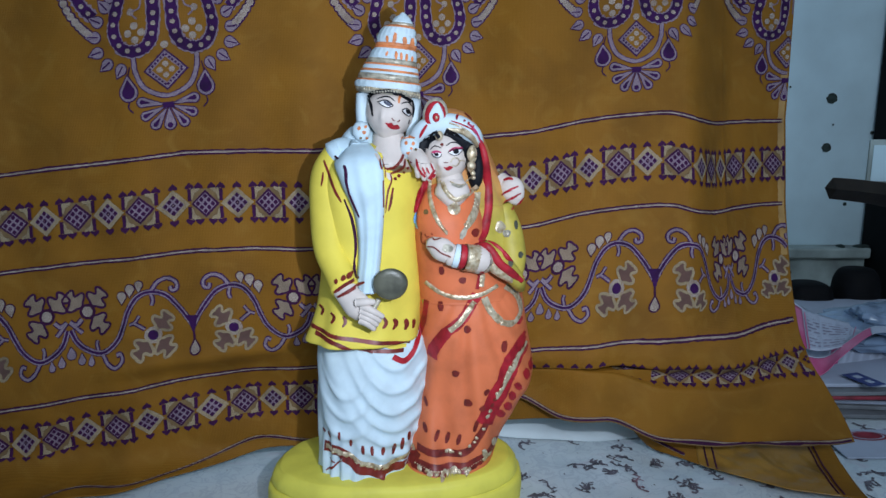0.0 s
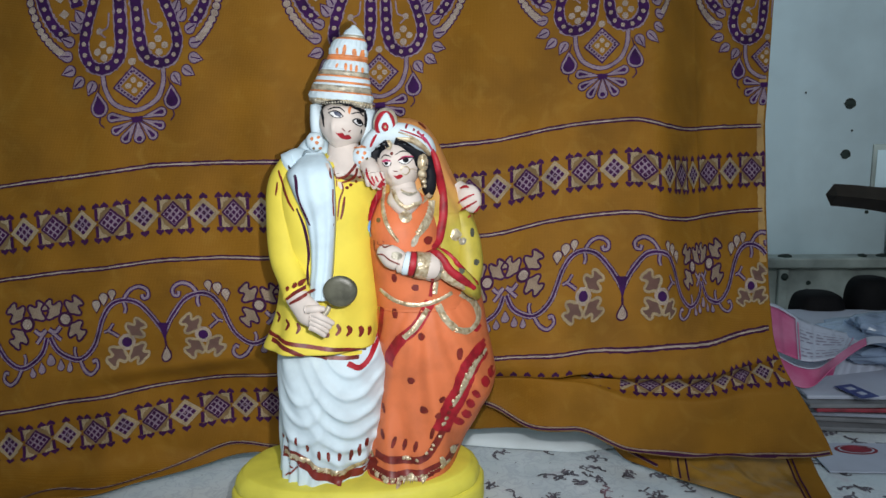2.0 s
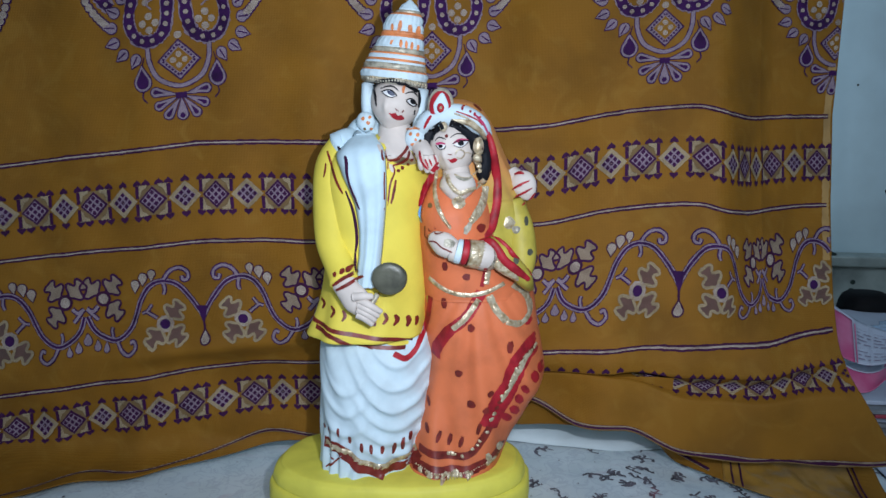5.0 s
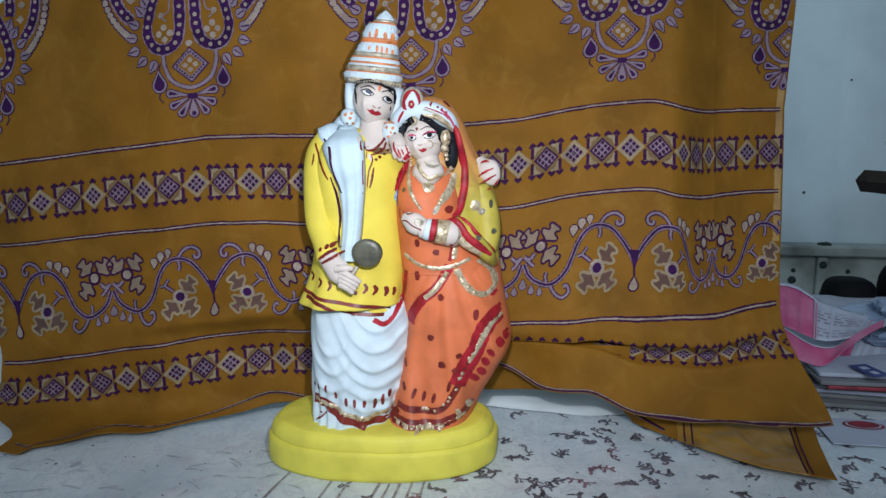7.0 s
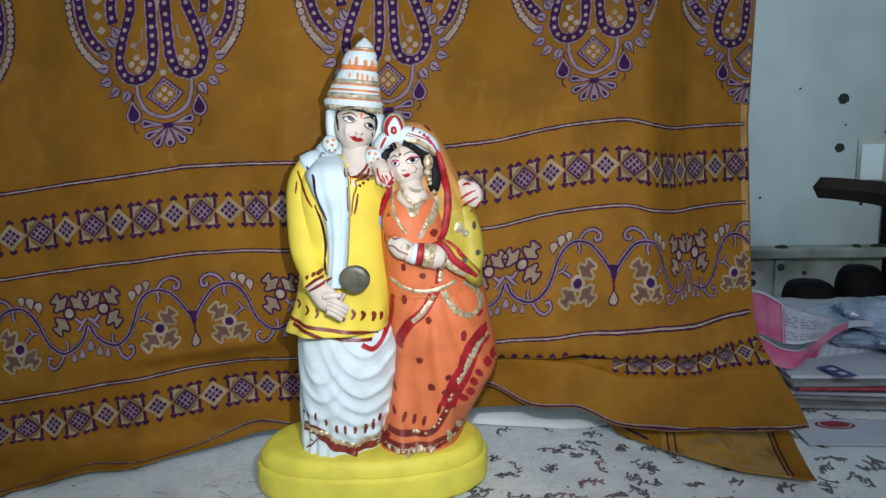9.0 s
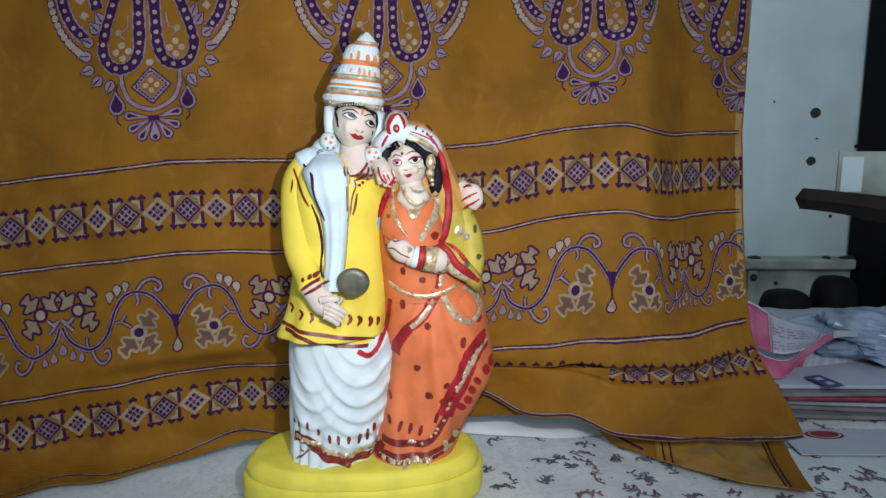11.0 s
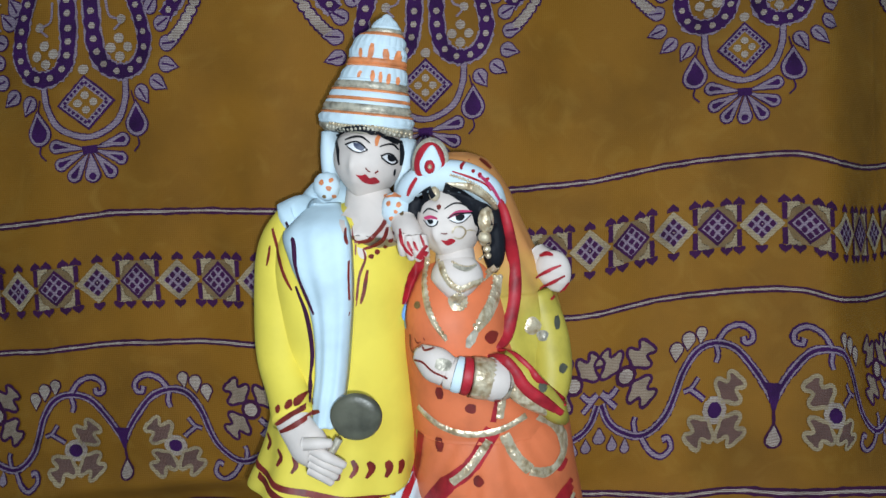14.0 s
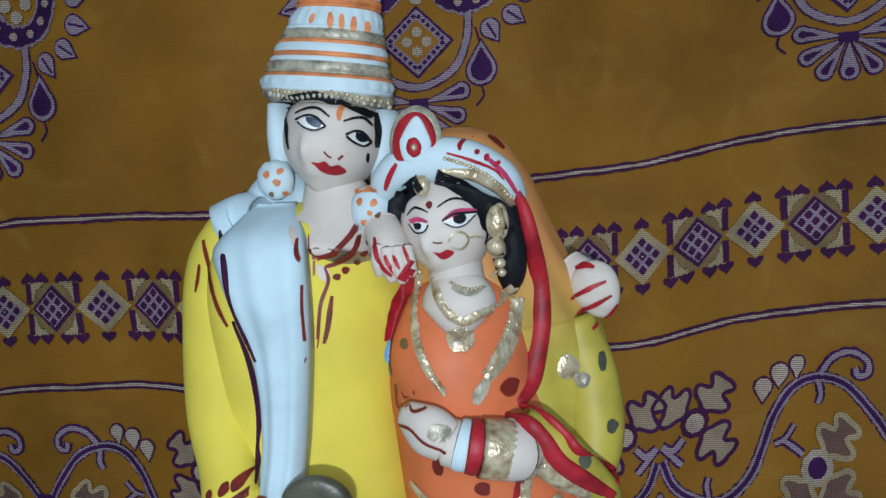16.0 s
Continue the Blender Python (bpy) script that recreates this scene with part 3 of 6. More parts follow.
def diamond_border(v0, shift=0.0, odd=0):
    P, H = PITCH, 0.0105
    cells = []

    def spade(w, x, y, sy, r):
        pts = [(u, t) for u, t in ((0.10, 0.10), (0.45, -0.04), (0.90, -0.04), (1.0, 0.22), (0.86, 0.55), (0.50, 0.84), (0.12, 1.12), (0.0, 1.32))]
        pts += [(-u, t) for u, t in pts[-2::-1]]
        w.poly([(x + u * r, y + sy * t * r * 1.12) for u, t in pts], "plum", 1)

    for n in range(-10, 24):
        w = Weft(0.8 + shift, v0)
        cells.append(w)
        cx = n * P
        dark = (n + odd) % 2 == 0
        w.v0 = v0 - (0.0028 if v0 < 0.1 and n + 0.8 + shift > 9 else 0.0)
        if v0 < 0.1 and fold_in(cloth_x(n + 0.8 + shift, v0)) > 0.87:
            for k in ((-0.5, 0.0) if n + 0.8 + shift > 11.5 else ()):
                spade(w, cx + k * P, H + 0.0030, 1, 0.0028)
            continue
        d = lambda k: [(cx - k * P * 0.5, 0), (cx, -k * H), (cx + k * P * 0.5, 0), (cx, k * H)]
        q = 0.5 * P
        if dark:
            w.poly([(cx - q * 0.9, -H * 0.96), (cx + q * 0.9, -H * 0.96), (cx + q * 0.9, H * 0.96), (cx - q * 0.9, H * 0.96)], "taupe", 0)
            for sx in (-1, 1):
                for sy in (-1, 1):
                    w.poly([(cx + sx * q * u, sy * H * t) for u, t in ((0.96, 1.02), (0.96, 0.22), (0.80, 0.34), (0.76, 0.60), (0.60, 0.78), (0.40, 0.84), (0.34, 1.02))], "straw", 1)
            w.poly(d(0.90), "plum", 2)
            w.poly(d(0.72), "lilac", 4)
        else:
            for sx in (-1, 1):
                for sy in (-1, 1):
                    w.poly([(cx + sx * q + u, sy * H * t) for u, t in ((-0.0012, 0.18), (0.0012, 0.18), (0.0012, 0.98), (-0.0012, 0.98))], "plum", 2)
            w.poly(d(1.02), "straw", 3)
            w.poly(d(0.68), "lilac", 4)
        for i in range(3):
            for j in range(3):
                x, y = cx + (i - j) * 0.118 * P, (i + j - 2) * 0.118 * P * 1.04
                r = 0.076 * P
                w.poly([(x - r, y), (x - r * 0.2, y - r), (x + r * 0.2, y - r), (x + r, y), (x + r * 0.2, y + r), (x - r * 0.2, y + r)], "plum", 5)
                if not dark and (i, j) == (1, 1):
                    w.poly([(x - r * 0.3, y), (x, y - r * 0.3), (x + r * 0.3, y), (x, y + r * 0.3)], "cream", 6)
        for k in ((-0.21, 0.21) if dark else (-0.5, 0.0, 0.5)):
            for sy in (-1, 1):
                spade(w, cx + k * P, sy * (H - 0.0001), sy, 0.0030)
    for w in cells:
        if w.b.f:
            w.b.make("woven_diamond", cloth_ob)


w = Weft(0, 0)
w.stroke([((UR - 0.22) * PITCH, 0.135 + 0.145 * i / 80) for i in range(81)], 0.0060, "selvedge", -1, 1)
tagged(w.b.make("selvedge", cloth_ob), "pale sheer selvedge along the cloth's side")
stripe(0.2405)
stripe(0.1735)
stripe(0.0815)
diamond_border(0.2058)
diamond_border(0.0558, -0.40, 1)

# hem piping, raised on the turned edge
w = Weft(0, 0)
n = 300
line = [(UL + 0.7 + (UR - UL - 0.8) * i / n) for i in range(n + 1)]
for width, key, lay, d in ((0.0032, "wine", 1, 0.0), (0.0010, "beige", 2, 0.0010), (0.0006, "taupe", 2, -0.0013)):
    w.stroke([(U * PITCH, hem(U) + (0.0022 if U > 11 else 0.010 + 0.004 * math.sin(U * 1.3)) + d) for U in line], width, key, lay, 1)
tagged(w.b.make("hem_piping", cloth_ob), "purple and cream piped hem")

# turned-under edge behind the hem
u = Build()
verts, faces = [], []
n, m = 80, 6
for i in range(n + 1):
    x = -0.17 + 0.325 * i / n
    for j in range(m + 1):
        k = j / m
        verts.append((x, cloth_y(x, 0.05) + 0.007 + 0.006 * k + 0.002 * noise.noise(Vector((x * 30, k, 5))), 0.078 - 0.046 * k - 0.004 * math.sin(x * 40) * k))
for i in range(n):
    for j in range(m):
        o = i * (m + 1) + j
        faces.append((o, o + 1, o + m + 2, o + m + 1))
u.add(verts, faces, "mustard")
u.make("turned_edge", cloth_ob)

# sewn-on end strip that spills from the hem onto the table
TX, TY, TZ = [0.0, 0.32, 0.62, 1.0], [0.513, 0.514, 0.511, 0.511], [0.030, 0.022, 0.015, 0.015]
GS, GY = eased([0.0, 0.2, 0.4, 0.7, 1.0], [0.548, 0.520, 0.491, 0.459, 0.446], 0.05)
strip = Build()
verts, faces, gold = [], [], []
n, m = 90, 26
for i in range(n + 1):
    s = i / n
    tx = 0.135 + 0.163 * s
    t = Vector((tx, float(np.interp(s, TX, TY)) + 0.018 * (1 - ss(0.0, 0.14, s)), float(np.interp(s, TX, TZ)) + 0.002 * (1 - ss(0.0, 0.14, s))))
    g = Vector((0.136 + 0.157 * s, float(np.interp(s, GS, GY)), 0.0035 + 0.025 * (1 - ss(0.0, 0.2, s))))
    for j in range(m + 1):
        k = j / m
        q = t.lerp(g, k)
        sag = 0.010 * math.sin(math.pi * k) * (0.4 + 0.6 * s)
        q.z = max(0.0022, q.z - sag * 0.35) + (0.0016 * noise.noise(Vector((q.x * 60, q.y * 60, 2))) + 0.0030 * ss(0.34, 0.40, s) * (1 - ss(0.86, 0.92, s)) * abs(noise.noise(Vector((q.x * 95 + q.y * 40, q.y * 70, 6))))) * math.sin(math.pi * min(1, k * 1.1 + 0.02)) + 0.0012
        verts.append(q)
for i in range(n):
    for j in range(m):
        o = i * (m + 1) + j
        (gold if 32 < i < 81 else faces).append((o, o + m + 1, o + m + 2, o + 1))
strip.add(verts, faces, "mustard")
strip.add(verts, gold, "strip")
strip_ob = tagged(strip.make("end_strip", cloth_ob), "sheer gold strip with dark stitching")
so = strip_ob.modifiers.new("thickness", "SOLIDIFY")
so.thickness, so.offset = 0.0007, 0.0
st = Build()
for s0 in (0.405, 0.43, 0.885, 0.91):
    i = round(s0 * n)
    for j in range(1, m):
        for h in (0.15, 0.65):
            a = verts[i * (m + 1) + j - 1].lerp(verts[i * (m + 1) + j], h)
            ball(st, (a.x, a.y - 0.0004, a.z + 0.0006), (0.0007, 0.0009, 0.0007), "wine", 6, 4)
tagged(st.make("stitching", strip_ob), kind="stuff")
pp = Build()
for d, key, r in ((0, "wine", 0.0011), (1, "beige", 0.0008)):
    P = []
    for k in range(9):
        i, j = 4 + 3 * k, 5 + 2 * k + d
        q = verts[i * (m + 1) + j]
        P.append((q.x, q.y - 0.0008, q.z + 0.0012))
    tube(pp, P, [r] * 9, key, 6, 3)
tagged(pp.make("fold_piping", strip_ob), "piped line on the turned corner")

def vine(u0, part):
    """One repeat of the flower border, its pendant at u0; the left half is mirrored to the right."""
    w = Weft(u0, 0.1745, 1 / PITCH * 0.98)
    k = PITCH / 146.0
    kv = 0.000153

    def P(x, y, s=1):
        return (s * (x - 650) * k, -(y - 355 - (650 - x) * 0.055) * kv)

    for s in (1, -1):
        path = [P(x, y, s) for x, y in ((650, 705), (625, 665), (590, 618), (530, 555), (460, 535), (400, 555), (352, 615), (320, 685), (290, 740), (240, 785), (190, 800), (130, 780), (90, 745), (66, 690))]
        w.stroke(path, 0.0042, "purple", 0)
        w.stroke(path, 0.0034, "lilac", 1)
        w.stroke(path, 0.0016, "purple", 2)
        curl = [P(x, y, s) for x, y in ((468, 530), (500, 492), (545, 478), (583, 498), (585, 528), (562, 536), (556, 516))]
        w.stroke(curl, 0.0036, "purple", 1)
        w.stroke(curl, 0.0018, "lilac", 2)
        curl = [P(x, y, s) for x, y in ((205, 805), (235, 845), (275, 862), (306, 836), (296, 806), (276, 812))]
        w.stroke(curl, 0.0034, "purple", 1)
        w.stroke(curl, 0.0018, "lilac", 2)
        for x, y, r in ((328, 548, 21), (370, 516, 21), (414, 498, 17)):
            w.drop(P(x, y, s), (r + 5) * k, 46 * k, -1.57 - 0.1 * s, "wine", 0)
            w.drop(P(x, y, s), r * k, 38 * k, -1.57 - 0.1 * s, "cream", 1)
        for x, y, r in ((62, 800, 17), (105, 828, 16), (150, 838, 14)):
            w.drop(P(x, y, s), (r + 4) * k, 42 * k, 1.57, "wine", 0)
            w.drop(P(x, y, s), r * k, 36 * k, 1.57, "lilac", 1)
        # flower with brown petals
        c = P(455, 735, s)
        for x, y in ((505, 680), (400, 795), (525, 810), (402, 690)):
            q = P(x, y, s)
            a = math.atan2(q[1] - c[1], q[0] - c[0])
            o = (c[0] + math.cos(a) * 0.0052, c[1] + math.sin(a) * 0.0052)
            if (x, y) == (402, 690):
                w.stroke([P(350, 680, s), P(378, 668, s), P(402, 640, s)], 0.0028, "purple", 0)
                w.stroke([P(350, 680, s), P(378, 668, s), P(402, 640, s)], 0.0013, "lilac", 1)
                w.stroke([P(372, 672, s), P(400, 690, s), P(420, 705, s)], 0.0032, "purple", 0)
                w.stroke([P(372, 672, s), P(400, 690, s), P(420, 705, s)], 0.0016, "lilac", 1)
                continue
            w.petal(o, 0.0108, a, "brown", "straw", 0.0019, 1)
        w.disc(c, 0.0062, "cream", 2)
        w.disc(c, 0.0036, "purple", 3)
        # flower with pale petals
        c = P(152, 612, s)
        for x, y in ((212, 545), (208, 668), (92, 560)):
            q = P(x, y, s)
            a = math.atan2(q[1] - c[1], q[0] - c[0])
            o = (c[0] + math.cos(a) * 0.0052, c[1] + math.sin(a) * 0.0052)
            w.petal(o, 0.0108, a, "beige", "plum", 0.0015, 1)
        w.disc(c, 0.0056, "wine", 2)
        w.disc(c, 0.0036, "cream", 3)
        w.stroke([P(66, 655, s), P(95, 668, s), P(122, 645, s)], 0.0038, "purple", 0)
        w.stroke([P(66, 655, s), P(95, 668, s), P(122, 645, s)], 0.0021, "lilac", 1)
        w.stroke([P(66, 655, s), P(100, 690, s), P(118, 706, s)], 0.0034, "purple", 0)
        w.stroke([P(66, 655, s), P(100, 690, s), P(118, 706, s)], 0.0018, "lilac", 1)
        w.stroke([P(185, 790, s), P(180, 760, s), P(186, 742, s)], 0.0030, "purple", 0)
        w.stroke([P(185, 790, s), P(180, 760, s), P(186, 742, s)], 0.0014, "lilac", 1)
        w.stroke([P(465, 545, s), P(470, 575, s), P(462, 598, s)], 0.0032, "purple", 0)
        w.stroke([P(465, 545, s), P(470, 575, s), P(462, 598, s)], 0.0016, "lilac", 1)
    w.poly([P(622, 655), P(678, 655), P(656, 730), P(644, 730)], "purple", 2)
    w.stroke([P(650, 720), P(650, 800)], 0.0016, "wine", 1)
    w.drop(P(650, 815), 0.0042, 0.0085, 1.57, "wine", 1)
    w.drop(P(650, 815), 0.0031, 0.0065, 1.57, "cream", 2)
    tagged(w.b.make(part, cloth_ob), "woven vine with brown and cream flowers")


for k in range(-1, 4):
    vine(0.15 + 7.93 * k, "vine_border")


def medallion(u0, v0=0.2568):
    """A hanging paisley medallion, its lowest petal at v0."""
    w = Weft(u0, v0, 1 / PITCH)
    k = 0.000177

    def P(x, y, s=1):
        return (s * (x - 565) * k, (650 - y) * k)

    # lowest fan
    hub = P(565, 556)
    for s in (1, -1):
        for a, ln, r in ((12, 92, 17), (-22, 88, 16), (-54, 84, 17)):
            a = math.radians(a)
            tip = (hub[0] + s * math.cos(a) * ln * k, hub[1] + math.sin(a) * ln * k)
            back = math.atan2(hub[1] - tip[1], hub[0] - tip[0])
            w.drop(tip, (r + 4) * k, ln * k, back, "purple", 0)
            w.drop(tip, r * k, (ln - 12) * k, back, "lilac", 1)
            w.drop(tip, r * 0.48 * k, 34 * k, back, "purple", 2)
        # side drops
        c = P(700, 496, s)
        w.stroke([P(698, 440, s), P(688, 405, s)], 5 * k, "wine", 1)
        w.drop(c, 36 * k, 68 * k, 1.57, "purple", 0)
        w.drop(c, 32 * k, 61 * k, 1.57, "lilac", 1)
        w.drop(c, 24 * k, 48 * k, 1.57, "purple", 2)
        w.stroke([P(700, 530, s), P(704, 552, s), P(688, 572, s)], 5 * k, "purple", 1)
        # paisley band
        band = [P(x, y, s) for x, y in ((592, -60), (592, 60), (594, 160), (598, 270), (618, 330), (662, 352), (712, 335), (738, 275), (722, 195), (694, 120), (672, 50), (690, -10), (724, -15), (750, 15), (756, 65), (750, 110))]
        w.stroke(band, 47 * k, "lilac", 0)
        path = w.stroke(band, 38 * k, "purple", 1)
        run = 0.0
        for i in range(1, len(path)):
            run += (path[i] - path[i - 1]).length
            if run > 35 * k:
                run = 0.0
                w.disc(path[i], 9.5 * k, "cream", 2, 6)
        for x, y in ((662, 262), (662, 312), (638, 287), (686, 287)):
            w.disc(P(x, y, s), 14 * k, "cream", 1, 8)
        w.stroke([P(650, 240, s), P(670, 215, s), P(640, 200, s), P(632, 150, s)], 6 * k, "lilac", 1)
        w.disc(P(672, 212, s), 13 * k, "cream", 1, 8)
        # leaves along the band
        for x, y, a in ((762, 185, 0.9), (792, 232, 0.5), (806, 285, 0.1), (800, 340, -0.25), (768, 385, -0.6), (720, 410, -1.0), (742, 150, 1.1)):
            aa = a if s > 0 else math.pi - a
            w.drop(P(x, y, s), 23 * k, 40 * k, aa, "purple", 0)
            w.drop(P(x, y, s), 19.5 * k, 34 * k, aa, "lilac", 1)
            c = P(x, y, s)
            w.stroke([(c[0] - 12 * k * math.cos(aa), c[1] - 12 * k * math.sin(aa)), (c[0] + 26 * k * math.cos(aa), c[1] + 26 * k * math.sin(aa))], 5 * k, "purple", 2, 1)
        # outer dotted arc and its beads
        arc = [P(x, y, s) for x, y in ((846, -150), (872, -70), (880, 10), (872, 95), (846, 165), (806, 215))]
        w.stroke(arc, 48 * k, "lilac", 0)
        path = w.stroke(arc, 36 * k, "purple", 1)
        run = 0.0
        for i in range(1, len(path)):
            run += (path[i] - path[i - 1]).length
            if run > 34 * k:
                run = 0.0
                w.disc(path[i], 9 * k, "cream", 2, 6)
        beads = smooth_path([(*P(x, y, s), 0) for x, y in ((896, -150), (920, -70), (926, 15), (918, 100), (894, 180), (856, 240), (826, 272))], 3)
        for q in beads:
            w.disc(q, 19 * k, "purple", 0, 8)
            w.disc(q, 14 * k, "cream", 1, 8)
        for x, y in ((808, 10), (810, 70), (800, 130), (806, -55)):
            c = P(x, y, s)
            w.poly([(c[0] - 20 * k, c[1]), (c[0], c[1] - 18 * k), (c[0] + 20 * k, c[1]), (c[0], c[1] + 18 * k)], "cream", 1)
    w.drop(P(565, 628), 23 * k, 70 * k, 1.57, "purple", 1)
    w.drop(P(565, 628), 19 * k, 62 * k, 1.57, "lilac", 2)
    w.disc(P(565, 632), 10 * k, "purple", 3)
    w.poly([P(545, 546), P(585, 546), P(585, 568), P(545, 568)], "purple", 3)
    # collar and lattice
    collar = [P(x, y) for x, y in ((457, 372), (462, 430), (492, 490), (565, 522), (638, 490), (668, 430), (673, 372))]
    w.stroke(collar, 20 * k, "purple", 0)
    w.stroke(collar, 14 * k, "lilac", 1)
    c = P(565, 428)
    for r, key, lay in ((76, "purple", 0), (68, "lilac", 1), (46, "mustard", 2)):
        w.poly([(c[0] - r * k, c[1]), (c[0], c[1] - r * k), (c[0] + r * k, c[1]), (c[0], c[1] + r * k)], key, lay)
    for i in range(6):
        t = (i + 0.5) / 6
        for sx, sy in ((1, 1), (1, -1), (-1, 1), (-1, -1)):
            w.disc((c[0] + sx * 57 * k * t, c[1] + sy * 57 * k * (1 - t)), 5.5 * k, "purple", 3, 4)
    for dx, dy in ((0, 20), (0, -20), (20, 0), (-20, 0)):
        w.disc((c[0] + dx * k, c[1] + dy * k), 11 * k, "cream", 3, 8)
    w.disc(P(565, 338), 14 * k, "cream", 1, 8)
    for x in (552, 578):
        w.stroke([P(x, 250), P(x, 60), P(x - (565 - x) * 1.5, -80)], 6 * k, "lilac", 0)
    w.drop(P(565, 20), 16 * k, 70 * k, -1.57, "cream", 1)
    w.drop(P(545, -20), 18 * k, 60 * k, -1.2, "cream", 1)
    w.drop(P(585, -20), 18 * k, 60 * k, -1.94, "cream", 1)
    tagged(w.b.make("medallion", cloth_ob), "woven purple and cream paisley medallion")


for u in (-8.3, -0.12, 7.75, 15.45, 23.25):
    medallion(u)

# ---- wall holes and perforated rail ----
def ring_hole(b, x, y, z, r, key="hole"):
    n = 14
    verts = [(x + r * math.cos(2 * math.pi * k / n) * (1 + 0.15 * math.sin(3 * k)), y, z + r * math.sin(2 * math.pi * k / n)) for k in range(n)]
    back = [(p[0], p[1] + 0.0006, p[2]) for p in verts]
    b.add(verts + back + [(x, y, z)], [(k, (k + 1) % n, 2 * n) for k in range(n)] + [(k, n + k, n + (k + 1) % n, (k + 1) % n) for k in range(n)], key)


for x, z, r in ((0.629, 0.287, 0.0085), (0.628, 0.208, 0.0075), (0.452, 0.288, 0.005), (0.452, 0.335, 0.003), (0.560, 0.305, 0.0016), (0.700, 0.232, 0.003), (0.668, 0.115, 0.003), (0.505, 0.128, 0.0022), (0.635, 0.245, 0.0016)):
    h = Build()
    ring_hole(h, x, 1.1735, z, r)
    h.make("nail_hole", wall, False)

rail = Build()
box(rail, 0.30, 0.698, 1.135, 1.172, 0.030, 0.047, "rail", 0.003)
box(rail, 0.30, 0.698, 1.150, 1.170, -0.160, 0.030, "rail", 0.002)
rail_ob = tagged(rail.make("slotted_rail", None, False), "grey-green painted steel rail with round holes", "rail", kind="structure")
for px in range(3):
    for dx, z, r in ((0.0, -0.012, 0.0065), (0.001, 0.004, 0.0038), (-0.012, -0.030, 0.0048), (0.011, -0.030, 0.0045)):
        h = Build()
        ring_hole(h, 0.490 + dx + 0.083 * (px - 1), 1.1488, z, r)
        h.make("hole", rail_ob, False)
h = Build()
box(h, 0.524, 0.540, 1.140, 1.1495, -0.160, 0.028, "rail", 0.003)
h.make("clamp", rail_ob, False)
h = Build()
ball(h, (0.532, 1.139, 0.016), (0.006, 0.004, 0.006), "hole", 12, 8)
h.make("bolt", rail_ob)
for x, r in ((0.535, 0.011), (0.690, 0.014), (0.655, 0.006)):
    h = Build()
    ball(h, (x, 1.150, 0.047), (r, 0.010, 0.0045), "hole", 16, 8, lambda p: p * (1 + 0.3 * noise.noise(p * 2)))
    h.make("grime", rail_ob)

# ---- things behind the cloth ----
b = Build()
loft(b, [(0.049, 0.475, 0.90, 0.012, 0.012), (0.047, 0.475, 0.90, 0.021, 0.019), (0.041, 0.475, 0.90, 0.0275, 0.024), (0.026, 0.475, 0.90, 0.031, 0.028), (0.0, 0.475, 0.90, 0.033, 0.03)], "dark", 32, 24, 2.8, None, 1.0, 0.0)
tagged(b.make("iron_weight"), "black iron weight standing behind the papers", "weight")
b = Build()
loft(b, [(0.067, 0.541, 0.905, 0.010, 0.01), (0.064, 0.541, 0.905, 0.020, 0.018), (0.052, 0.541, 0.905, 0.0265, 0.025), (0.030, 0.541, 0.905, 0.0285, 0.028), (0.0, 0.541, 0.905, 0.028, 0.028)], "dark", 32, 20, 2.3, None, 1.0, 0.0)
tagged(b.make("black_pot"), "round black pot standing behind the papers", "pot")
b = Build()
box(b, 0.70, 1.30, 1.06, 1.173, -0.75, 1.05, "dark", 0.006)
cupboard = tagged(b.make("black_cupboard", None, False), "tall black cupboard standing against the wall", "cupboard")
b = Build()
box(b, 0.708, 0.995, 1.050, 1.058, -0.70, 1.02, "dark", 0.003)
b.make("door", cupboard, False)
b = Build()
box(b, 1.005, 1.292, 1.050, 1.058, -0.70, 1.02, "dark", 0.003)
b.make("door", cupboard, False)
b = Build()
box(b, 0.66, 0.98, 0.84, 0.92, 0.0, 0.135, "dark", 0.006)
tagged(b.make("black_box", None, False), "black metal box at the back of the table", "box")

stand = tagged(new("iron_bracket"), "black wooden bar on an upright stand", "bracket")
b = Build()
tube(b, [(0.427, 0.780, 0.1835), (0.450, 0.780, 0.1815), (0.480, 0.782, 0.1775), (0.520, 0.784, 0.171), (0.60, 0.79, 0.160)], [0.0118, 0.0122, 0.0128, 0.0150, 0.0155], "plank", 4, 3)
b.make("bar", stand, False)
b = Build()
box(b, 0.585, 0.610, 0.778, 0.802, 0.0, 0.30, "dark", 0.003)
b.make("post", stand, False)
b = Build()
box(b, 0.472, 0.540, 0.792, 0.795, 0.184, 0.236, "rail", 0.0008)
box(b, 0.476, 0.500, 0.7912, 0.7925, 0.190, 0.230, "wall")
tagged(b.make("white_card", None, False), "pale grey-blue card leaning on the black bar", "card")


def sheet(name, low, high, key, thick=0.0005, n=48, m=14, curl=0.0, inked=None):
    """A sheet of paper between a lower and an upper edge curve."""
    A = smooth_path(low, 10)
    B = smooth_path(high, 10)
    b = Build()
    verts = []
    for i in range(n + 1):
        t = i / n
        p, q = A[round(t * (len(A) - 1))], B[round(t * (len(B) - 1))]
        for j in range(m + 1):
            k = j / m
            r = p.lerp(q, k)
            r.y += curl * math.sin(math.pi * k)
            verts.append(r)
    faces, other = [], []
    for i in range(n):
        for j in range(m):
            o = i * (m + 1) + j
            (other if inked and inked[0](i / n, j / m) else faces).append((o, o + m + 1, o + m + 2, o + 1))
    b.add(verts, faces, key)
    if other:
        b.add(verts, other, inked[1])
    ob = b.make(name)
    s = ob.modifiers.new("thickness", "SOLIDIFY")
    s.thickness = thick
    return ob, verts, n, m


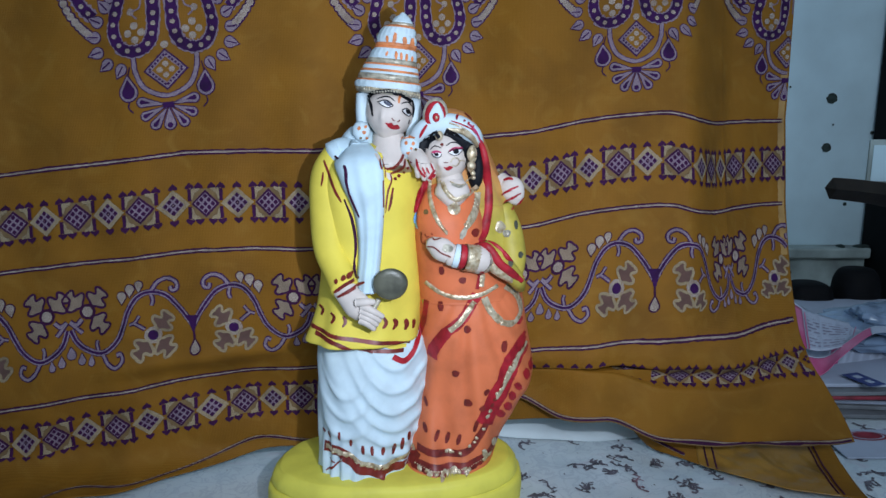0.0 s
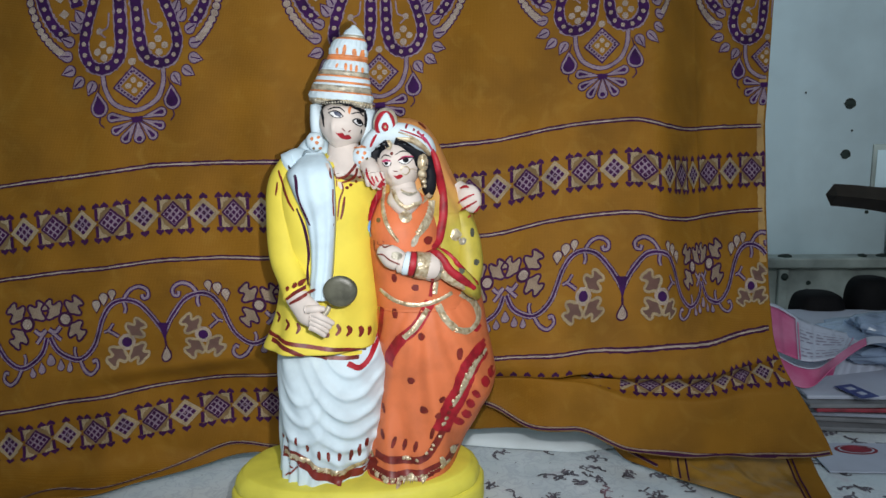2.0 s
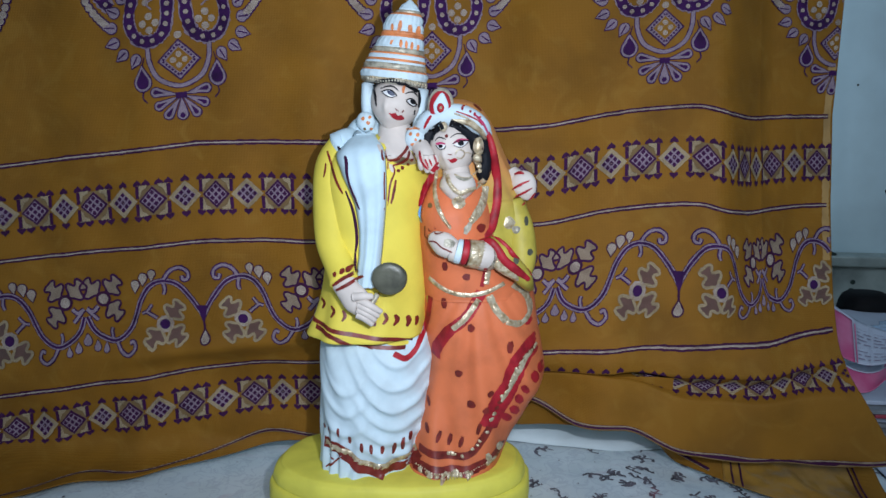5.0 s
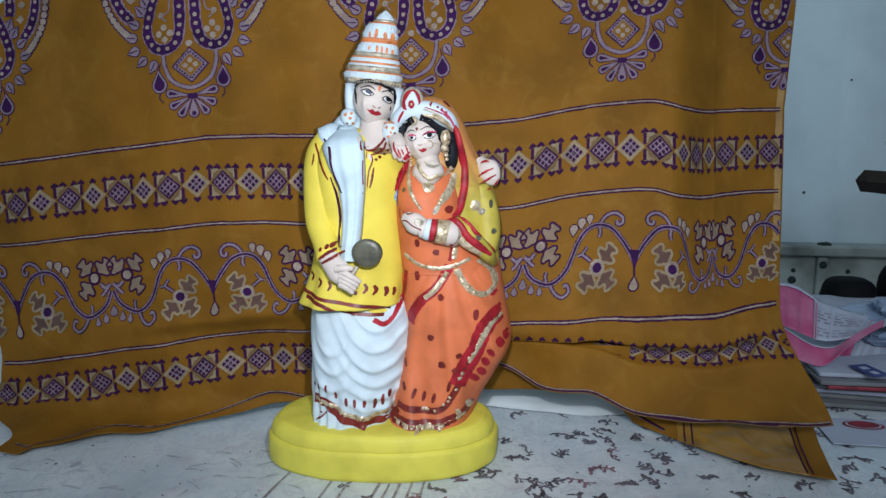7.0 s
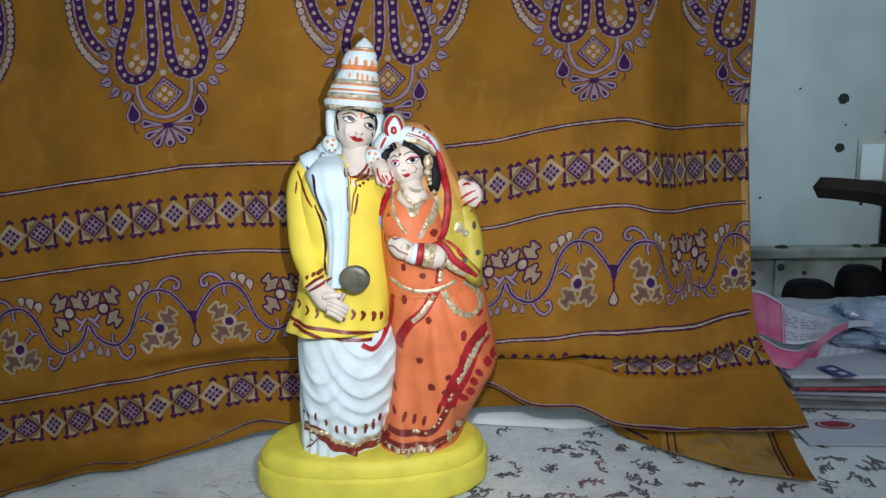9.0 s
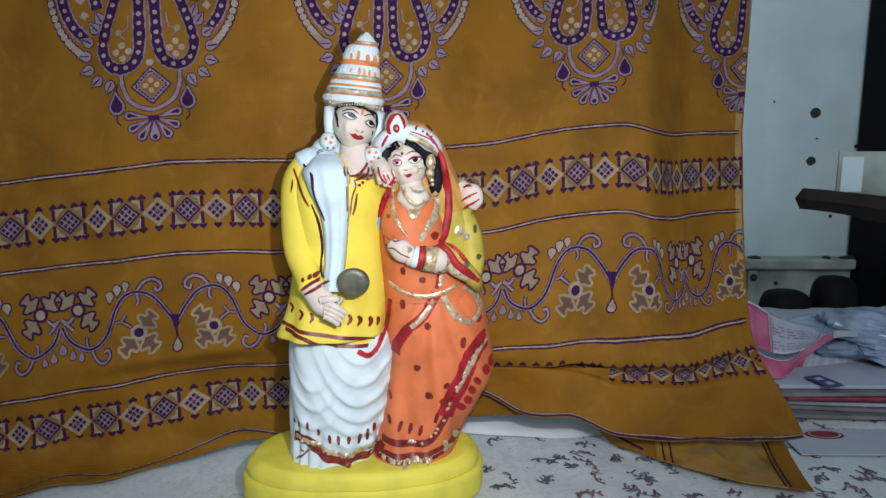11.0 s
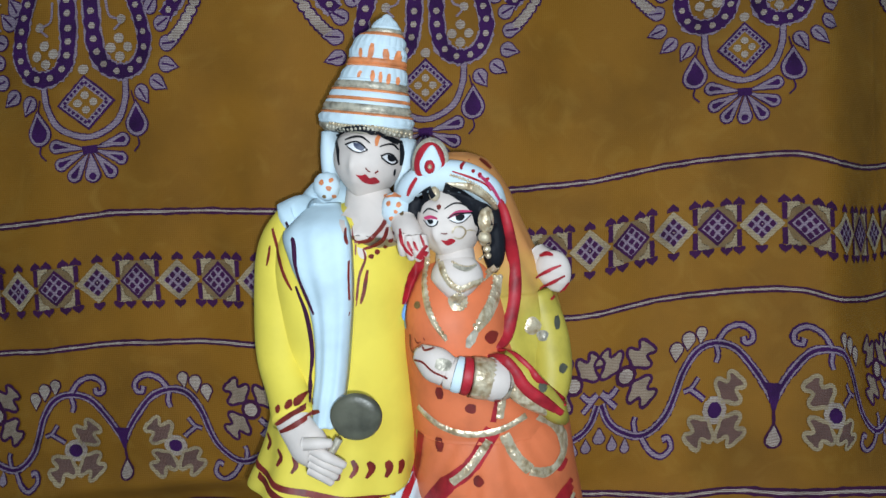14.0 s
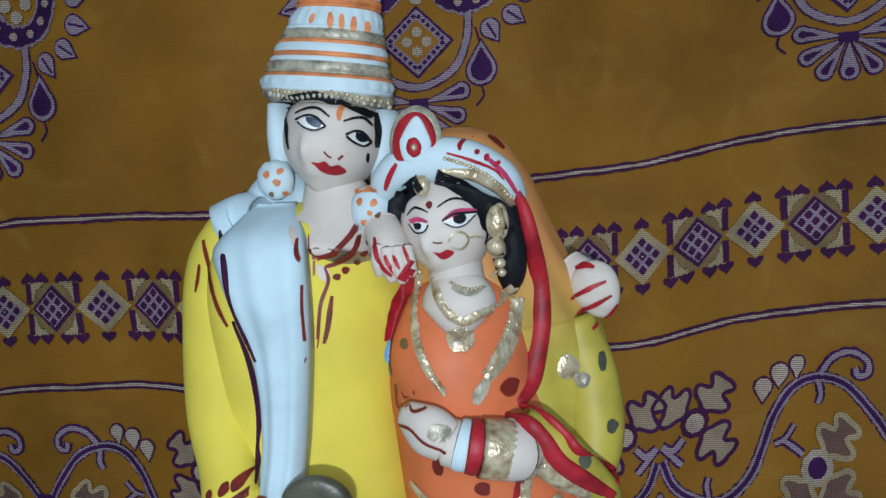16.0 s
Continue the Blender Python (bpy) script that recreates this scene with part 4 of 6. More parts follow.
leaf = tagged(new("folded_leaflet"), "folded pink and white printed leaflet lying open", "leaflet")
page, V, n, m = sheet("page", [(0.2852, 0.6250, 0.0735), (0.3151, 0.6220, 0.0609), (0.3408, 0.6200, 0.0519), (0.3647, 0.6220, 0.0550), (0.3833, 0.6300, 0.0603)],
                      [(0.2980, 0.6680, 0.0929), (0.3272, 0.6680, 0.0926), (0.3584, 0.6680, 0.0754), (0.3938, 0.6720, 0.0641), (0.4175, 0.6750, 0.0583)], "paper", inked=(lambda s, k: s < 0.40 and k < 0.86, "paperpink"))
page.parent = leaf
text = Build()
for row in range(9):
    k = 0.10 + row * 0.085
    i = int(0.46 * n)
    while i < int(0.86 * n):
        ln = 1 + (i * 7 + row * 5) % 3
        j = int(k * m * 1.0)
        f = k * m - j
        for a in range(i, min(i + ln, int(0.86 * n))):
            c = []
            for ii, ff in ((a, f), (a + 1, f), (a + 1, f + 0.35), (a, f + 0.35)):
                q = V[ii * (m + 1) + j].lerp(V[ii * (m + 1) + min(j + 1, m)], min(1, ff))
                c.append(q + Vector((0, -0.0012, 0.0006)))
            text.add(c, [(0, 1, 2, 3)], "ink")
        i += ln + 1
text.make("print_bars", page, False)
for a in (0.42, 0.89):
    fr = Build()
    for j in range(int(0.86 * m)):
        i0 = int(a * n)
        q = [V[i0 * (m + 1) + j], V[(i0 + 1) * (m + 1) + j], V[(i0 + 1) * (m + 1) + j + 1], V[i0 * (m + 1) + j + 1]]
        up = Vector((0, -0.0012, 0.0006))
        fr.add([q[0].lerp(q[1], 0.3) + up, q[0].lerp(q[1], 0.7) + up, q[3].lerp(q[2], 0.7) + up, q[3].lerp(q[2], 0.3) + up], [(0, 1, 2, 3)], "paperpink")
    fr.make("ruled_line", page, False)
flap, _, _, _ = sheet("flap", [(0.2886, 0.6180, 0.0644), (0.3065, 0.6100, 0.0437), (0.3235, 0.6060, 0.0351), (0.3404, 0.6060, 0.0334), (0.3598, 0.6100, 0.0501), (0.3936, 0.6250, 0.0656), (0.4259, 0.6400, 0.0627)],
                      [(0.2867, 0.6300, 0.0755), (0.3140, 0.6260, 0.0585), (0.3340, 0.6220, 0.0474), (0.3523, 0.6220, 0.0462), (0.3713, 0.6260, 0.0582), (0.4004, 0.6400, 0.0679), (0.4297, 0.6500, 0.0654)], "paperpink", inked=(lambda s, k: s > 0.82 or (k > 0.9), "paper"))
flap.parent = leaf
low, _, _, _ = sheet("under_page", [(0.3233, 0.6250, 0.0243), (0.3571, 0.6300, 0.0196), (0.3933, 0.6400, 0.0188), (0.4500, 0.6600, 0.0204)],
                     [(0.3464, 0.6600, 0.0384), (0.3789, 0.6600, 0.0442), (0.4160, 0.6700, 0.0468), (0.4539, 0.6800, 0.0465)], "paper", inked=(lambda s, k: 0.32 < s < 0.42 and k > 0.1, "paperpink"))
low.parent = leaf


def crumple(p):
    return p * (0.9 + 0.5 * abs(noise.noise(p * 1.8 + Vector((4, 1, 2)))) + 0.22 * abs(noise.noise(p * 4.6)))


b = Build()
ball(b, (0.478, 0.690, 0.050), (0.085, 0.055, 0.024), "bluebag", 60, 40, crumple)
tagged(b.make("plastic_bag", None, False), "crumpled pale blue plastic bag on the paper stack", "bag")

rnd = random.Random(3)
for k in range(7):
    z = 0.0012 + k * 0.0042
    x0, y0 = 0.330 + rnd.uniform(-0.008, 0.012), 0.576 + rnd.uniform(-0.008, 0.010) + 0.002 * k
    b = Build()
    box(b, x0, x0 + 0.36, y0, y0 + 0.29, z, z + 0.0036, ("news", "news", "paper", "news", "redink", "news", "paper")[k], 0.0009)
    ob = b.make("newspaper", None, False)
    ob.matrix_world = Matrix.Translation((0.5, 0.75, 0)) @ Matrix.Rotation(radians(rnd.uniform(-7, 3)), 4, "Z") @ Matrix.Translation((-0.5, -0.75, 0))
    tagged(ob, "folded newspaper in a low stack on the table", "newspaper", "stack of papers")
b = Build()
box(b, -0.009, 0.009, -0.015, 0.015, 0.0325, 0.0329, "navy")
box(b, -0.004, 0.003, 0.003, 0.009, 0.0329, 0.0332, "paper")
box(b, -0.003, 0.003, -0.009, -0.003, 0.0329, 0.0332, "paper")
ob = b.make("printed_slip", None, False)
tagged(ob, "small navy slip with white marks on the papers", "paper slip")
ob.matrix_world = Matrix.Translation((0.374, 0.598, 0.0)) @ Matrix.Rotation(radians(18), 4, "Z")
b = Build()
box(b, 0.315, 0.52, 0.512, 0.562, 0.0010, 0.0020, "paper", 0.0003)
flyer = b.make("flyer", None, False)
tagged(flyer, "white flyer with a red oval mark on the table", "flyer")
o = Build()
for r, key, z in ((1.0, "redink", 0.0023), (0.84, "paper", 0.0026), (0.74, "redink", 0.0029)):
    o.add([(0.352 + 0.0165 * r * math.cos(a), 0.549 + 0.0085 * r * math.sin(a), z) for a in (2 * math.pi * k / 28 for k in range(28))], [tuple(range(28))], key)
o.make("oval_mark", flyer, False)

# folded white linen showing under the hem
b = Build()
verts, faces = [], []
n, m = 90, 14
for i in range(n + 1):
    x = -0.30 + 0.47 * i / n
    for j in range(m + 1):
        k = j / m
        f = 0.548 + 0.008 * noise.noise(Vector((x * 12, 0.3, 0))) + 0.02 * ss(-0.12, -0.2, x) * -1.5
        y = f + 0.085 * k
        z = 0.001 + 0.019 * math.sin(min(1, k * 1.5) * math.pi / 2) ** 0.8 + 0.002 * noise.noise(Vector((x * 20, y * 20, 0)))
        verts.append((x, y, z))
for i in range(n):
    for j in range(m):
        o = i * (m + 1) + j
        faces.append((o, o + m + 1, o + m + 2, o + 1))
b.add(verts, faces, "linen")
lin = tagged(b.make("folded_linen"), "folded white linen lying under the cloth's hem", "linen")
s = lin.modifiers.new("thickness", "SOLIDIFY")
s.thickness = 0.001

# ---- painted plaster figurine of a bridal couple ----
from mathutils.bvhtree import BVHTree

fig = Build()
swags = []


def fold(x0, z0, bend, width, depth, reach):
    swags.append((x0, z0, bend, width, depth, reach))


def drape(x, y, z, a):
    """Presses hanging swag folds into the front of the cloth."""
    if math.sin(a) > 0.2:
        return (x, y, z)
    d = 0.0
    for x0, z0, bend, width, depth, reach in swags:
        u = x - x0
        if abs(u) < reach * 1.6:
            d += depth * math.exp(-((z - z0 - bend * u * u) / width) ** 2) * math.exp(-(u / reach) ** 4)
    return (x, y - d, z)


# oval base in two tiers
def base_push(x, y, z, a):
    k = 0.0009 * noise.noise(Vector((x * 40, y * 40, z * 40))) + 0.0006 * noise.noise(Vector((x * 120, y * 120, z * 90)))
    return (x + k, y + 0.0009 * noise.noise(Vector((x * 40, 3, z * 40))) + 0.5 * k, z + 0.0006 * noise.noise(Vector((x * 60, y * 60, 5.0))) * ss(0.01, 0.02, z))


loft(fig, [(0.0, -0.0320, 0.4565, 0.0824, 0.048), (0.001, -0.0320, 0.4565, 0.0849, 0.0485), (0.004, -0.0320, 0.4565, 0.0864, 0.0495), (0.016, -0.0320, 0.4565, 0.0869, 0.0495), (0.0205, -0.0320, 0.4565, 0.0859, 0.049),
           (0.022, -0.0320, 0.4565, 0.0829, 0.0475), (0.0235, -0.0320, 0.4565, 0.0839, 0.0478), (0.0285, -0.0320, 0.4565, 0.0829, 0.047), (0.0322, -0.0320, 0.4565, 0.0794, 0.045), (0.0340, -0.0320, 0.4565, 0.0724, 0.039), (0.0345, -0.0320, 0.4565, 0.0244, 0.01)], "base_yellow", 96, 50, 2.3, base_push, 1.0, 0.08)

# groom: pleated lower cloth
for z0, bend, dep in ((0.046, 16, 0.0022), (0.055, 24, 0.0030), (0.065, 30, 0.0032), (0.077, 36, 0.0038), (0.091, 44, 0.0034), (0.106, 52, 0.0026)):
    fold(-0.0290, z0, bend, 0.0027, dep, 0.025)
for z0, bend, dep in ((0.062, 40, 0.0024), (0.075, 50, 0.0024), (0.089, 60, 0.0020)):
    fold(-0.0613, z0, bend, 0.0025, dep, 0.015)


def dhoti_push(x, y, z, a):
    x, y, z = drape(x, y, z, a)
    k = 1 - ss(0.04, 0.075, z)
    r = 0.0014 * k * math.sin(a * 19 + 2 * math.sin(a * 3)) - 0.0006 * math.sin(a * 11 + z * 160)
    return (x + r * math.cos(a), y + r * math.sin(a), z)


loft(fig, [(0.1303, -0.0462, 0.4632, 0.0323, 0.0300), (0.1150, -0.0452, 0.4632, 0.0374, 0.0370), (0.0924, -0.0459, 0.4640, 0.0378, 0.0410), (0.0698, -0.0473, 0.4639, 0.0368, 0.0410), (0.0467, -0.0492, 0.4637, 0.0349, 0.0410), (0.0351, -0.0507, 0.4635, 0.0332, 0.0430), (0.0291, -0.0515, 0.4633, 0.0326, 0.0455), (0.0196, -0.0513, 0.4633, 0.0322, 0.0485)], "white", 150, 110, 2.3, dhoti_push)
# groom: tunic
def tunic_push(x, y, z, a):
    k = 1 - ss(0.125, 0.16, z)
    r = 0.0012 * k * math.sin(a * 9 + 1) - 0.0005 * math.sin(a * 7 + z * 90)
    return (x + r * math.cos(a), y + r * math.sin(a), z)


loft(fig, [(0.2471, -0.0355, 0.4646, 0.0104, 0.0140), (0.2431, -0.0407, 0.4637, 0.0219, 0.0220), (0.2359, -0.0440, 0.4632, 0.0293, 0.0280), (0.2213, -0.0454, 0.4630, 0.0335, 0.0310), (0.1965, -0.0463, 0.4630, 0.0340, 0.0320), (0.1672, -0.0459, 0.4621, 0.0335, 0.0330), (0.1458, -0.0473, 0.4620, 0.0346, 0.0360), (0.1328, -0.0491, 0.4615, 0.0363, 0.0400), (0.1263, -0.0505, 0.4612, 0.0377, 0.0425), (0.1228, -0.0510, 0.4611, 0.0382, 0.0430), (0.1215, -0.0500, 0.4613, 0.0354, 0.0400)], "yellow", 110, 80, 2.25, tunic_push)
# sleeve and forearm
tube(fig, [(-0.0645, 0.4553, 0.2386), (-0.0712, 0.4511, 0.2260), (-0.0723, 0.4457, 0.2063), (-0.0706, 0.4388, 0.1829), (-0.0645, 0.4294, 0.1685), (-0.0597, 0.4208, 0.1599)], [0.012, 0.0125, 0.0118, 0.0108, 0.0092, 0.0090], "yellow", 26, 8)
tube(fig, [(-0.0608, 0.4206, 0.1615), (-0.0568, 0.4183, 0.1562), (-0.0518, 0.4160, 0.1510), (-0.0478, 0.4160, 0.1464)], [0.0076, 0.0076, 0.0084, 0.0066], "skin", 22, 6, 0.7)
for k in range(4):
    a, e = (-0.0486 - 0.0004 * k, 0.4108, 0.1522 - 0.0028 * k), (-0.0362 - 0.0018 * k, 0.4124, 0.1452 - 0.0026 * k)
    mid = ((a[0] + e[0]) / 2, 0.4088 + 0.0004 * k, (a[2] + e[2]) / 2 + 0.0014)
    tube(fig, [a, mid, e], [0.0026, 0.0023, 0.0016], "skin", 12, 6)
tube(fig, [(-0.0520, 0.4100, 0.1545), (-0.0462, 0.4092, 0.1552), (-0.0410, 0.4110, 0.1548)], [0.0026, 0.0025, 0.0018], "skin", 12, 6)
# scarf over the shoulder, hanging down the front
SC = [(-0.0556, 0.4484, 0.2475), (-0.0519, 0.4302, 0.2388), (-0.0486, 0.4254, 0.2239), (-0.0454, 0.4250, 0.2087), (-0.0446, 0.4247, 0.1933), (-0.0451, 0.4235, 0.1778), (-0.0461, 0.4213, 0.1664), (-0.0464, 0.4201, 0.1580)]
SW = [0.0090, 0.0142, 0.0132, 0.0098, 0.0078, 0.0070, 0.0068, 0.0062]
path = smooth_path(SC, 8)
wid = [v.x for v in smooth_path([(q, 0, 0) for q in SW], 8)]
verts, faces = [], []
K = 26
for i, p in enumerate(path):
    for j in range(K + 1):
        s = -1 + 2 * j / K
        rib = 0.0005 * math.sin(s * 8 + i * 0.06) * (1 - abs(s) ** 4)
        y = p.y - 0.0030 * (1 - abs(s) ** 6) - rib + 0.0040 * s * s * (1 if s < 0 else 0.3)
        verts.append((p.x + s * wid[i] * 1.0, y, p.z + 0.0075 * min(s, 0.0) * max(0.0, 1 - i / 14) * abs(s)))
    for j in range(K + 1):
        s = 1 - 2 * j / K
        verts.append((p.x + s * wid[i] * 0.97, p.y + 0.008, p.z + 0.0075 * min(s, 0.0) * max(0.0, 1 - i / 14) * abs(s)))
W2 = 2 * (K + 1)
for i in range(len(path) - 1):
    for j in range(W2):
        faces.append((i * W2 + j, i * W2 + (j + 1) % W2, (i + 1) * W2 + (j + 1) % W2, (i + 1) * W2 + j))
faces.append(tuple(range(W2)))
faces.append(tuple((len(path) - 1) * W2 + j for j in range(W2)))
fig.add(verts, faces, "scarf")
# scarf behind the neck
tube(fig, [(-0.0598, 0.4540, 0.2434), (-0.0526, 0.4616, 0.2488), (-0.0439, 0.4735, 0.2486)], [0.008, 0.010, 0.006], "scarf", 16, 5)
# its folds drawn over the shoulder
tube(fig, [(-0.0540, 0.4480, 0.2425), (-0.0612, 0.4520, 0.2405), (-0.0672, 0.4510, 0.2366)], [0.0070, 0.0108, 0.0123], "scarf", 30, 7)
# neck and head
tube(fig, [(-0.0344, 0.4481, 0.2295), (-0.0344, 0.4523, 0.2399), (-0.0347, 0.4584, 0.2516)], [0.0150, 0.0110, 0.0100], "skin", 28, 8)


def face_shape(p):
    k = ss(0.1, -1.0, p.z)
    w = 1 - 0.34 * k * k
    x, y, z = p.x * w, p.y, p.z
    if y < 0:
        y *= 1 - 0.10 * k
        u = x
        y -= 0.05 * math.exp(-((z + 0.22) / 0.20) ** 2 - (u / 0.13) ** 2) * 2.2
        y -= 0.05 * math.exp(-((z + 0.05) / 0.25) ** 2 - (u / 0.09) ** 2)
        y += 0.05 * (math.exp(-((z - 0.18) / 0.13) ** 2 - ((u - 0.42) / 0.22) ** 2) + math.exp(-((z - 0.18) / 0.13) ** 2 - ((u + 0.42) / 0.22) ** 2))
        y -= 0.05 * math.exp(-((z + 0.52) / 0.10) ** 2 - (u / 0.20) ** 2)
        y -= 0.05 * math.exp(-((z + 0.85) / 0.14) ** 2 - (u / 0.22) ** 2)
    return Vector((x, y, z))


TG = Matrix.Rotation(radians(7), 3, "Y") @ Matrix.Rotation(radians(-8), 3, "Z")
ball(fig, (-0.0335, 0.4565, 0.2661), (0.0152, 0.0190, 0.0185), "skin", 64, 48, face_shape, TG)
ball(fig, (-0.0340, 0.4690, 0.2702), (0.0165, 0.0175, 0.0160), "black", 40, 24)
# white locks at both sides
tube(fig, [(-0.0504, 0.4566, 0.2772), (-0.0508, 0.4555, 0.2674), (-0.0510, 0.4566, 0.2560)], [0.0042, 0.0042, 0.0036], "white", 14, 5, 1.6)
tube(fig, [(-0.0184, 0.4623, 0.2740), (-0.0187, 0.4612, 0.2634), (-0.0208, 0.4619, 0.2488)], [0.0044, 0.0044, 0.0036], "white", 14, 5, 1.6)


def knobbly(p):
    return p * (1 + 0.10 * noise.noise(p * 3.2))


ball(fig, (-0.0511, 0.4492, 0.2545), (0.0057, 0.0057, 0.0062), "white", 24, 16, knobbly)
ball(fig, (-0.0205, 0.4485, 0.2444), (0.0066, 0.0060, 0.0078), "white", 24, 16, knobbly)
# tall tiered crown
CR = [(0.3262, -0.0244, 0.0004, "white"), (0.3247, -0.0244, 0.0021, "white"), (0.3213, -0.0249, 0.0056, "white"), (0.3199, -0.0249, 0.0062, "silver"), (0.3183, -0.0257, 0.0075, "peach"), (0.3169, -0.0269, 0.0095, "white"), (0.3127, -0.0283, 0.0111, "white"), (0.3086, -0.0287, 0.0120, "white"), (0.3075, -0.0287, 0.0120, "peach"), (0.3053, -0.0292, 0.0124, "peach"), (0.3042, -0.0296, 0.0125, "white"), (0.2992, -0.0309, 0.0144, "white"), (0.2981, -0.0314, 0.0148, "silver"), (0.2957, -0.0318, 0.0155, "silver"), (0.2951, -0.0323, 0.0159, "peach"), (0.2940, -0.0323, 0.0165, "white"), (0.2916, -0.0327, 0.0173, "peach"), (0.2902, -0.0332, 0.0176, "white"), (0.2889, -0.0335, 0.0180, "silver"), (0.2863, -0.0339, 0.0187, "silver"), (0.2854, -0.0340, 0.0189, "peach"), (0.2844, -0.0340, 0.0197, "white"), (0.2812, -0.0346, 0.0202, "white"), (0.2802, -0.0346, 0.0198, "silver"), (0.2774, -0.0341, 0.0194, "silver"), (0.2767, -0.0338, 0.0177, "white")]
n = 64
for i in range(len(CR) - 1):
    za, xa, ra, key = CR[i]
    zb, xb, rb, _ = CR[i + 1]
    steps = 5
    vs, fs = [], []
    for j in range(steps + 1):
        t = j / steps
        bulge = 0.0006 * math.sin(math.pi * t) if key in ("silver", "peach") else 0.0003 * math.sin(math.pi * t)
        r, x, z = ra + (rb - ra) * t + bulge, xa + (xb - xa) * t, za + (zb - za) * t
        for k in range(n):
            a = 2 * math.pi * k / n
            rr = r + (0.0006 * math.sin(a * 22) * math.sin(math.pi * t) if key == "white" and abs(za - zb) > 0.003 else 0) + (0.0004 * noise.noise(Vector((math.cos(a) * 9, math.sin(a) * 9, z * 500))))
            # the tiers dip to the figure's left
            vs.append((x + rr * math.cos(a), 0.455 + rr * math.sin(a) * 0.84, z - 0.10 * rr * math.cos(a)))
    for j in range(steps):
        for k in range(n):
            fs.append((j * n + k, (j + 1) * n + k, (j + 1) * n + (k + 1) % n, j * n + (k + 1) % n))
    fig.add(vs, fs, key)
# bride: veil over head and back
def veil_push(x, y, z, a):
    r = 0.0007 * math.sin(a * 13 + z * 60) * (1 - ss(0.21, 0.25, z))
    return (x + r * math.cos(a), y + r * math.sin(a), z)


loft(fig, [(0.2685, 0.0036, 0.4713, 0.0041, 0.0060), (0.2654, 0.0048, 0.4715, 0.0111, 0.0140), (0.2590, 0.0047, 0.4715, 0.0169, 0.0190), (0.2494, 0.0052, 0.4727, 0.0219, 0.0220), (0.2372, 0.0062, 0.4739, 0.0258, 0.0230), (0.2227, 0.0086, 0.4764, 0.0298, 0.0240), (0.2061, 0.0125, 0.4771, 0.0342, 0.0250)], "veil", 90, 50, 2.2, veil_push)
loft(fig, [(0.2061, 0.0125, 0.4771, 0.0342, 0.0250), (0.1892, 0.0152, 0.4775, 0.0363, 0.0270), (0.1702, 0.0165, 0.4767, 0.0360, 0.0310), (0.1534, 0.0171, 0.4748, 0.0357, 0.0350), (0.1382, 0.0179, 0.4749, 0.0367, 0.0360)], "veil", 90, 60, 2.2, veil_push)
# skirt of the sari with fanned pleats
def skirt_push(x, y, z, a):
    f = ss(0.17, 0.06, z)
    cx = 0.02
    t = (x - cx) / (0.012 + 0.055 * f)
    d = 0.0024 * f * math.sin(t * 11 + 0.7) * ss(0.3, -0.6, math.sin(a)) + 0.0013 * f * math.sin(t * 23 + 60 * (z - 0.08))
    return (x, y - d, z)


loft(fig, [(0.1627, 0.0175, 0.4708, 0.0317, 0.0240), (0.1453, 0.0186, 0.4720, 0.0358, 0.0340), (0.1233, 0.0205, 0.4733, 0.0374, 0.0380), (0.1053, 0.0233, 0.4748, 0.0381, 0.0400), (0.0870, 0.0236, 0.4759, 0.0397, 0.0410), (0.0688, 0.0174, 0.4750, 0.0376, 0.0410), (0.0508, 0.0097, 0.4729, 0.0347, 0.0410), (0.0397, 0.0062, 0.4712, 0.0328, 0.0430), (0.0323, 0.0040, 0.4696, 0.0318, 0.0460), (0.0238, 0.0033, 0.4695, 0.0308, 0.0480), (0.0182, 0.0033, 0.4695, 0.0290, 0.0500)], "orange", 150, 110, 2.25, skirt_push)
# blouse and bosom
loft(fig, [(0.2233, 0.0064, 0.4620, 0.0115, 0.0110), (0.2191, 0.0054, 0.4637, 0.0158, 0.0170), (0.2134, 0.0044, 0.4633, 0.0189, 0.0210), (0.2012, 0.0041, 0.4633, 0.0226, 0.0280), (0.1868, 0.0054, 0.4635, 0.0245, 0.0300), (0.1721, 0.0103, 0.4644, 0.0286, 0.0290), (0.1590, 0.0150, 0.4673, 0.0328, 0.0310), (0.1458, 0.0172, 0.4697, 0.0339, 0.0330)], "orange", 70, 50, 2.2)
# veil hanging over her arm, with a thick folded edge
tube(fig, [(0.0379, 0.4732, 0.2046), (0.0433, 0.4700, 0.1885), (0.0455, 0.4643, 0.1728), (0.0452, 0.4582, 0.1615), (0.0468, 0.4600, 0.1545)], [0.008, 0.0095, 0.0098, 0.0080, 0.004], "olive", 26, 7)
tube(fig, [(0.0244, 0.4351, 0.1843), (0.0353, 0.4351, 0.1759), (0.0466, 0.4412, 0.1615), (0.0510, 0.4530, 0.1527)], [0.0045, 0.0056, 0.0052, 0.003], "olive", 22, 7)
tube(fig, [(0.0233, 0.4345, 0.1836), (0.0271, 0.4315, 0.1771), (0.0325, 0.4320, 0.1705), (0.0408, 0.4350, 0.1646), (0.0488, 0.4440, 0.1578)], [0.0022, 0.0034, 0.0034, 0.0030, 0.0018], "gold", 14, 7)
# her forearm and hand laid over the waist
tube(fig, [(0.0253, 0.4400, 0.1749), (0.0221, 0.4312, 0.1767), (0.0110, 0.4275, 0.1790), (0.0033, 0.4271, 0.1805)], [0.0075, 0.0085, 0.0072, 0.0066], "skin", 22, 7)
tube(fig, [(0.0039, 0.4262, 0.1811), (-0.0016, 0.4262, 0.1844), (-0.0083, 0.4291, 0.1878)], [0.0066, 0.0072, 0.0040], "skin", 18, 6, 0.8)
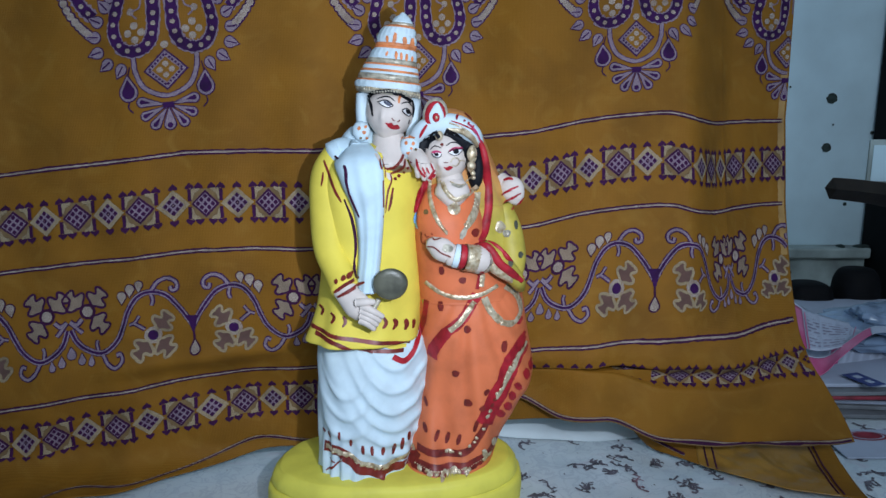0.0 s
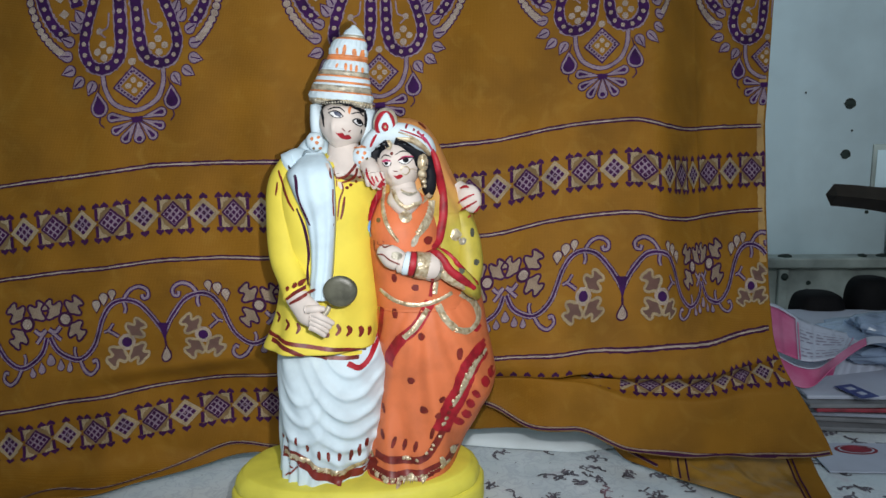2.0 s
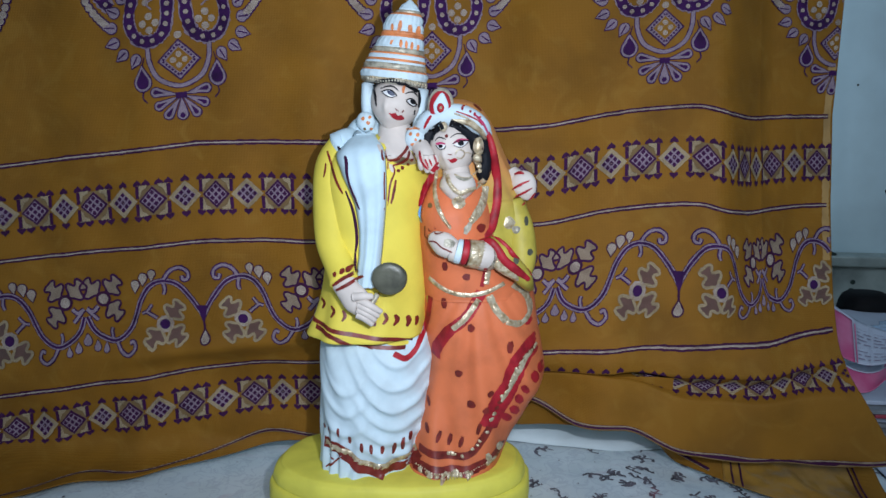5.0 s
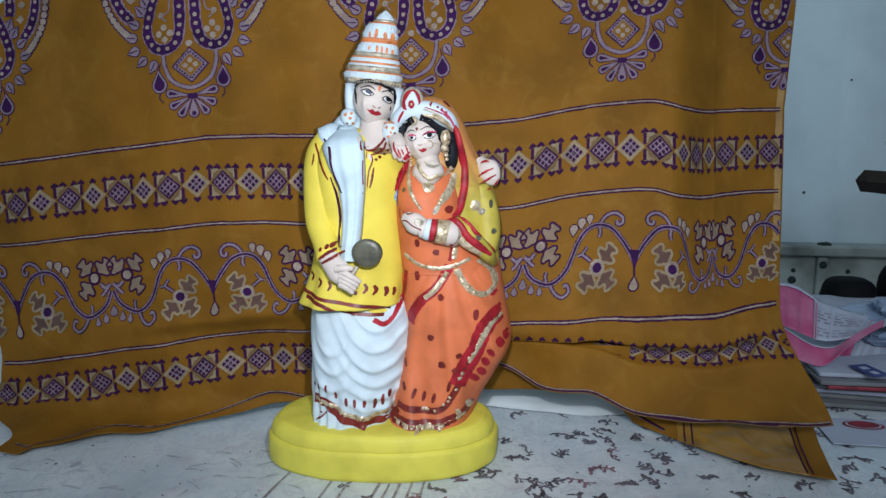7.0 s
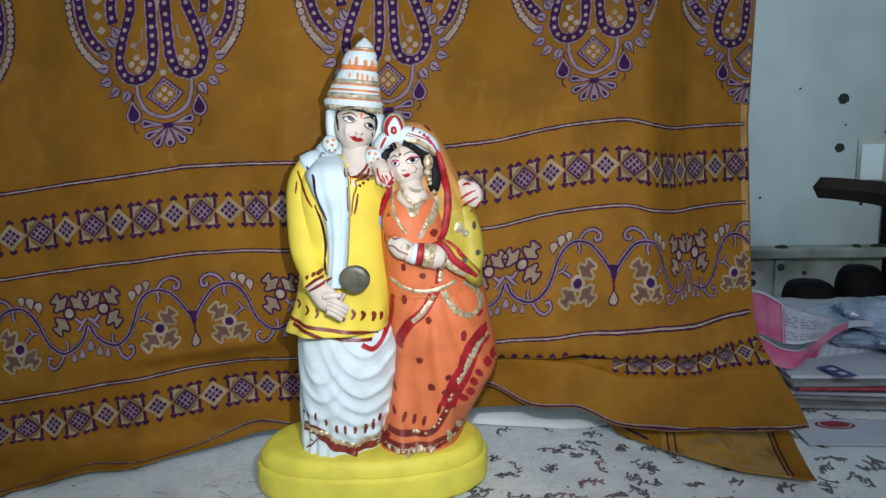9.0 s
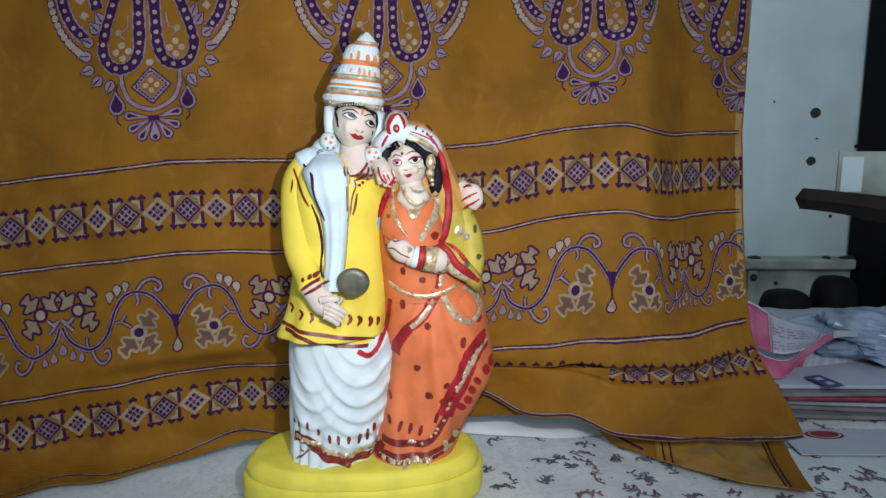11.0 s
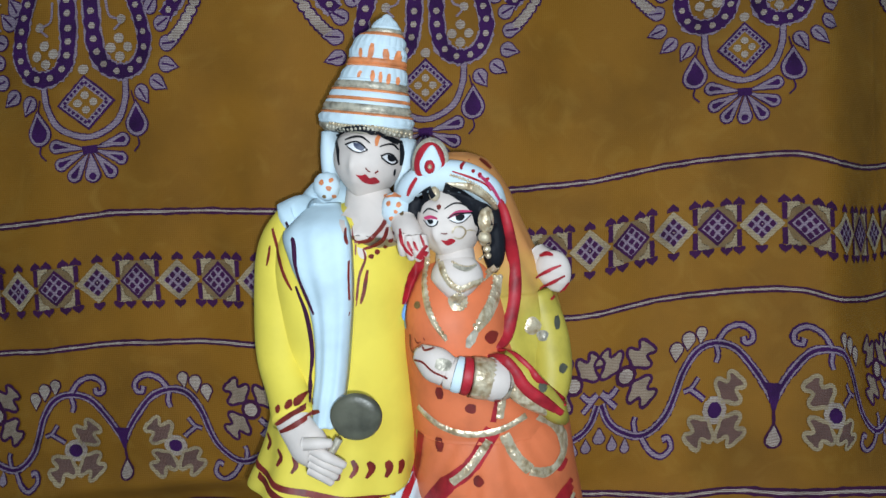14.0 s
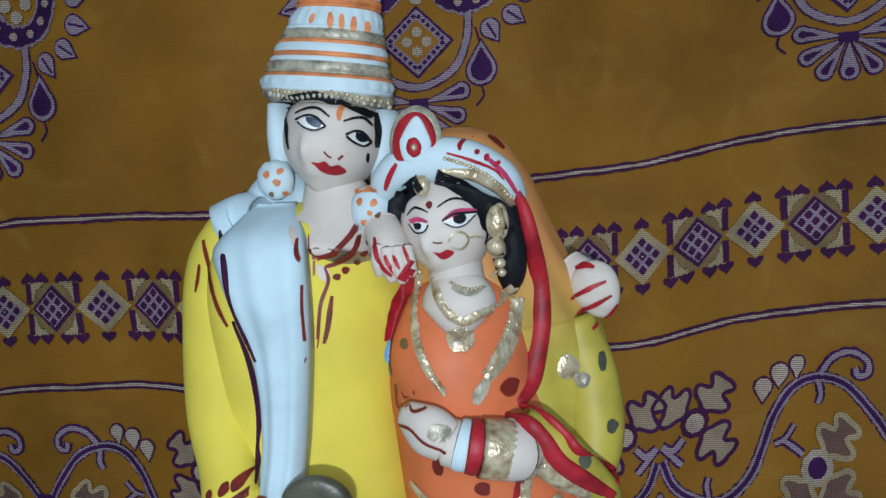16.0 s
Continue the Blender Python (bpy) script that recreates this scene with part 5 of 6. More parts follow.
# bangles round her forearm
for key, a, c, d, r in (("white", (0.0068, 0.4272, 0.1800), (0.0080, 0.4272, 0.1797), (0.0095, 0.4273, 0.1794), 0.0075), ("red", (0.0099, 0.4273, 0.1794), (0.0114, 0.4275, 0.1791), (0.0125, 0.4278, 0.1788), 0.0079),
                        ("gold", (0.0129, 0.4279, 0.1787), (0.0170, 0.4290, 0.1779), (0.0210, 0.4307, 0.1770), 0.0086), ("silver", (0.0217, 0.4312, 0.1768), (0.0233, 0.4340, 0.1761), (0.0247, 0.4385, 0.1751), 0.0092)):
    tube(fig, [a, c, d], [r * 0.97, r, r * 0.98], key, 26, 4)
# neck and head
tube(fig, [(0.0045, 0.4530, 0.2119), (0.0051, 0.4470, 0.2200), (0.0035, 0.4549, 0.2281)], [0.0105, 0.0088, 0.0082], "skin", 26, 8)
ball(fig, (0.0058, 0.4450, 0.2158), (0.0112, 0.0098, 0.0112), "skin", 36, 24, lambda p: Vector((p.x * (1 + 0.65 * min(0.0, p.z)), p.y, p.z)))
TB = Matrix.Rotation(radians(-12), 3, "Y") @ Matrix.Rotation(radians(-16), 3, "Z")
ball(fig, (0.0023, 0.4526, 0.2388), (0.0138, 0.0168, 0.0172), "skin", 64, 48, face_shape, TB)
# black hair
ball(fig, (0.0043, 0.4607, 0.2448), (0.0183, 0.0170, 0.0150), "black", 44, 28, lambda p: p * (1 + 0.02 * math.sin(p.x * 30)), TB)
tube(fig, [(0.0180, 0.4560, 0.2445), (0.0203, 0.4536, 0.2340), (0.0207, 0.4540, 0.2240), (0.0203, 0.4556, 0.2175)], [0.0054, 0.0052, 0.0046, 0.002], "black", 18, 6)
tube(fig, [(-0.0115, 0.4501, 0.2490), (-0.0143, 0.4496, 0.2420), (-0.0155, 0.4515, 0.2388)], [0.0045, 0.0045, 0.002], "black", 14, 6)
# tiara band and jewel
tube(fig, [(-0.0177, 0.4490, 0.2490), (-0.0122, 0.4458, 0.2556), (-0.0027, 0.4439, 0.2590), (0.0087, 0.4460, 0.2582), (0.0177, 0.4513, 0.2528), (0.0221, 0.4572, 0.2465)], [0.0040, 0.0056, 0.0064, 0.0066, 0.0062, 0.0042], "white", 18, 7)
tube(fig, [(0.0019, 0.4396, 0.2563), (0.0113, 0.4414, 0.2548), (0.0184, 0.4463, 0.2502), (0.0215, 0.4520, 0.2451)], [0.0014, 0.0019, 0.0019, 0.0012], "gold", 12, 7)
TJ = Matrix.Rotation(radians(6), 3, "Y")
ball(fig, (-0.0047, 0.4425, 0.2646), (0.0078, 0.0034, 0.0103), "silver", 36, 20, None, TJ)
ball(fig, (-0.0047, 0.4402, 0.2642), (0.0064, 0.0026, 0.0088), "red", 36, 20, None, TJ)
ball(fig, (-0.0041, 0.4388, 0.2646), (0.0047, 0.0018, 0.0072), "white", 36, 20, lambda p: Vector((p.x * (1 - 0.45 * max(0, p.z)), p.y, p.z)), TJ)
ball(fig, (-0.0042, 0.4372, 0.2631), (0.0022, 0.0014, 0.0028), "red", 16, 10, knobbly)
ball(fig, (-0.0039, 0.4360, 0.2631), (0.0009, 0.0007, 0.0010), "gold", 10, 8)
# ear, earring, forehead drop
ball(fig, (0.0185, 0.4453, 0.2406), (0.0027, 0.0024, 0.0056), "gold", 16, 12, knobbly)
ball(fig, (0.0177, 0.4451, 0.2322), (0.0026, 0.0024, 0.0027), "gold", 14, 10)
ball(fig, (-0.0023, 0.4368, 0.2522), (0.0024, 0.0018, 0.0030), "gold", 14, 10)
# his far hand on her shoulder
tube(fig, [(0.0373, 0.4792, 0.2214), (0.0426, 0.4760, 0.2168), (0.0459, 0.4756, 0.2135)], [0.0060, 0.0072, 0.0060], "skin", 18, 6)
ball(fig, (0.0466, 0.4716, 0.2147), (0.0078, 0.0052, 0.0098), "skin", 30, 20, lambda p: Vector((p.x * (1 + 0.15 * p.z), p.y * (1 + 0.06 * math.sin(p.z * 11 + p.x * 5)), p.z)), Matrix.Rotation(radians(-22), 3, "Y"))
# her other hand on his chest
tube(fig, [(-0.0170, 0.4450, 0.2398), (-0.0136, 0.4394, 0.2354), (-0.0105, 0.4358, 0.2318)], [0.0055, 0.0058, 0.0045], "skin", 18, 6)
for a, c in (((-0.0150, 0.4350, 0.2356), (-0.0152, 0.4350, 0.2273)), ((-0.0125, 0.4339, 0.2349), (-0.0114, 0.4336, 0.2258)), ((-0.0098, 0.4344, 0.2349), (-0.0082, 0.4332, 0.2255)), ((-0.0077, 0.4353, 0.2349), (-0.0057, 0.4347, 0.2273))):
    m = ((a[0] + c[0]) / 2, (a[1] + c[1]) / 2 - 0.0012, (a[2] + c[2]) / 2)
    tube(fig, [a, m, c], [0.0023, 0.0024, 0.0016], "skin", 12, 5)
# round hand mirror on a short handle
verts, faces = [], []
n = 40
c = (-0.0315, 0.4150, 0.1648)
for r, dy in ((0.0, -0.0022), (0.6, -0.0022), (0.88, -0.0019), (0.97, -0.0010), (1.0, 0.0), (0.96, 0.0012), (0.0, 0.0015)):
    for k in range(n):
        a = 2 * math.pi * k / n
        verts.append((c[0] + 0.0104 * r * math.cos(a) * (1 + 0.015 * math.sin(3 * a)), c[1] + dy + 0.0012 * r * math.cos(a), c[2] + 0.0098 * r * math.sin(a)))
for j in range(6):
    for k in range(n):
        faces.append((j * n + k, (j + 1) * n + k, (j + 1) * n + (k + 1) % n, j * n + (k + 1) % n))
fig.add(verts, faces, "slate")
tube(fig, [(-0.0388, 0.4153, 0.1552), (-0.0409, 0.4138, 0.1516), (-0.0430, 0.4124, 0.1479)], [0.0016, 0.0018, 0.0016], "silver", 10, 5)
# painted details, laid on the modelled surface from the front
def onto(x, z, lift):
    h = tree.ray_cast(Vector((x, 0.25, z)), Vector((0, 1, 0)))
    if h[0] is None:
        return None
    return h[0] + Vector((0, -lift, 0)) + h[1] * (0.5 * lift if h[1].y < 0 else -0.5 * lift)


def quads(rows, key):
    """Joins rows of points on the surface, leaving out what misses it or jumps to another depth."""
    verts, idx = [], []
    for r in rows:
        idx.append([])
        for p in r:
            idx[-1].append(-1 if p is None else len(verts))
            if p is not None:
                verts.append(p)
    faces = []
    for i in range(len(rows) - 1):
        for j in range(len(rows[i]) - 1):
            q = (idx[i][j], idx[i][j + 1], idx[i + 1][j + 1], idx[i + 1][j])
            if min(q) >= 0:
                ys = [verts[k].y for k in q]
                if max(ys) - min(ys) < 0.0055:
                    faces.append(q)
    fig.add(verts, faces, key)


def fill(key, layer, pts):
    P = smooth_path([(*p, 0) for p in pts + pts[:1]], 4)
    c = sum(P[:-1], Vector((0, 0, 0))) / (len(P) - 1)
    lift = 0.00022 + 0.00016 * layer
    quads([[onto(c.x + (p.x - c.x) * k, c.y + (p.y - c.y) * k, lift) for p in P] for k in (0.02, 0.25, 0.5, 0.75, 1.0)], key)


def dot(key, layer, c, r):
    lift = 0.00022 + 0.00016 * layer
    quads([[onto(c[0] + r * k * math.cos(a) * (1 + 0.12 * math.sin(3 * a + c[0] * 900)), c[1] + r * k * math.sin(a) * (1 + 0.12 * math.cos(2 * a + c[1] * 700)), lift + (0.0006 * (1 - k * k) if key in ("gold", "silver") else 0))
            for a in (2 * math.pi * i / 16 for i in range(17))] for k in (0.02, 0.35, 0.7, 1.0)], key)


def brush(key, layer, pts, w, taper):
    P = smooth_path([(*p, 0) for p in pts], 8)
    lift = 0.00022 + 0.00016 * layer
    rows = []
    n = len(P) - 1
    m = 2 if w < 0.002 else 4
    for i, p in enumerate(P):
        d = (P[min(i + 1, n)] - P[max(i - 1, 0)])
        d = d.normalized() if d.length else Vector((1, 0, 0))
        s = Vector((-d.y, d.x, 0))
        t = i / n
        k = (0.35 + 0.65 * math.sin(math.pi * min(1, 0.12 + 0.8 * t)) if taper else 1.0) * (1 + 0.14 * noise.noise(Vector((p.x * 350, p.y * 350, w * 3000))))
        bead = 0.0007 * abs(math.sin(i * 1.1)) if key == "gold" and w > 0.0022 else 0
        rows.append([onto(*(p + s * (w * k * (j / m - 0.5))).xy, lift + bead * (1 - abs(2 * j / m - 1))) for j in range(m + 1)])
    quads(rows, key)



def beads(key, pts, r):
    """A string of small raised beads."""
    P = smooth_path([(*p, 0) for p in pts], 40)
    run = 1.0
    for i in range(1, len(P)):
        run += (P[i] - P[i - 1]).length
        if run > 1.55 * r:
            run = 0.0
            h = onto(P[i].x, P[i].y, 0.0)
            if h is not None:
                k = r * (0.85 + 0.3 * abs(noise.noise(P[i] * 900)))
                ball(fig, h, (k, k * 0.8, k), key, 8, 6)


tree = BVHTree.FromPolygons([Vector(v) for v in fig.v], fig.f)
fill("skin", 0, [(-0.0405, 0.2475), (-0.0418, 0.2430), (-0.0392, 0.2381), (-0.0368, 0.2340), (-0.0344, 0.2329), (-0.0293, 0.2338), (-0.0261, 0.2369), (-0.0251, 0.2403), (-0.0285, 0.2450), (-0.0360, 0.2485)])
fill("skin", 0, [(-0.0347, 0.2302), (-0.0321, 0.2290), (-0.0311, 0.2266), (-0.0325, 0.2251), (-0.0343, 0.2272)])
brush("peach", 1, [(-0.0259, 0.2762), (-0.0267, 0.2741), (-0.0268, 0.2716)], 0.00151, True)
brush("black", 1, [(-0.0401, 0.2742), (-0.0358, 0.2754), (-0.0323, 0.2751), (-0.0292, 0.2727)], 0.00085, True)
brush("black", 1, [(-0.0257, 0.2713), (-0.0229, 0.2722), (-0.0211, 0.2720), (-0.0195, 0.2698)], 0.00086, True)
fill("eyewhite", 1, [(-0.0388, 0.2721), (-0.0355, 0.2733), (-0.0325, 0.2723), (-0.0304, 0.2702), (-0.0329, 0.2691), (-0.0357, 0.2697)])
fill("iris", 2, [(-0.0358, 0.2730), (-0.0325, 0.2723), (-0.0313, 0.2710), (-0.0320, 0.2697), (-0.0341, 0.2703), (-0.0355, 0.2716)])
brush("black", 3, [(-0.0395, 0.2722), (-0.0355, 0.2733), (-0.0326, 0.2725), (-0.0302, 0.2700)], 0.00068, False)
brush("black", 3, [(-0.0386, 0.2716), (-0.0355, 0.2696), (-0.0329, 0.2690), (-0.0302, 0.2700)], 0.00051, False)
fill("eyewhite", 1, [(-0.0245, 0.2672), (-0.0228, 0.2682), (-0.0211, 0.2673), (-0.0201, 0.2653), (-0.0218, 0.2641), (-0.0236, 0.2655)])
fill("black", 2, [(-0.0228, 0.2681), (-0.0211, 0.2673), (-0.0204, 0.2655), (-0.0218, 0.2651), (-0.0229, 0.2663)])
brush("black", 3, [(-0.0252, 0.2674), (-0.0228, 0.2684), (-0.0211, 0.2675), (-0.0199, 0.2649)], 0.00068, False)
brush("black", 3, [(-0.0250, 0.2669), (-0.0232, 0.2650), (-0.0213, 0.2639), (-0.0199, 0.2649)], 0.00068, False)
brush("maroon", 1, [(-0.0311, 0.2629), (-0.0304, 0.2617), (-0.0294, 0.2610)], 0.00050, False)
brush("maroon", 1, [(-0.0278, 0.2604), (-0.0264, 0.2615)], 0.00067, False)
fill("red", 1, [(-0.0353, 0.2601), (-0.0331, 0.2597), (-0.0313, 0.2601), (-0.0301, 0.2585), (-0.0280, 0.2588), (-0.0267, 0.2567), (-0.0289, 0.2558), (-0.0310, 0.2560), (-0.0330, 0.2570), (-0.0344, 0.2589)])
brush("black", 1, [(-0.0208, 0.2618), (-0.0212, 0.2604), (-0.0216, 0.2589)], 0.00069, True)
brush("black", 1, [(-0.0076, 0.2437), (-0.0054, 0.2458), (-0.0031, 0.2456), (-0.0009, 0.2447)], 0.00065, True)
brush("black", 1, [(0.0017, 0.2460), (0.0049, 0.2479), (0.0078, 0.2479), (0.0107, 0.2463)], 0.00065, True)
dot("maroon", 1, (-0.0006, 0.2467), 0.00097)
fill("pink", 1, [(-0.0072, 0.2424), (-0.0040, 0.2434), (-0.0009, 0.2423), (-0.0022, 0.2416), (-0.0060, 0.2415)])
fill("pink", 1, [(0.0034, 0.2430), (0.0058, 0.2449), (0.0087, 0.2453), (0.0122, 0.2445), (0.0109, 0.2431), (0.0073, 0.2435), (0.0042, 0.2421)])
fill("eyewhite", 2, [(-0.0066, 0.2409), (-0.0040, 0.2420), (-0.0009, 0.2414), (-0.0024, 0.2394), (-0.0050, 0.2395)])
fill("black", 3, [(-0.0053, 0.2416), (-0.0030, 0.2417), (-0.0028, 0.2403), (-0.0044, 0.2399)])
brush("black", 4, [(-0.0068, 0.2413), (-0.0044, 0.2391), (-0.0018, 0.2394), (-0.0007, 0.2412)], 0.00048, False)
fill("eyewhite", 2, [(0.0036, 0.2420), (0.0058, 0.2430), (0.0088, 0.2436), (0.0118, 0.2435), (0.0100, 0.2412), (0.0073, 0.2404), (0.0050, 0.2410)])
fill("black", 3, [(0.0061, 0.2433), (0.0088, 0.2437), (0.0095, 0.2422), (0.0081, 0.2411), (0.0064, 0.2417)])
brush("black", 4, [(0.0031, 0.2422), (0.0058, 0.2438), (0.0088, 0.2440), (0.0122, 0.2439)], 0.00065, False)
brush("black", 4, [(0.0039, 0.2414), (0.0066, 0.2403), (0.0091, 0.2407), (0.0118, 0.2432)], 0.00040, False)
fill("red", 1, [(0.0002, 0.2335), (0.0022, 0.2331), (0.0042, 0.2340), (0.0060, 0.2330), (0.0044, 0.2315), (0.0023, 0.2311)])
brush("gold", 2, [(0.0047, 0.2362), (0.0062, 0.2386), (0.0088, 0.2385), (0.0100, 0.2362), (0.0080, 0.2338), (0.0055, 0.2346)], 0.00065, False)
brush("gold", 2, [(0.0098, 0.2369), (0.0119, 0.2370), (0.0139, 0.2360)], 0.00049, True)
brush("black", 1, [(0.0145, 0.2416), (0.0138, 0.2396), (0.0147, 0.2373), (0.0138, 0.2339)], 0.00067, True)
brush("maroon", 1, [(0.0003, 0.2363), (0.0016, 0.2360), (0.0030, 0.2361)], 0.00048, False)
brush("gold", 2, [(-0.0004, 0.2237), (0.0019, 0.2188), (0.0052, 0.2149), (0.0086, 0.2130)], 0.00278, False)
brush("gold", 2, [(0.0086, 0.2130), (0.0130, 0.2149), (0.0166, 0.2157), (0.0219, 0.2203)], 0.00285, False)
brush("silver", 1, [(0.0051, 0.2230), (0.0081, 0.2218), (0.0112, 0.2212), (0.0141, 0.2224)], 0.00163, True)
dot("gold", 3, (0.0068, 0.2072), 0.00383)
dot("silver", 4, (0.0068, 0.2072), 0.00233)
dot("gold", 5, (0.0071, 0.2075), 0.00133)
brush("gold", 2, [(-0.0082, 0.2250), (-0.0084, 0.2154), (-0.0063, 0.2070), (-0.0028, 0.1997), (0.0026, 0.1921)], 0.00273, True)
brush("gold", 2, [(0.0227, 0.2155), (0.0208, 0.2061), (0.0174, 0.1996), (0.0144, 0.1953)], 0.00515, True)
# shadow below the chain's end, painted on in the silver colour
brush("silver", 1, [(0.0144, 0.1953), (0.0125, 0.1919), (0.0112, 0.1887)], 0.00370, True)
dot("maroon", 1, (0.0205, 0.1915), 0.00258)
dot("taupe", 1, (-0.0105, 0.2051), 0.00154)
brush("maroon", 2, [(0.0137, 0.2656), (0.0161, 0.2637), (0.0185, 0.2613)], 0.00126, True)
brush("pink", 2, [(0.0150, 0.2600), (0.0205, 0.2540), (0.0245, 0.2460)], 0.00130, True)
brush("red", 2, [(0.0098, 0.2652), (0.0084, 0.2633), (0.0085, 0.2617)], 0.00136, True)
brush("red", 2, [(0.0132, 0.2617), (0.0128, 0.2604)], 0.00135, True)
brush("red", 2, [(0.0157, 0.2604), (0.0154, 0.2585)], 0.00135, True)
brush("red", 2, [(0.0191, 0.2581), (0.0173, 0.2568)], 0.00132, True)
brush("red", 2, [(0.0049, 0.2611), (0.0114, 0.2589), (0.0175, 0.2559), (0.0200, 0.2529)], 0.00082, True)
brush("red", 2, [(-0.0096, 0.2586), (-0.0122, 0.2550), (-0.0144, 0.2510)], 0.00165, True)
brush("slate", 1, [(0.0479, 0.1960), (0.0482, 0.1930), (0.0483, 0.1905)], 0.00261, True)
dot("slate", 1, (0.0423, 0.1742), 0.00204)
dot("slate", 1, (0.0508, 0.1746), 0.00187)
dot("gold", 1, (0.0374, 0.1924), 0.00368)
dot("silver", 1, (0.0418, 0.1880), 0.00260)
brush("maroon", 2, [(-0.0111, 0.1917), (-0.0099, 0.1900), (-0.0064, 0.1913)], 0.00068, True)
brush("maroon", 2, [(-0.0070, 0.1927), (-0.0053, 0.1903), (-0.0010, 0.1912)], 0.00067, True)
brush("maroon", 1, [(-0.0136, 0.1925), (-0.0129, 0.1856), (-0.0059, 0.1861), (-0.0011, 0.1830), (0.0047, 0.1802)], 0.00083, False)
brush("red", 2, [(0.0401, 0.2220), (0.0436, 0.2231), (0.0461, 0.2226)], 0.00149, True)
brush("red", 2, [(0.0385, 0.2122), (0.0439, 0.2159), (0.0496, 0.2184)], 0.00148, True)
brush("red", 2, [(0.0403, 0.2074), (0.0460, 0.2107), (0.0513, 0.2138)], 0.00149, True)
brush("red", 2, [(0.0452, 0.2028), (0.0496, 0.2056), (0.0532, 0.2104)], 0.00150, True)
brush("red", 2, [(-0.0162, 0.2381), (-0.0146, 0.2324), (-0.0108, 0.2276)], 0.00145, True)
brush("red", 2, [(-0.0124, 0.2335), (-0.0114, 0.2310), (-0.0101, 0.2283)], 0.00111, True)
brush("red", 2, [(-0.0100, 0.2334), (-0.0091, 0.2316), (-0.0082, 0.2297)], 0.00111, True)
brush("red", 2, [(-0.0076, 0.2357), (-0.0065, 0.2333), (-0.0058, 0.2311)], 0.00095, True)
brush("red", 2, [(-0.0045, 0.2314), (-0.0128, 0.2181), (-0.0155, 0.2113), (-0.0178, 0.2034)], 0.00453, True)
brush("maroon", 1, [(-0.0378, 0.2388), (-0.0364, 0.2336), (-0.0346, 0.2320)], 0.00201, True)
brush("maroon", 1, [(-0.0346, 0.2320), (-0.0295, 0.2333), (-0.0261, 0.2369), (-0.0245, 0.2406)], 0.00169, False)
brush("maroon", 1, [(-0.0324, 0.2292), (-0.0285, 0.2304), (-0.0241, 0.2334), (-0.0237, 0.2376)], 0.00152, True)
dot("maroon", 1, (-0.0294, 0.2260), 0.00102)
dot("maroon", 1, (-0.0273, 0.2276), 0.00102)
dot("maroon", 1, (-0.0243, 0.2296), 0.00085)
dot("maroon", 1, (-0.0218, 0.2322), 0.00084)
dot("maroon", 1, (-0.0196, 0.2360), 0.00066)
brush("maroon", 1, [(-0.0356, 0.2313), (-0.0356, 0.2225), (-0.0356, 0.2100)], 0.00117, False)
brush("maroon", 1, [(-0.0325, 0.2293), (-0.0316, 0.2250), (-0.0338, 0.2182), (-0.0352, 0.2080), (-0.0362, 0.2036)], 0.00102, True)
brush("maroon", 1, [(-0.0307, 0.2206), (-0.0322, 0.2116), (-0.0336, 0.2065)], 0.00154, True)
brush("maroon", 1, [(-0.0737, 0.2369), (-0.0692, 0.2268), (-0.0656, 0.2186), (-0.0619, 0.2124)], 0.00181, True)
brush("maroon", 1, [(-0.0740, 0.2298), (-0.0742, 0.2261), (-0.0750, 0.2215)], 0.00129, True)
brush("maroon", 1, [(-0.0659, 0.1593), (-0.0583, 0.1647), (-0.0511, 0.1677)], 0.00238, True)
brush("maroon", 1, [(-0.0637, 0.1567), (-0.0541, 0.1620), (-0.0474, 0.1655)], 0.00215, True)
dot("maroon", 1, (-0.0643, 0.1663), 0.00129)
dot("maroon", 1, (-0.0600, 0.1682), 0.00150)
dot("maroon", 1, (-0.0567, 0.1691), 0.00172)
brush("sky", 2, [(-0.0170, 0.2041), (-0.0178, 0.1984), (-0.0161, 0.1939)], 0.00219, True)
brush("peach", 1, [(-0.0337, 0.3116), (-0.0336, 0.3080)], 0.00195, True)
brush("peach", 1, [(-0.0286, 0.3133), (-0.0291, 0.3093), (-0.0304, 0.3057)], 0.00214, True)
brush("peach", 1, [(-0.0233, 0.3108), (-0.0231, 0.3080), (-0.0226, 0.3052)], 0.00256, True)
brush("peach", 1, [(-0.0184, 0.3104), (-0.0189, 0.3071), (-0.0193, 0.3043)], 0.00258, True)
brush("peach", 1, [(-0.0333, 0.3022), (-0.0345, 0.2996)], 0.00149, True)
brush("peach", 1, [(-0.0282, 0.3022), (-0.0283, 0.2978)], 0.00191, True)
brush("peach", 1, [(-0.0252, 0.3017), (-0.0251, 0.2972)], 0.00169, True)
brush("peach", 1, [(-0.0219, 0.3009), (-0.0223, 0.2966)], 0.00170, True)
brush("peach", 1, [(-0.0188, 0.2997), (-0.0189, 0.2964)], 0.00150, True)
dot("peach", 1, (-0.0516, 0.2565), 0.00108)
dot("peach", 1, (-0.0487, 0.2540), 0.00108)
dot("peach", 1, (-0.0473, 0.2504), 0.00087)
dot("taupe", 1, (-0.0509, 0.2505), 0.00087)
dot("peach", 1, (-0.0479, 0.2573), 0.00087)
brush("peach", 1, [(-0.0264, 0.2502), (-0.0213, 0.2512), (-0.0172, 0.2507)], 0.00170, True)
dot("peach", 1, (-0.0227, 0.2476), 0.00105)
dot("peach", 1, (-0.0184, 0.2472), 0.00104)
dot("peach", 1, (-0.0215, 0.2414), 0.00105)
dot("taupe", 1, (-0.0167, 0.2437), 0.00083)
dot("peach", 1, (-0.0196, 0.2443), 0.00084)
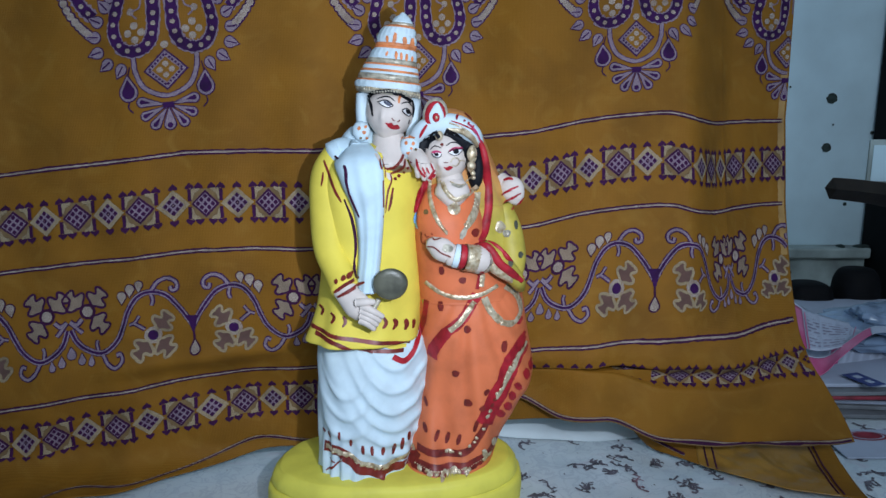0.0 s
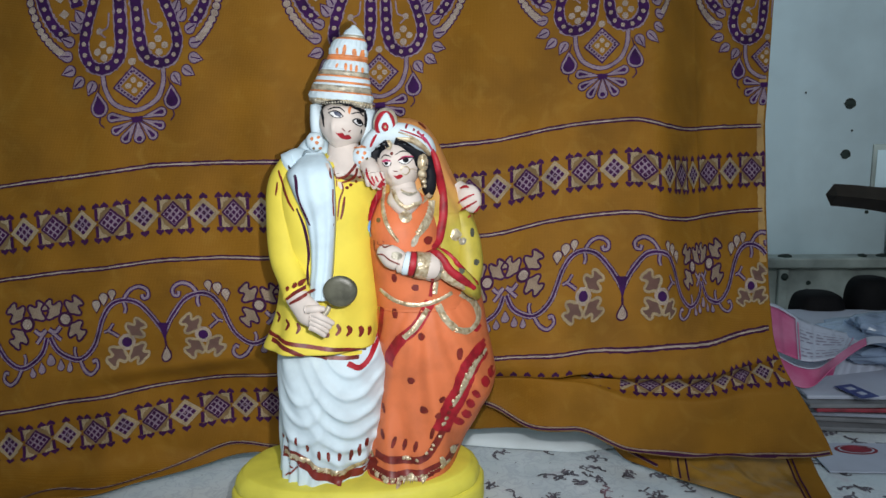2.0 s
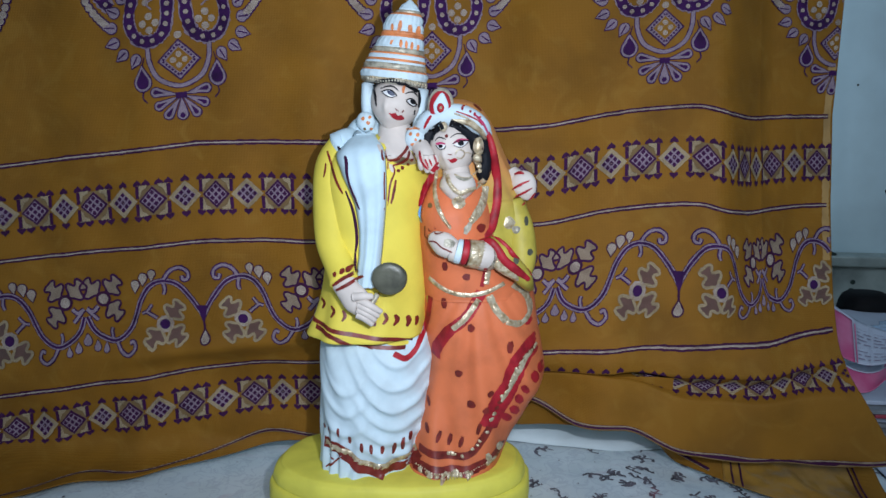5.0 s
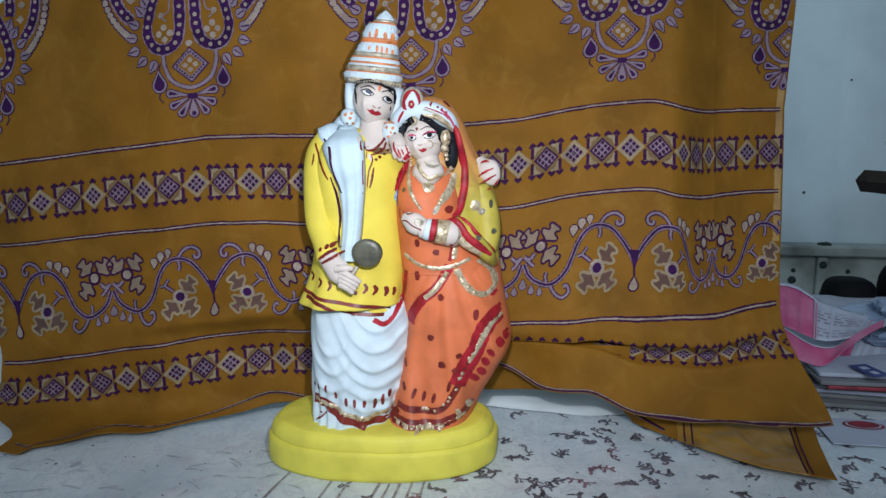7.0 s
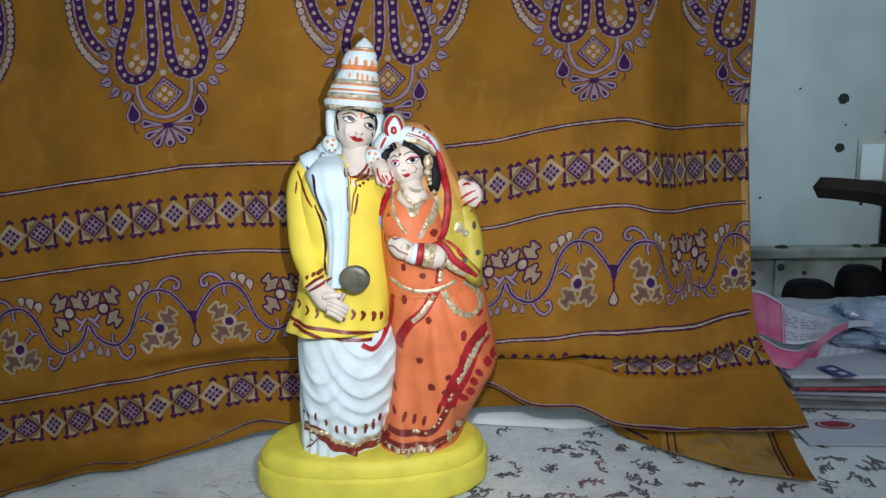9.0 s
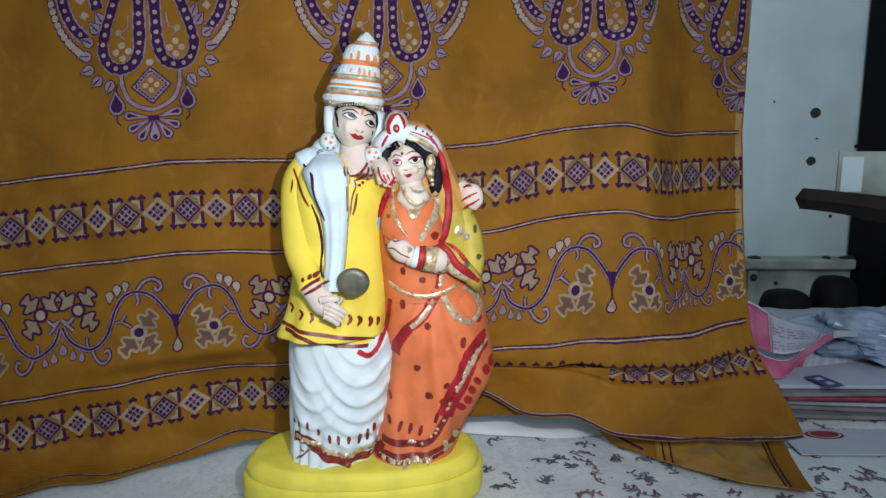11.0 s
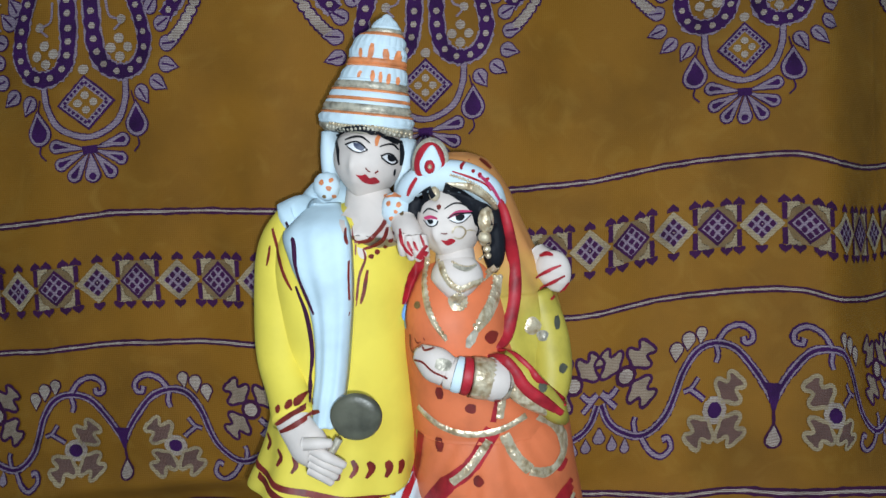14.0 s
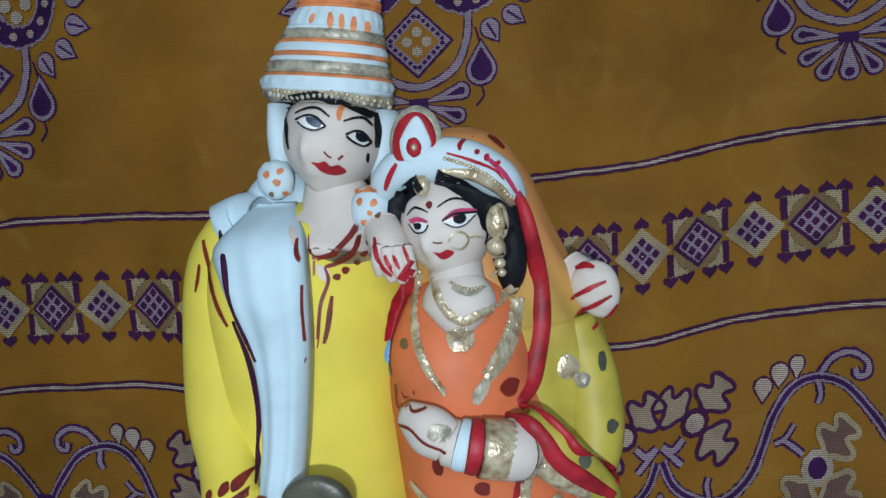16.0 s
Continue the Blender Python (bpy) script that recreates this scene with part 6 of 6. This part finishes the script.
brush("maroon", 1, [(-0.0847, 0.1330), (-0.0734, 0.1312), (-0.0537, 0.1281), (-0.0346, 0.1249), (-0.0211, 0.1210)], 0.00243, False)
brush("yellow", 0, [(-0.0824, 0.1317), (-0.0701, 0.1294), (-0.0495, 0.1252), (-0.0324, 0.1200), (-0.0236, 0.1191)], 0.00243, False)
brush("maroon", 1, [(-0.0807, 0.1296), (-0.0669, 0.1266), (-0.0500, 0.1196), (-0.0252, 0.1167)], 0.00243, False)
brush("maroon", 1, [(-0.0788, 0.1457), (-0.0758, 0.1438), (-0.0771, 0.1401)], 0.00206, True)
brush("maroon", 1, [(-0.0699, 0.1435), (-0.0674, 0.1410), (-0.0695, 0.1373)], 0.00202, True)
brush("maroon", 1, [(-0.0618, 0.1422), (-0.0603, 0.1389), (-0.0620, 0.1359)], 0.00200, True)
brush("maroon", 1, [(-0.0370, 0.1407), (-0.0354, 0.1372), (-0.0374, 0.1340)], 0.00238, True)
brush("maroon", 1, [(-0.0310, 0.1388), (-0.0295, 0.1355), (-0.0315, 0.1324)], 0.00239, True)
brush("maroon", 1, [(-0.0242, 0.1368), (-0.0231, 0.1335), (-0.0243, 0.1303)], 0.00282, True)
brush("maroon", 1, [(-0.0192, 0.1353), (-0.0188, 0.1328), (-0.0193, 0.1299)], 0.00203, True)
dot("maroon", 1, (-0.0427, 0.1345), 0.00159)
brush("red", 1, [(-0.0105, 0.1473), (-0.0125, 0.1332), (-0.0164, 0.1211), (-0.0194, 0.1142), (-0.0248, 0.1103), (-0.0317, 0.1140)], 0.00326, False)
brush("maroon", 1, [(-0.0772, 0.0532), (-0.0652, 0.0514), (-0.0520, 0.0411), (-0.0370, 0.0376), (-0.0237, 0.0379), (-0.0175, 0.0465)], 0.00723, False)
brush("gold", 2, [(-0.0762, 0.0534), (-0.0611, 0.0506), (-0.0505, 0.0437), (-0.0369, 0.0415), (-0.0236, 0.0452), (-0.0189, 0.0477)], 0.00339, False)
dot("maroon", 1, (-0.0773, 0.0631), 0.00129)
brush("maroon", 1, [(-0.0737, 0.0642), (-0.0727, 0.0603)], 0.00212, True)
brush("maroon", 1, [(-0.0663, 0.0656), (-0.0661, 0.0600)], 0.00210, True)
brush("maroon", 1, [(-0.0585, 0.0619), (-0.0591, 0.0560)], 0.00209, True)
brush("maroon", 1, [(-0.0514, 0.0573), (-0.0509, 0.0511)], 0.00209, True)
brush("maroon", 1, [(-0.0458, 0.0558), (-0.0452, 0.0498)], 0.00209, True)
brush("maroon", 1, [(-0.0382, 0.0555), (-0.0388, 0.0499)], 0.00250, True)
brush("maroon", 1, [(-0.0310, 0.0557), (-0.0328, 0.0476)], 0.00252, True)
brush("maroon", 1, [(-0.0260, 0.0579), (-0.0271, 0.0493)], 0.00252, True)
brush("maroon", 1, [(-0.0223, 0.0601), (-0.0223, 0.0555)], 0.00210, True)
brush("maroon", 1, [(-0.0171, 0.0489), (-0.0070, 0.0481), (0.0056, 0.0462), (0.0175, 0.0486), (0.0237, 0.0577), (0.0283, 0.0665)], 0.00459, False)
brush("gold", 2, [(-0.0117, 0.0376), (-0.0072, 0.0353)], 0.00335, True)
brush("gold", 2, [(-0.0002, 0.0372), (0.0014, 0.0342)], 0.00376, True)
brush("gold", 2, [(0.0067, 0.0383), (0.0085, 0.0341)], 0.00417, True)
brush("gold", 2, [(0.0141, 0.0383), (0.0161, 0.0340)], 0.00377, True)
brush("gold", 2, [(0.0267, 0.0474), (0.0291, 0.0398)], 0.00337, True)
brush("gold", 2, [(0.0333, 0.0517), (0.0353, 0.0444)], 0.00340, True)
brush("gold", 2, [(0.0013, 0.0477), (0.0075, 0.0473)], 0.00292, True)
brush("red", 1, [(0.0590, 0.1165), (0.0505, 0.1118), (0.0445, 0.1035), (0.0402, 0.0915), (0.0330, 0.0790), (0.0270, 0.0660)], 0.0125, False)
brush("gold", 2, [(0.0570, 0.1132), (0.0500, 0.1085), (0.0448, 0.1000), (0.0410, 0.0920), (0.0350, 0.0815)], 0.0042, True)
brush("red", 1, [(0.0591, 0.1004), (0.0615, 0.0929)], 0.00425, True)
brush("red", 1, [(0.0545, 0.0969), (0.0583, 0.0895)], 0.00459, True)
brush("red", 1, [(0.0483, 0.0897), (0.0522, 0.0834)], 0.00457, True)
brush("red", 1, [(0.0445, 0.0836), (0.0482, 0.0763)], 0.00457, True)
brush("red", 1, [(0.0414, 0.0764), (0.0459, 0.0690)], 0.00500, True)
brush("red", 1, [(0.0359, 0.0717), (0.0413, 0.0655)], 0.00500, True)
brush("red", 1, [(0.0216, 0.1528), (0.0130, 0.1375), (0.0017, 0.1273), (-0.0058, 0.1158), (-0.0071, 0.1091)], 0.00683, False)
brush("gold", 2, [(0.0201, 0.1480), (0.0123, 0.1367), (0.0043, 0.1293)], 0.00357, False)
brush("gold", 2, [(-0.0113, 0.1599), (-0.0006, 0.1536), (0.0115, 0.1509), (0.0239, 0.1523), (0.0352, 0.1569)], 0.00278, False)
brush("gold", 2, [(0.0262, 0.1502), (0.0301, 0.1419), (0.0371, 0.1335)], 0.00438, False)
brush("gold", 2, [(0.0253, 0.1653), (0.0243, 0.1575)], 0.00315, False)
brush("red", 1, [(0.0243, 0.1702), (0.0216, 0.1560)], 0.00233, False)
brush("gold", 1, [(0.0372, 0.1331), (0.0462, 0.1302), (0.0519, 0.1364), (0.0486, 0.1475), (0.0403, 0.1553)], 0.00365, False)
brush("maroon", 1, [(-0.0010, 0.1712), (-0.0007, 0.1659)], 0.00354, True)
dot("maroon", 1, (0.0124, 0.1622), 0.00236)
brush("maroon", 1, [(-0.0016, 0.1481), (-0.0013, 0.1415)], 0.00399, True)
dot("maroon", 1, (0.0155, 0.1300), 0.00239)
dot("red", 1, (0.0510, 0.1304), 0.00246)
brush("maroon", 1, [(0.0400, 0.1204), (0.0397, 0.1129)], 0.00403, True)
dot("maroon", 1, (0.0081, 0.1004), 0.00243)
dot("maroon", 1, (0.0162, 0.0806), 0.00286)
brush("maroon", 1, [(-0.0121, 0.0814), (-0.0104, 0.0764)], 0.00251, True)
dot("maroon", 1, (0.0283, 0.0878), 0.00203)
brush("maroon", 1, [(-0.0123, 0.0657), (-0.0110, 0.0600)], 0.00293, True)
brush("maroon", 1, [(-0.0029, 0.0619), (-0.0052, 0.0551)], 0.00292, True)
brush("maroon", 1, [(0.0040, 0.0602), (0.0020, 0.0525)], 0.00291, True)
brush("maroon", 1, [(0.0113, 0.0594), (0.0094, 0.0521)], 0.00291, True)
brush("maroon", 1, [(0.0225, 0.0689), (0.0204, 0.0609)], 0.00288, True)
dot("maroon", 1, (0.0257, 0.0777), 0.00204)
brush("maroon", 1, [(-0.0762, 0.0367), (-0.0705, 0.0413), (-0.0651, 0.0466)], 0.00128, True)
brush("maroon", 1, [(-0.0736, 0.0452), (-0.0697, 0.0439)], 0.00129, True)
brush("black", 1, [(-0.0455, 0.2752), (-0.0430, 0.2776), (-0.0355, 0.2788), (-0.0314, 0.2785), (-0.0271, 0.2767)], 0.00228, False)
brush("black", 1, [(-0.0468, 0.2767), (-0.0439, 0.2704), (-0.0428, 0.2639)], 0.00177, True)
brush("black", 1, [(-0.0267, 0.2772), (-0.0231, 0.2750), (-0.0195, 0.2727)], 0.00206, False)
brush("black", 1, [(-0.0192, 0.2738), (-0.0184, 0.2683), (-0.0190, 0.2632)], 0.0015, True)
brush("black", 0, [(-0.0114, 0.2447), (-0.0095, 0.2490), (-0.0027, 0.2535)], 0.00497, False)
brush("black", 0, [(0.0012, 0.2545), (0.0074, 0.2516), (0.0132, 0.2462), (0.0160, 0.2392)], 0.00460, False)
brush("black", 0, [(0.0181, 0.2446), (0.0204, 0.2348), (0.0208, 0.2254), (0.0205, 0.2180)], 0.0050, False)
beads("gold", [(-0.0015, 0.2241), (0.0010, 0.2187), (0.0045, 0.2145), (0.0082, 0.2123), (0.0132, 0.2141), (0.0173, 0.2149), (0.0225, 0.2191)], 0.00075)
beads("gold", [(0.0046, 0.2241), (0.0080, 0.2226), (0.0115, 0.2221), (0.0144, 0.2228), (0.0184, 0.2263)], 0.00066)
beads("gold", [(-0.0078, 0.2247), (-0.0080, 0.2155), (-0.0059, 0.2070), (-0.0026, 0.1998), (0.0023, 0.1926)], 0.00128)
beads("gold", [(0.0233, 0.2149), (0.0212, 0.2060), (0.0180, 0.1995), (0.0150, 0.1958)], 0.00138)
beads("gold", [(0.0210, 0.2152), (0.0194, 0.2072), (0.0162, 0.2009), (0.0134, 0.1967)], 0.00120)
beads("gold", [(0.0042, 0.2597), (0.0084, 0.2583), (0.0138, 0.2558), (0.0183, 0.2519), (0.0221, 0.2468)], 0.00073)
beads("gold", [(0.0037, 0.2067), (0.0050, 0.2097), (0.0078, 0.2112), (0.0098, 0.2084), (0.0102, 0.2057), (0.0080, 0.2041), (0.0051, 0.2049)], 0.00083)
beads("gold", [(-0.0103, 0.1593), (-0.0007, 0.1532), (0.0115, 0.1505), (0.0239, 0.1519), (0.0352, 0.1565)], 0.00087)
beads("gold", [(0.0255, 0.1494), (0.0293, 0.1419), (0.0364, 0.1340)], 0.00087)
beads("gold", [(-0.0753, 0.0527), (-0.0612, 0.0498), (-0.0506, 0.0429), (-0.0369, 0.0406), (-0.0238, 0.0440), (-0.0195, 0.0466)], 0.00085)
brush("maroon", 1, [(-0.0203, 0.0389), (-0.0105, 0.0388), (0.0006, 0.0373), (0.0126, 0.0378), (0.0225, 0.0398), (0.0302, 0.0428), (0.0369, 0.0489)], 0.00633, False)
beads("gold", [(-0.0183, 0.0388), (-0.0104, 0.0378), (0.0008, 0.0363), (0.0127, 0.0367), (0.0225, 0.0390), (0.0302, 0.0419), (0.0361, 0.0471)], 0.00093)
tube(fig, [(0.0212, 0.4500, 0.2520), (0.0250, 0.4520, 0.2440), (0.0272, 0.4535, 0.2340), (0.0288, 0.4600, 0.2212), (0.0292, 0.4587, 0.2089), (0.0280, 0.4554, 0.1989), (0.0259, 0.4514, 0.1902), (0.0232, 0.4442, 0.1861)], [0.0010, 0.0019, 0.0025, 0.0030, 0.00335, 0.00335, 0.00335, 0.00184], "red", 12, 6, 0.55)
tube(fig, [(0.0198, 0.4397, 0.1834), (0.0258, 0.4308, 0.1851), (0.0305, 0.4296, 0.1811), (0.0350, 0.4297, 0.1745), (0.0420, 0.4318, 0.1684), (0.0501, 0.4374, 0.1611)], [0.00149, 0.00271, 0.00271, 0.00271, 0.00271, 0.00149], "red", 10, 6, 0.55)
tube(fig, [(0.0229, 0.4438, 0.1859), (0.0306, 0.4350, 0.1858), (0.0367, 0.4325, 0.1814), (0.0413, 0.4325, 0.1760), (0.0504, 0.4525, 0.1617), (0.0511, 0.4401, 0.1638)], [0.00086, 0.00157, 0.00157, 0.00157, 0.00157, 0.00086], "red", 10, 6, 0.55)
tube(fig, [(-0.0690, 0.4441, 0.2414), (-0.0589, 0.4258, 0.2343), (-0.0576, 0.4242, 0.2248), (-0.0548, 0.4243, 0.2148), (-0.0505, 0.4235, 0.2042)], [0.00052, 0.00095, 0.00095, 0.00095, 0.00052], "wine", 10, 6, 0.55)
tube(fig, [(-0.0602, 0.4309, 0.2139), (-0.0557, 0.4301, 0.2014), (-0.0536, 0.4292, 0.1867), (-0.0548, 0.4289, 0.1726), (-0.0534, 0.4229, 0.1670)], [0.00054, 0.00097, 0.00097, 0.00097, 0.00054], "wine", 10, 6, 0.55)
beads("silver", [(-0.0481, 0.2803), (-0.0393, 0.2787), (-0.0322, 0.2788), (-0.0259, 0.2781), (-0.0204, 0.2764), (-0.0149, 0.2752)], 0.00102)
beads("gold", [(-0.0465, 0.2812), (-0.0381, 0.2798), (-0.0314, 0.2798), (-0.0253, 0.2791), (-0.0196, 0.2775), (-0.0147, 0.2763)], 0.00085)
brush("silver", 1, [(-0.0001, 0.1862), (0.0030, 0.1855), (0.0059, 0.1845)], 0.00480, True)

# earring hanging clear of her hair
ball(fig, (0.0176, 0.4425, 0.2408), (0.0028, 0.0022, 0.0050), "gold", 16, 12, knobbly)
for z, r in ((0.2338, 0.0028), (0.2290, 0.0017), (0.2262, 0.0013)):
    ball(fig, (0.0176 + 0.2 * (0.2338 - z), 0.4425, z), (r, r, r), "gold", 12, 8)
for pts, step, r in (([(-0.0183, 0.0378), (-0.0104, 0.0366), (0.0008, 0.0352), (0.0127, 0.0356), (0.0225, 0.0380), (0.0302, 0.0412), (0.0361, 0.0466)], 0.0034, 0.0017),
                     ([(-0.0120, 0.0484), (0.0010, 0.0470), (0.0130, 0.0476), (0.0210, 0.0540), (0.0268, 0.0640)], 0.0036, 0.0014),
                     ([(0.0570, 0.1140), (0.0495, 0.1090), (0.0440, 0.1010), (0.0402, 0.0920), (0.0335, 0.0800), (0.0280, 0.0695)], 0.0036, 0.0017),
                     ([(-0.0750, 0.0520), (-0.0612, 0.0496), (-0.0506, 0.0430), (-0.0369, 0.0408), (-0.0238, 0.0442)], 0.0036, 0.0013)):
    P = smooth_path([(*p, 0) for p in pts], 30)
    run = 0.0
    for i in range(1, len(P)):
        run += (P[i] - P[i - 1]).length
        if run > step:
            run = 0.0
            dot("maroon" if i % 3 == 0 else "gold", 3, (P[i].x + 0.0012 * noise.noise(P[i] * 900), P[i].y + 0.0012 * noise.noise(P[i] * 800)), r * (0.8 + 0.5 * abs(noise.noise(P[i] * 700))))
figure = tagged(fig.make("figurine"), "painted plaster figurine of a bridal couple on yellow oval base", "figurine")
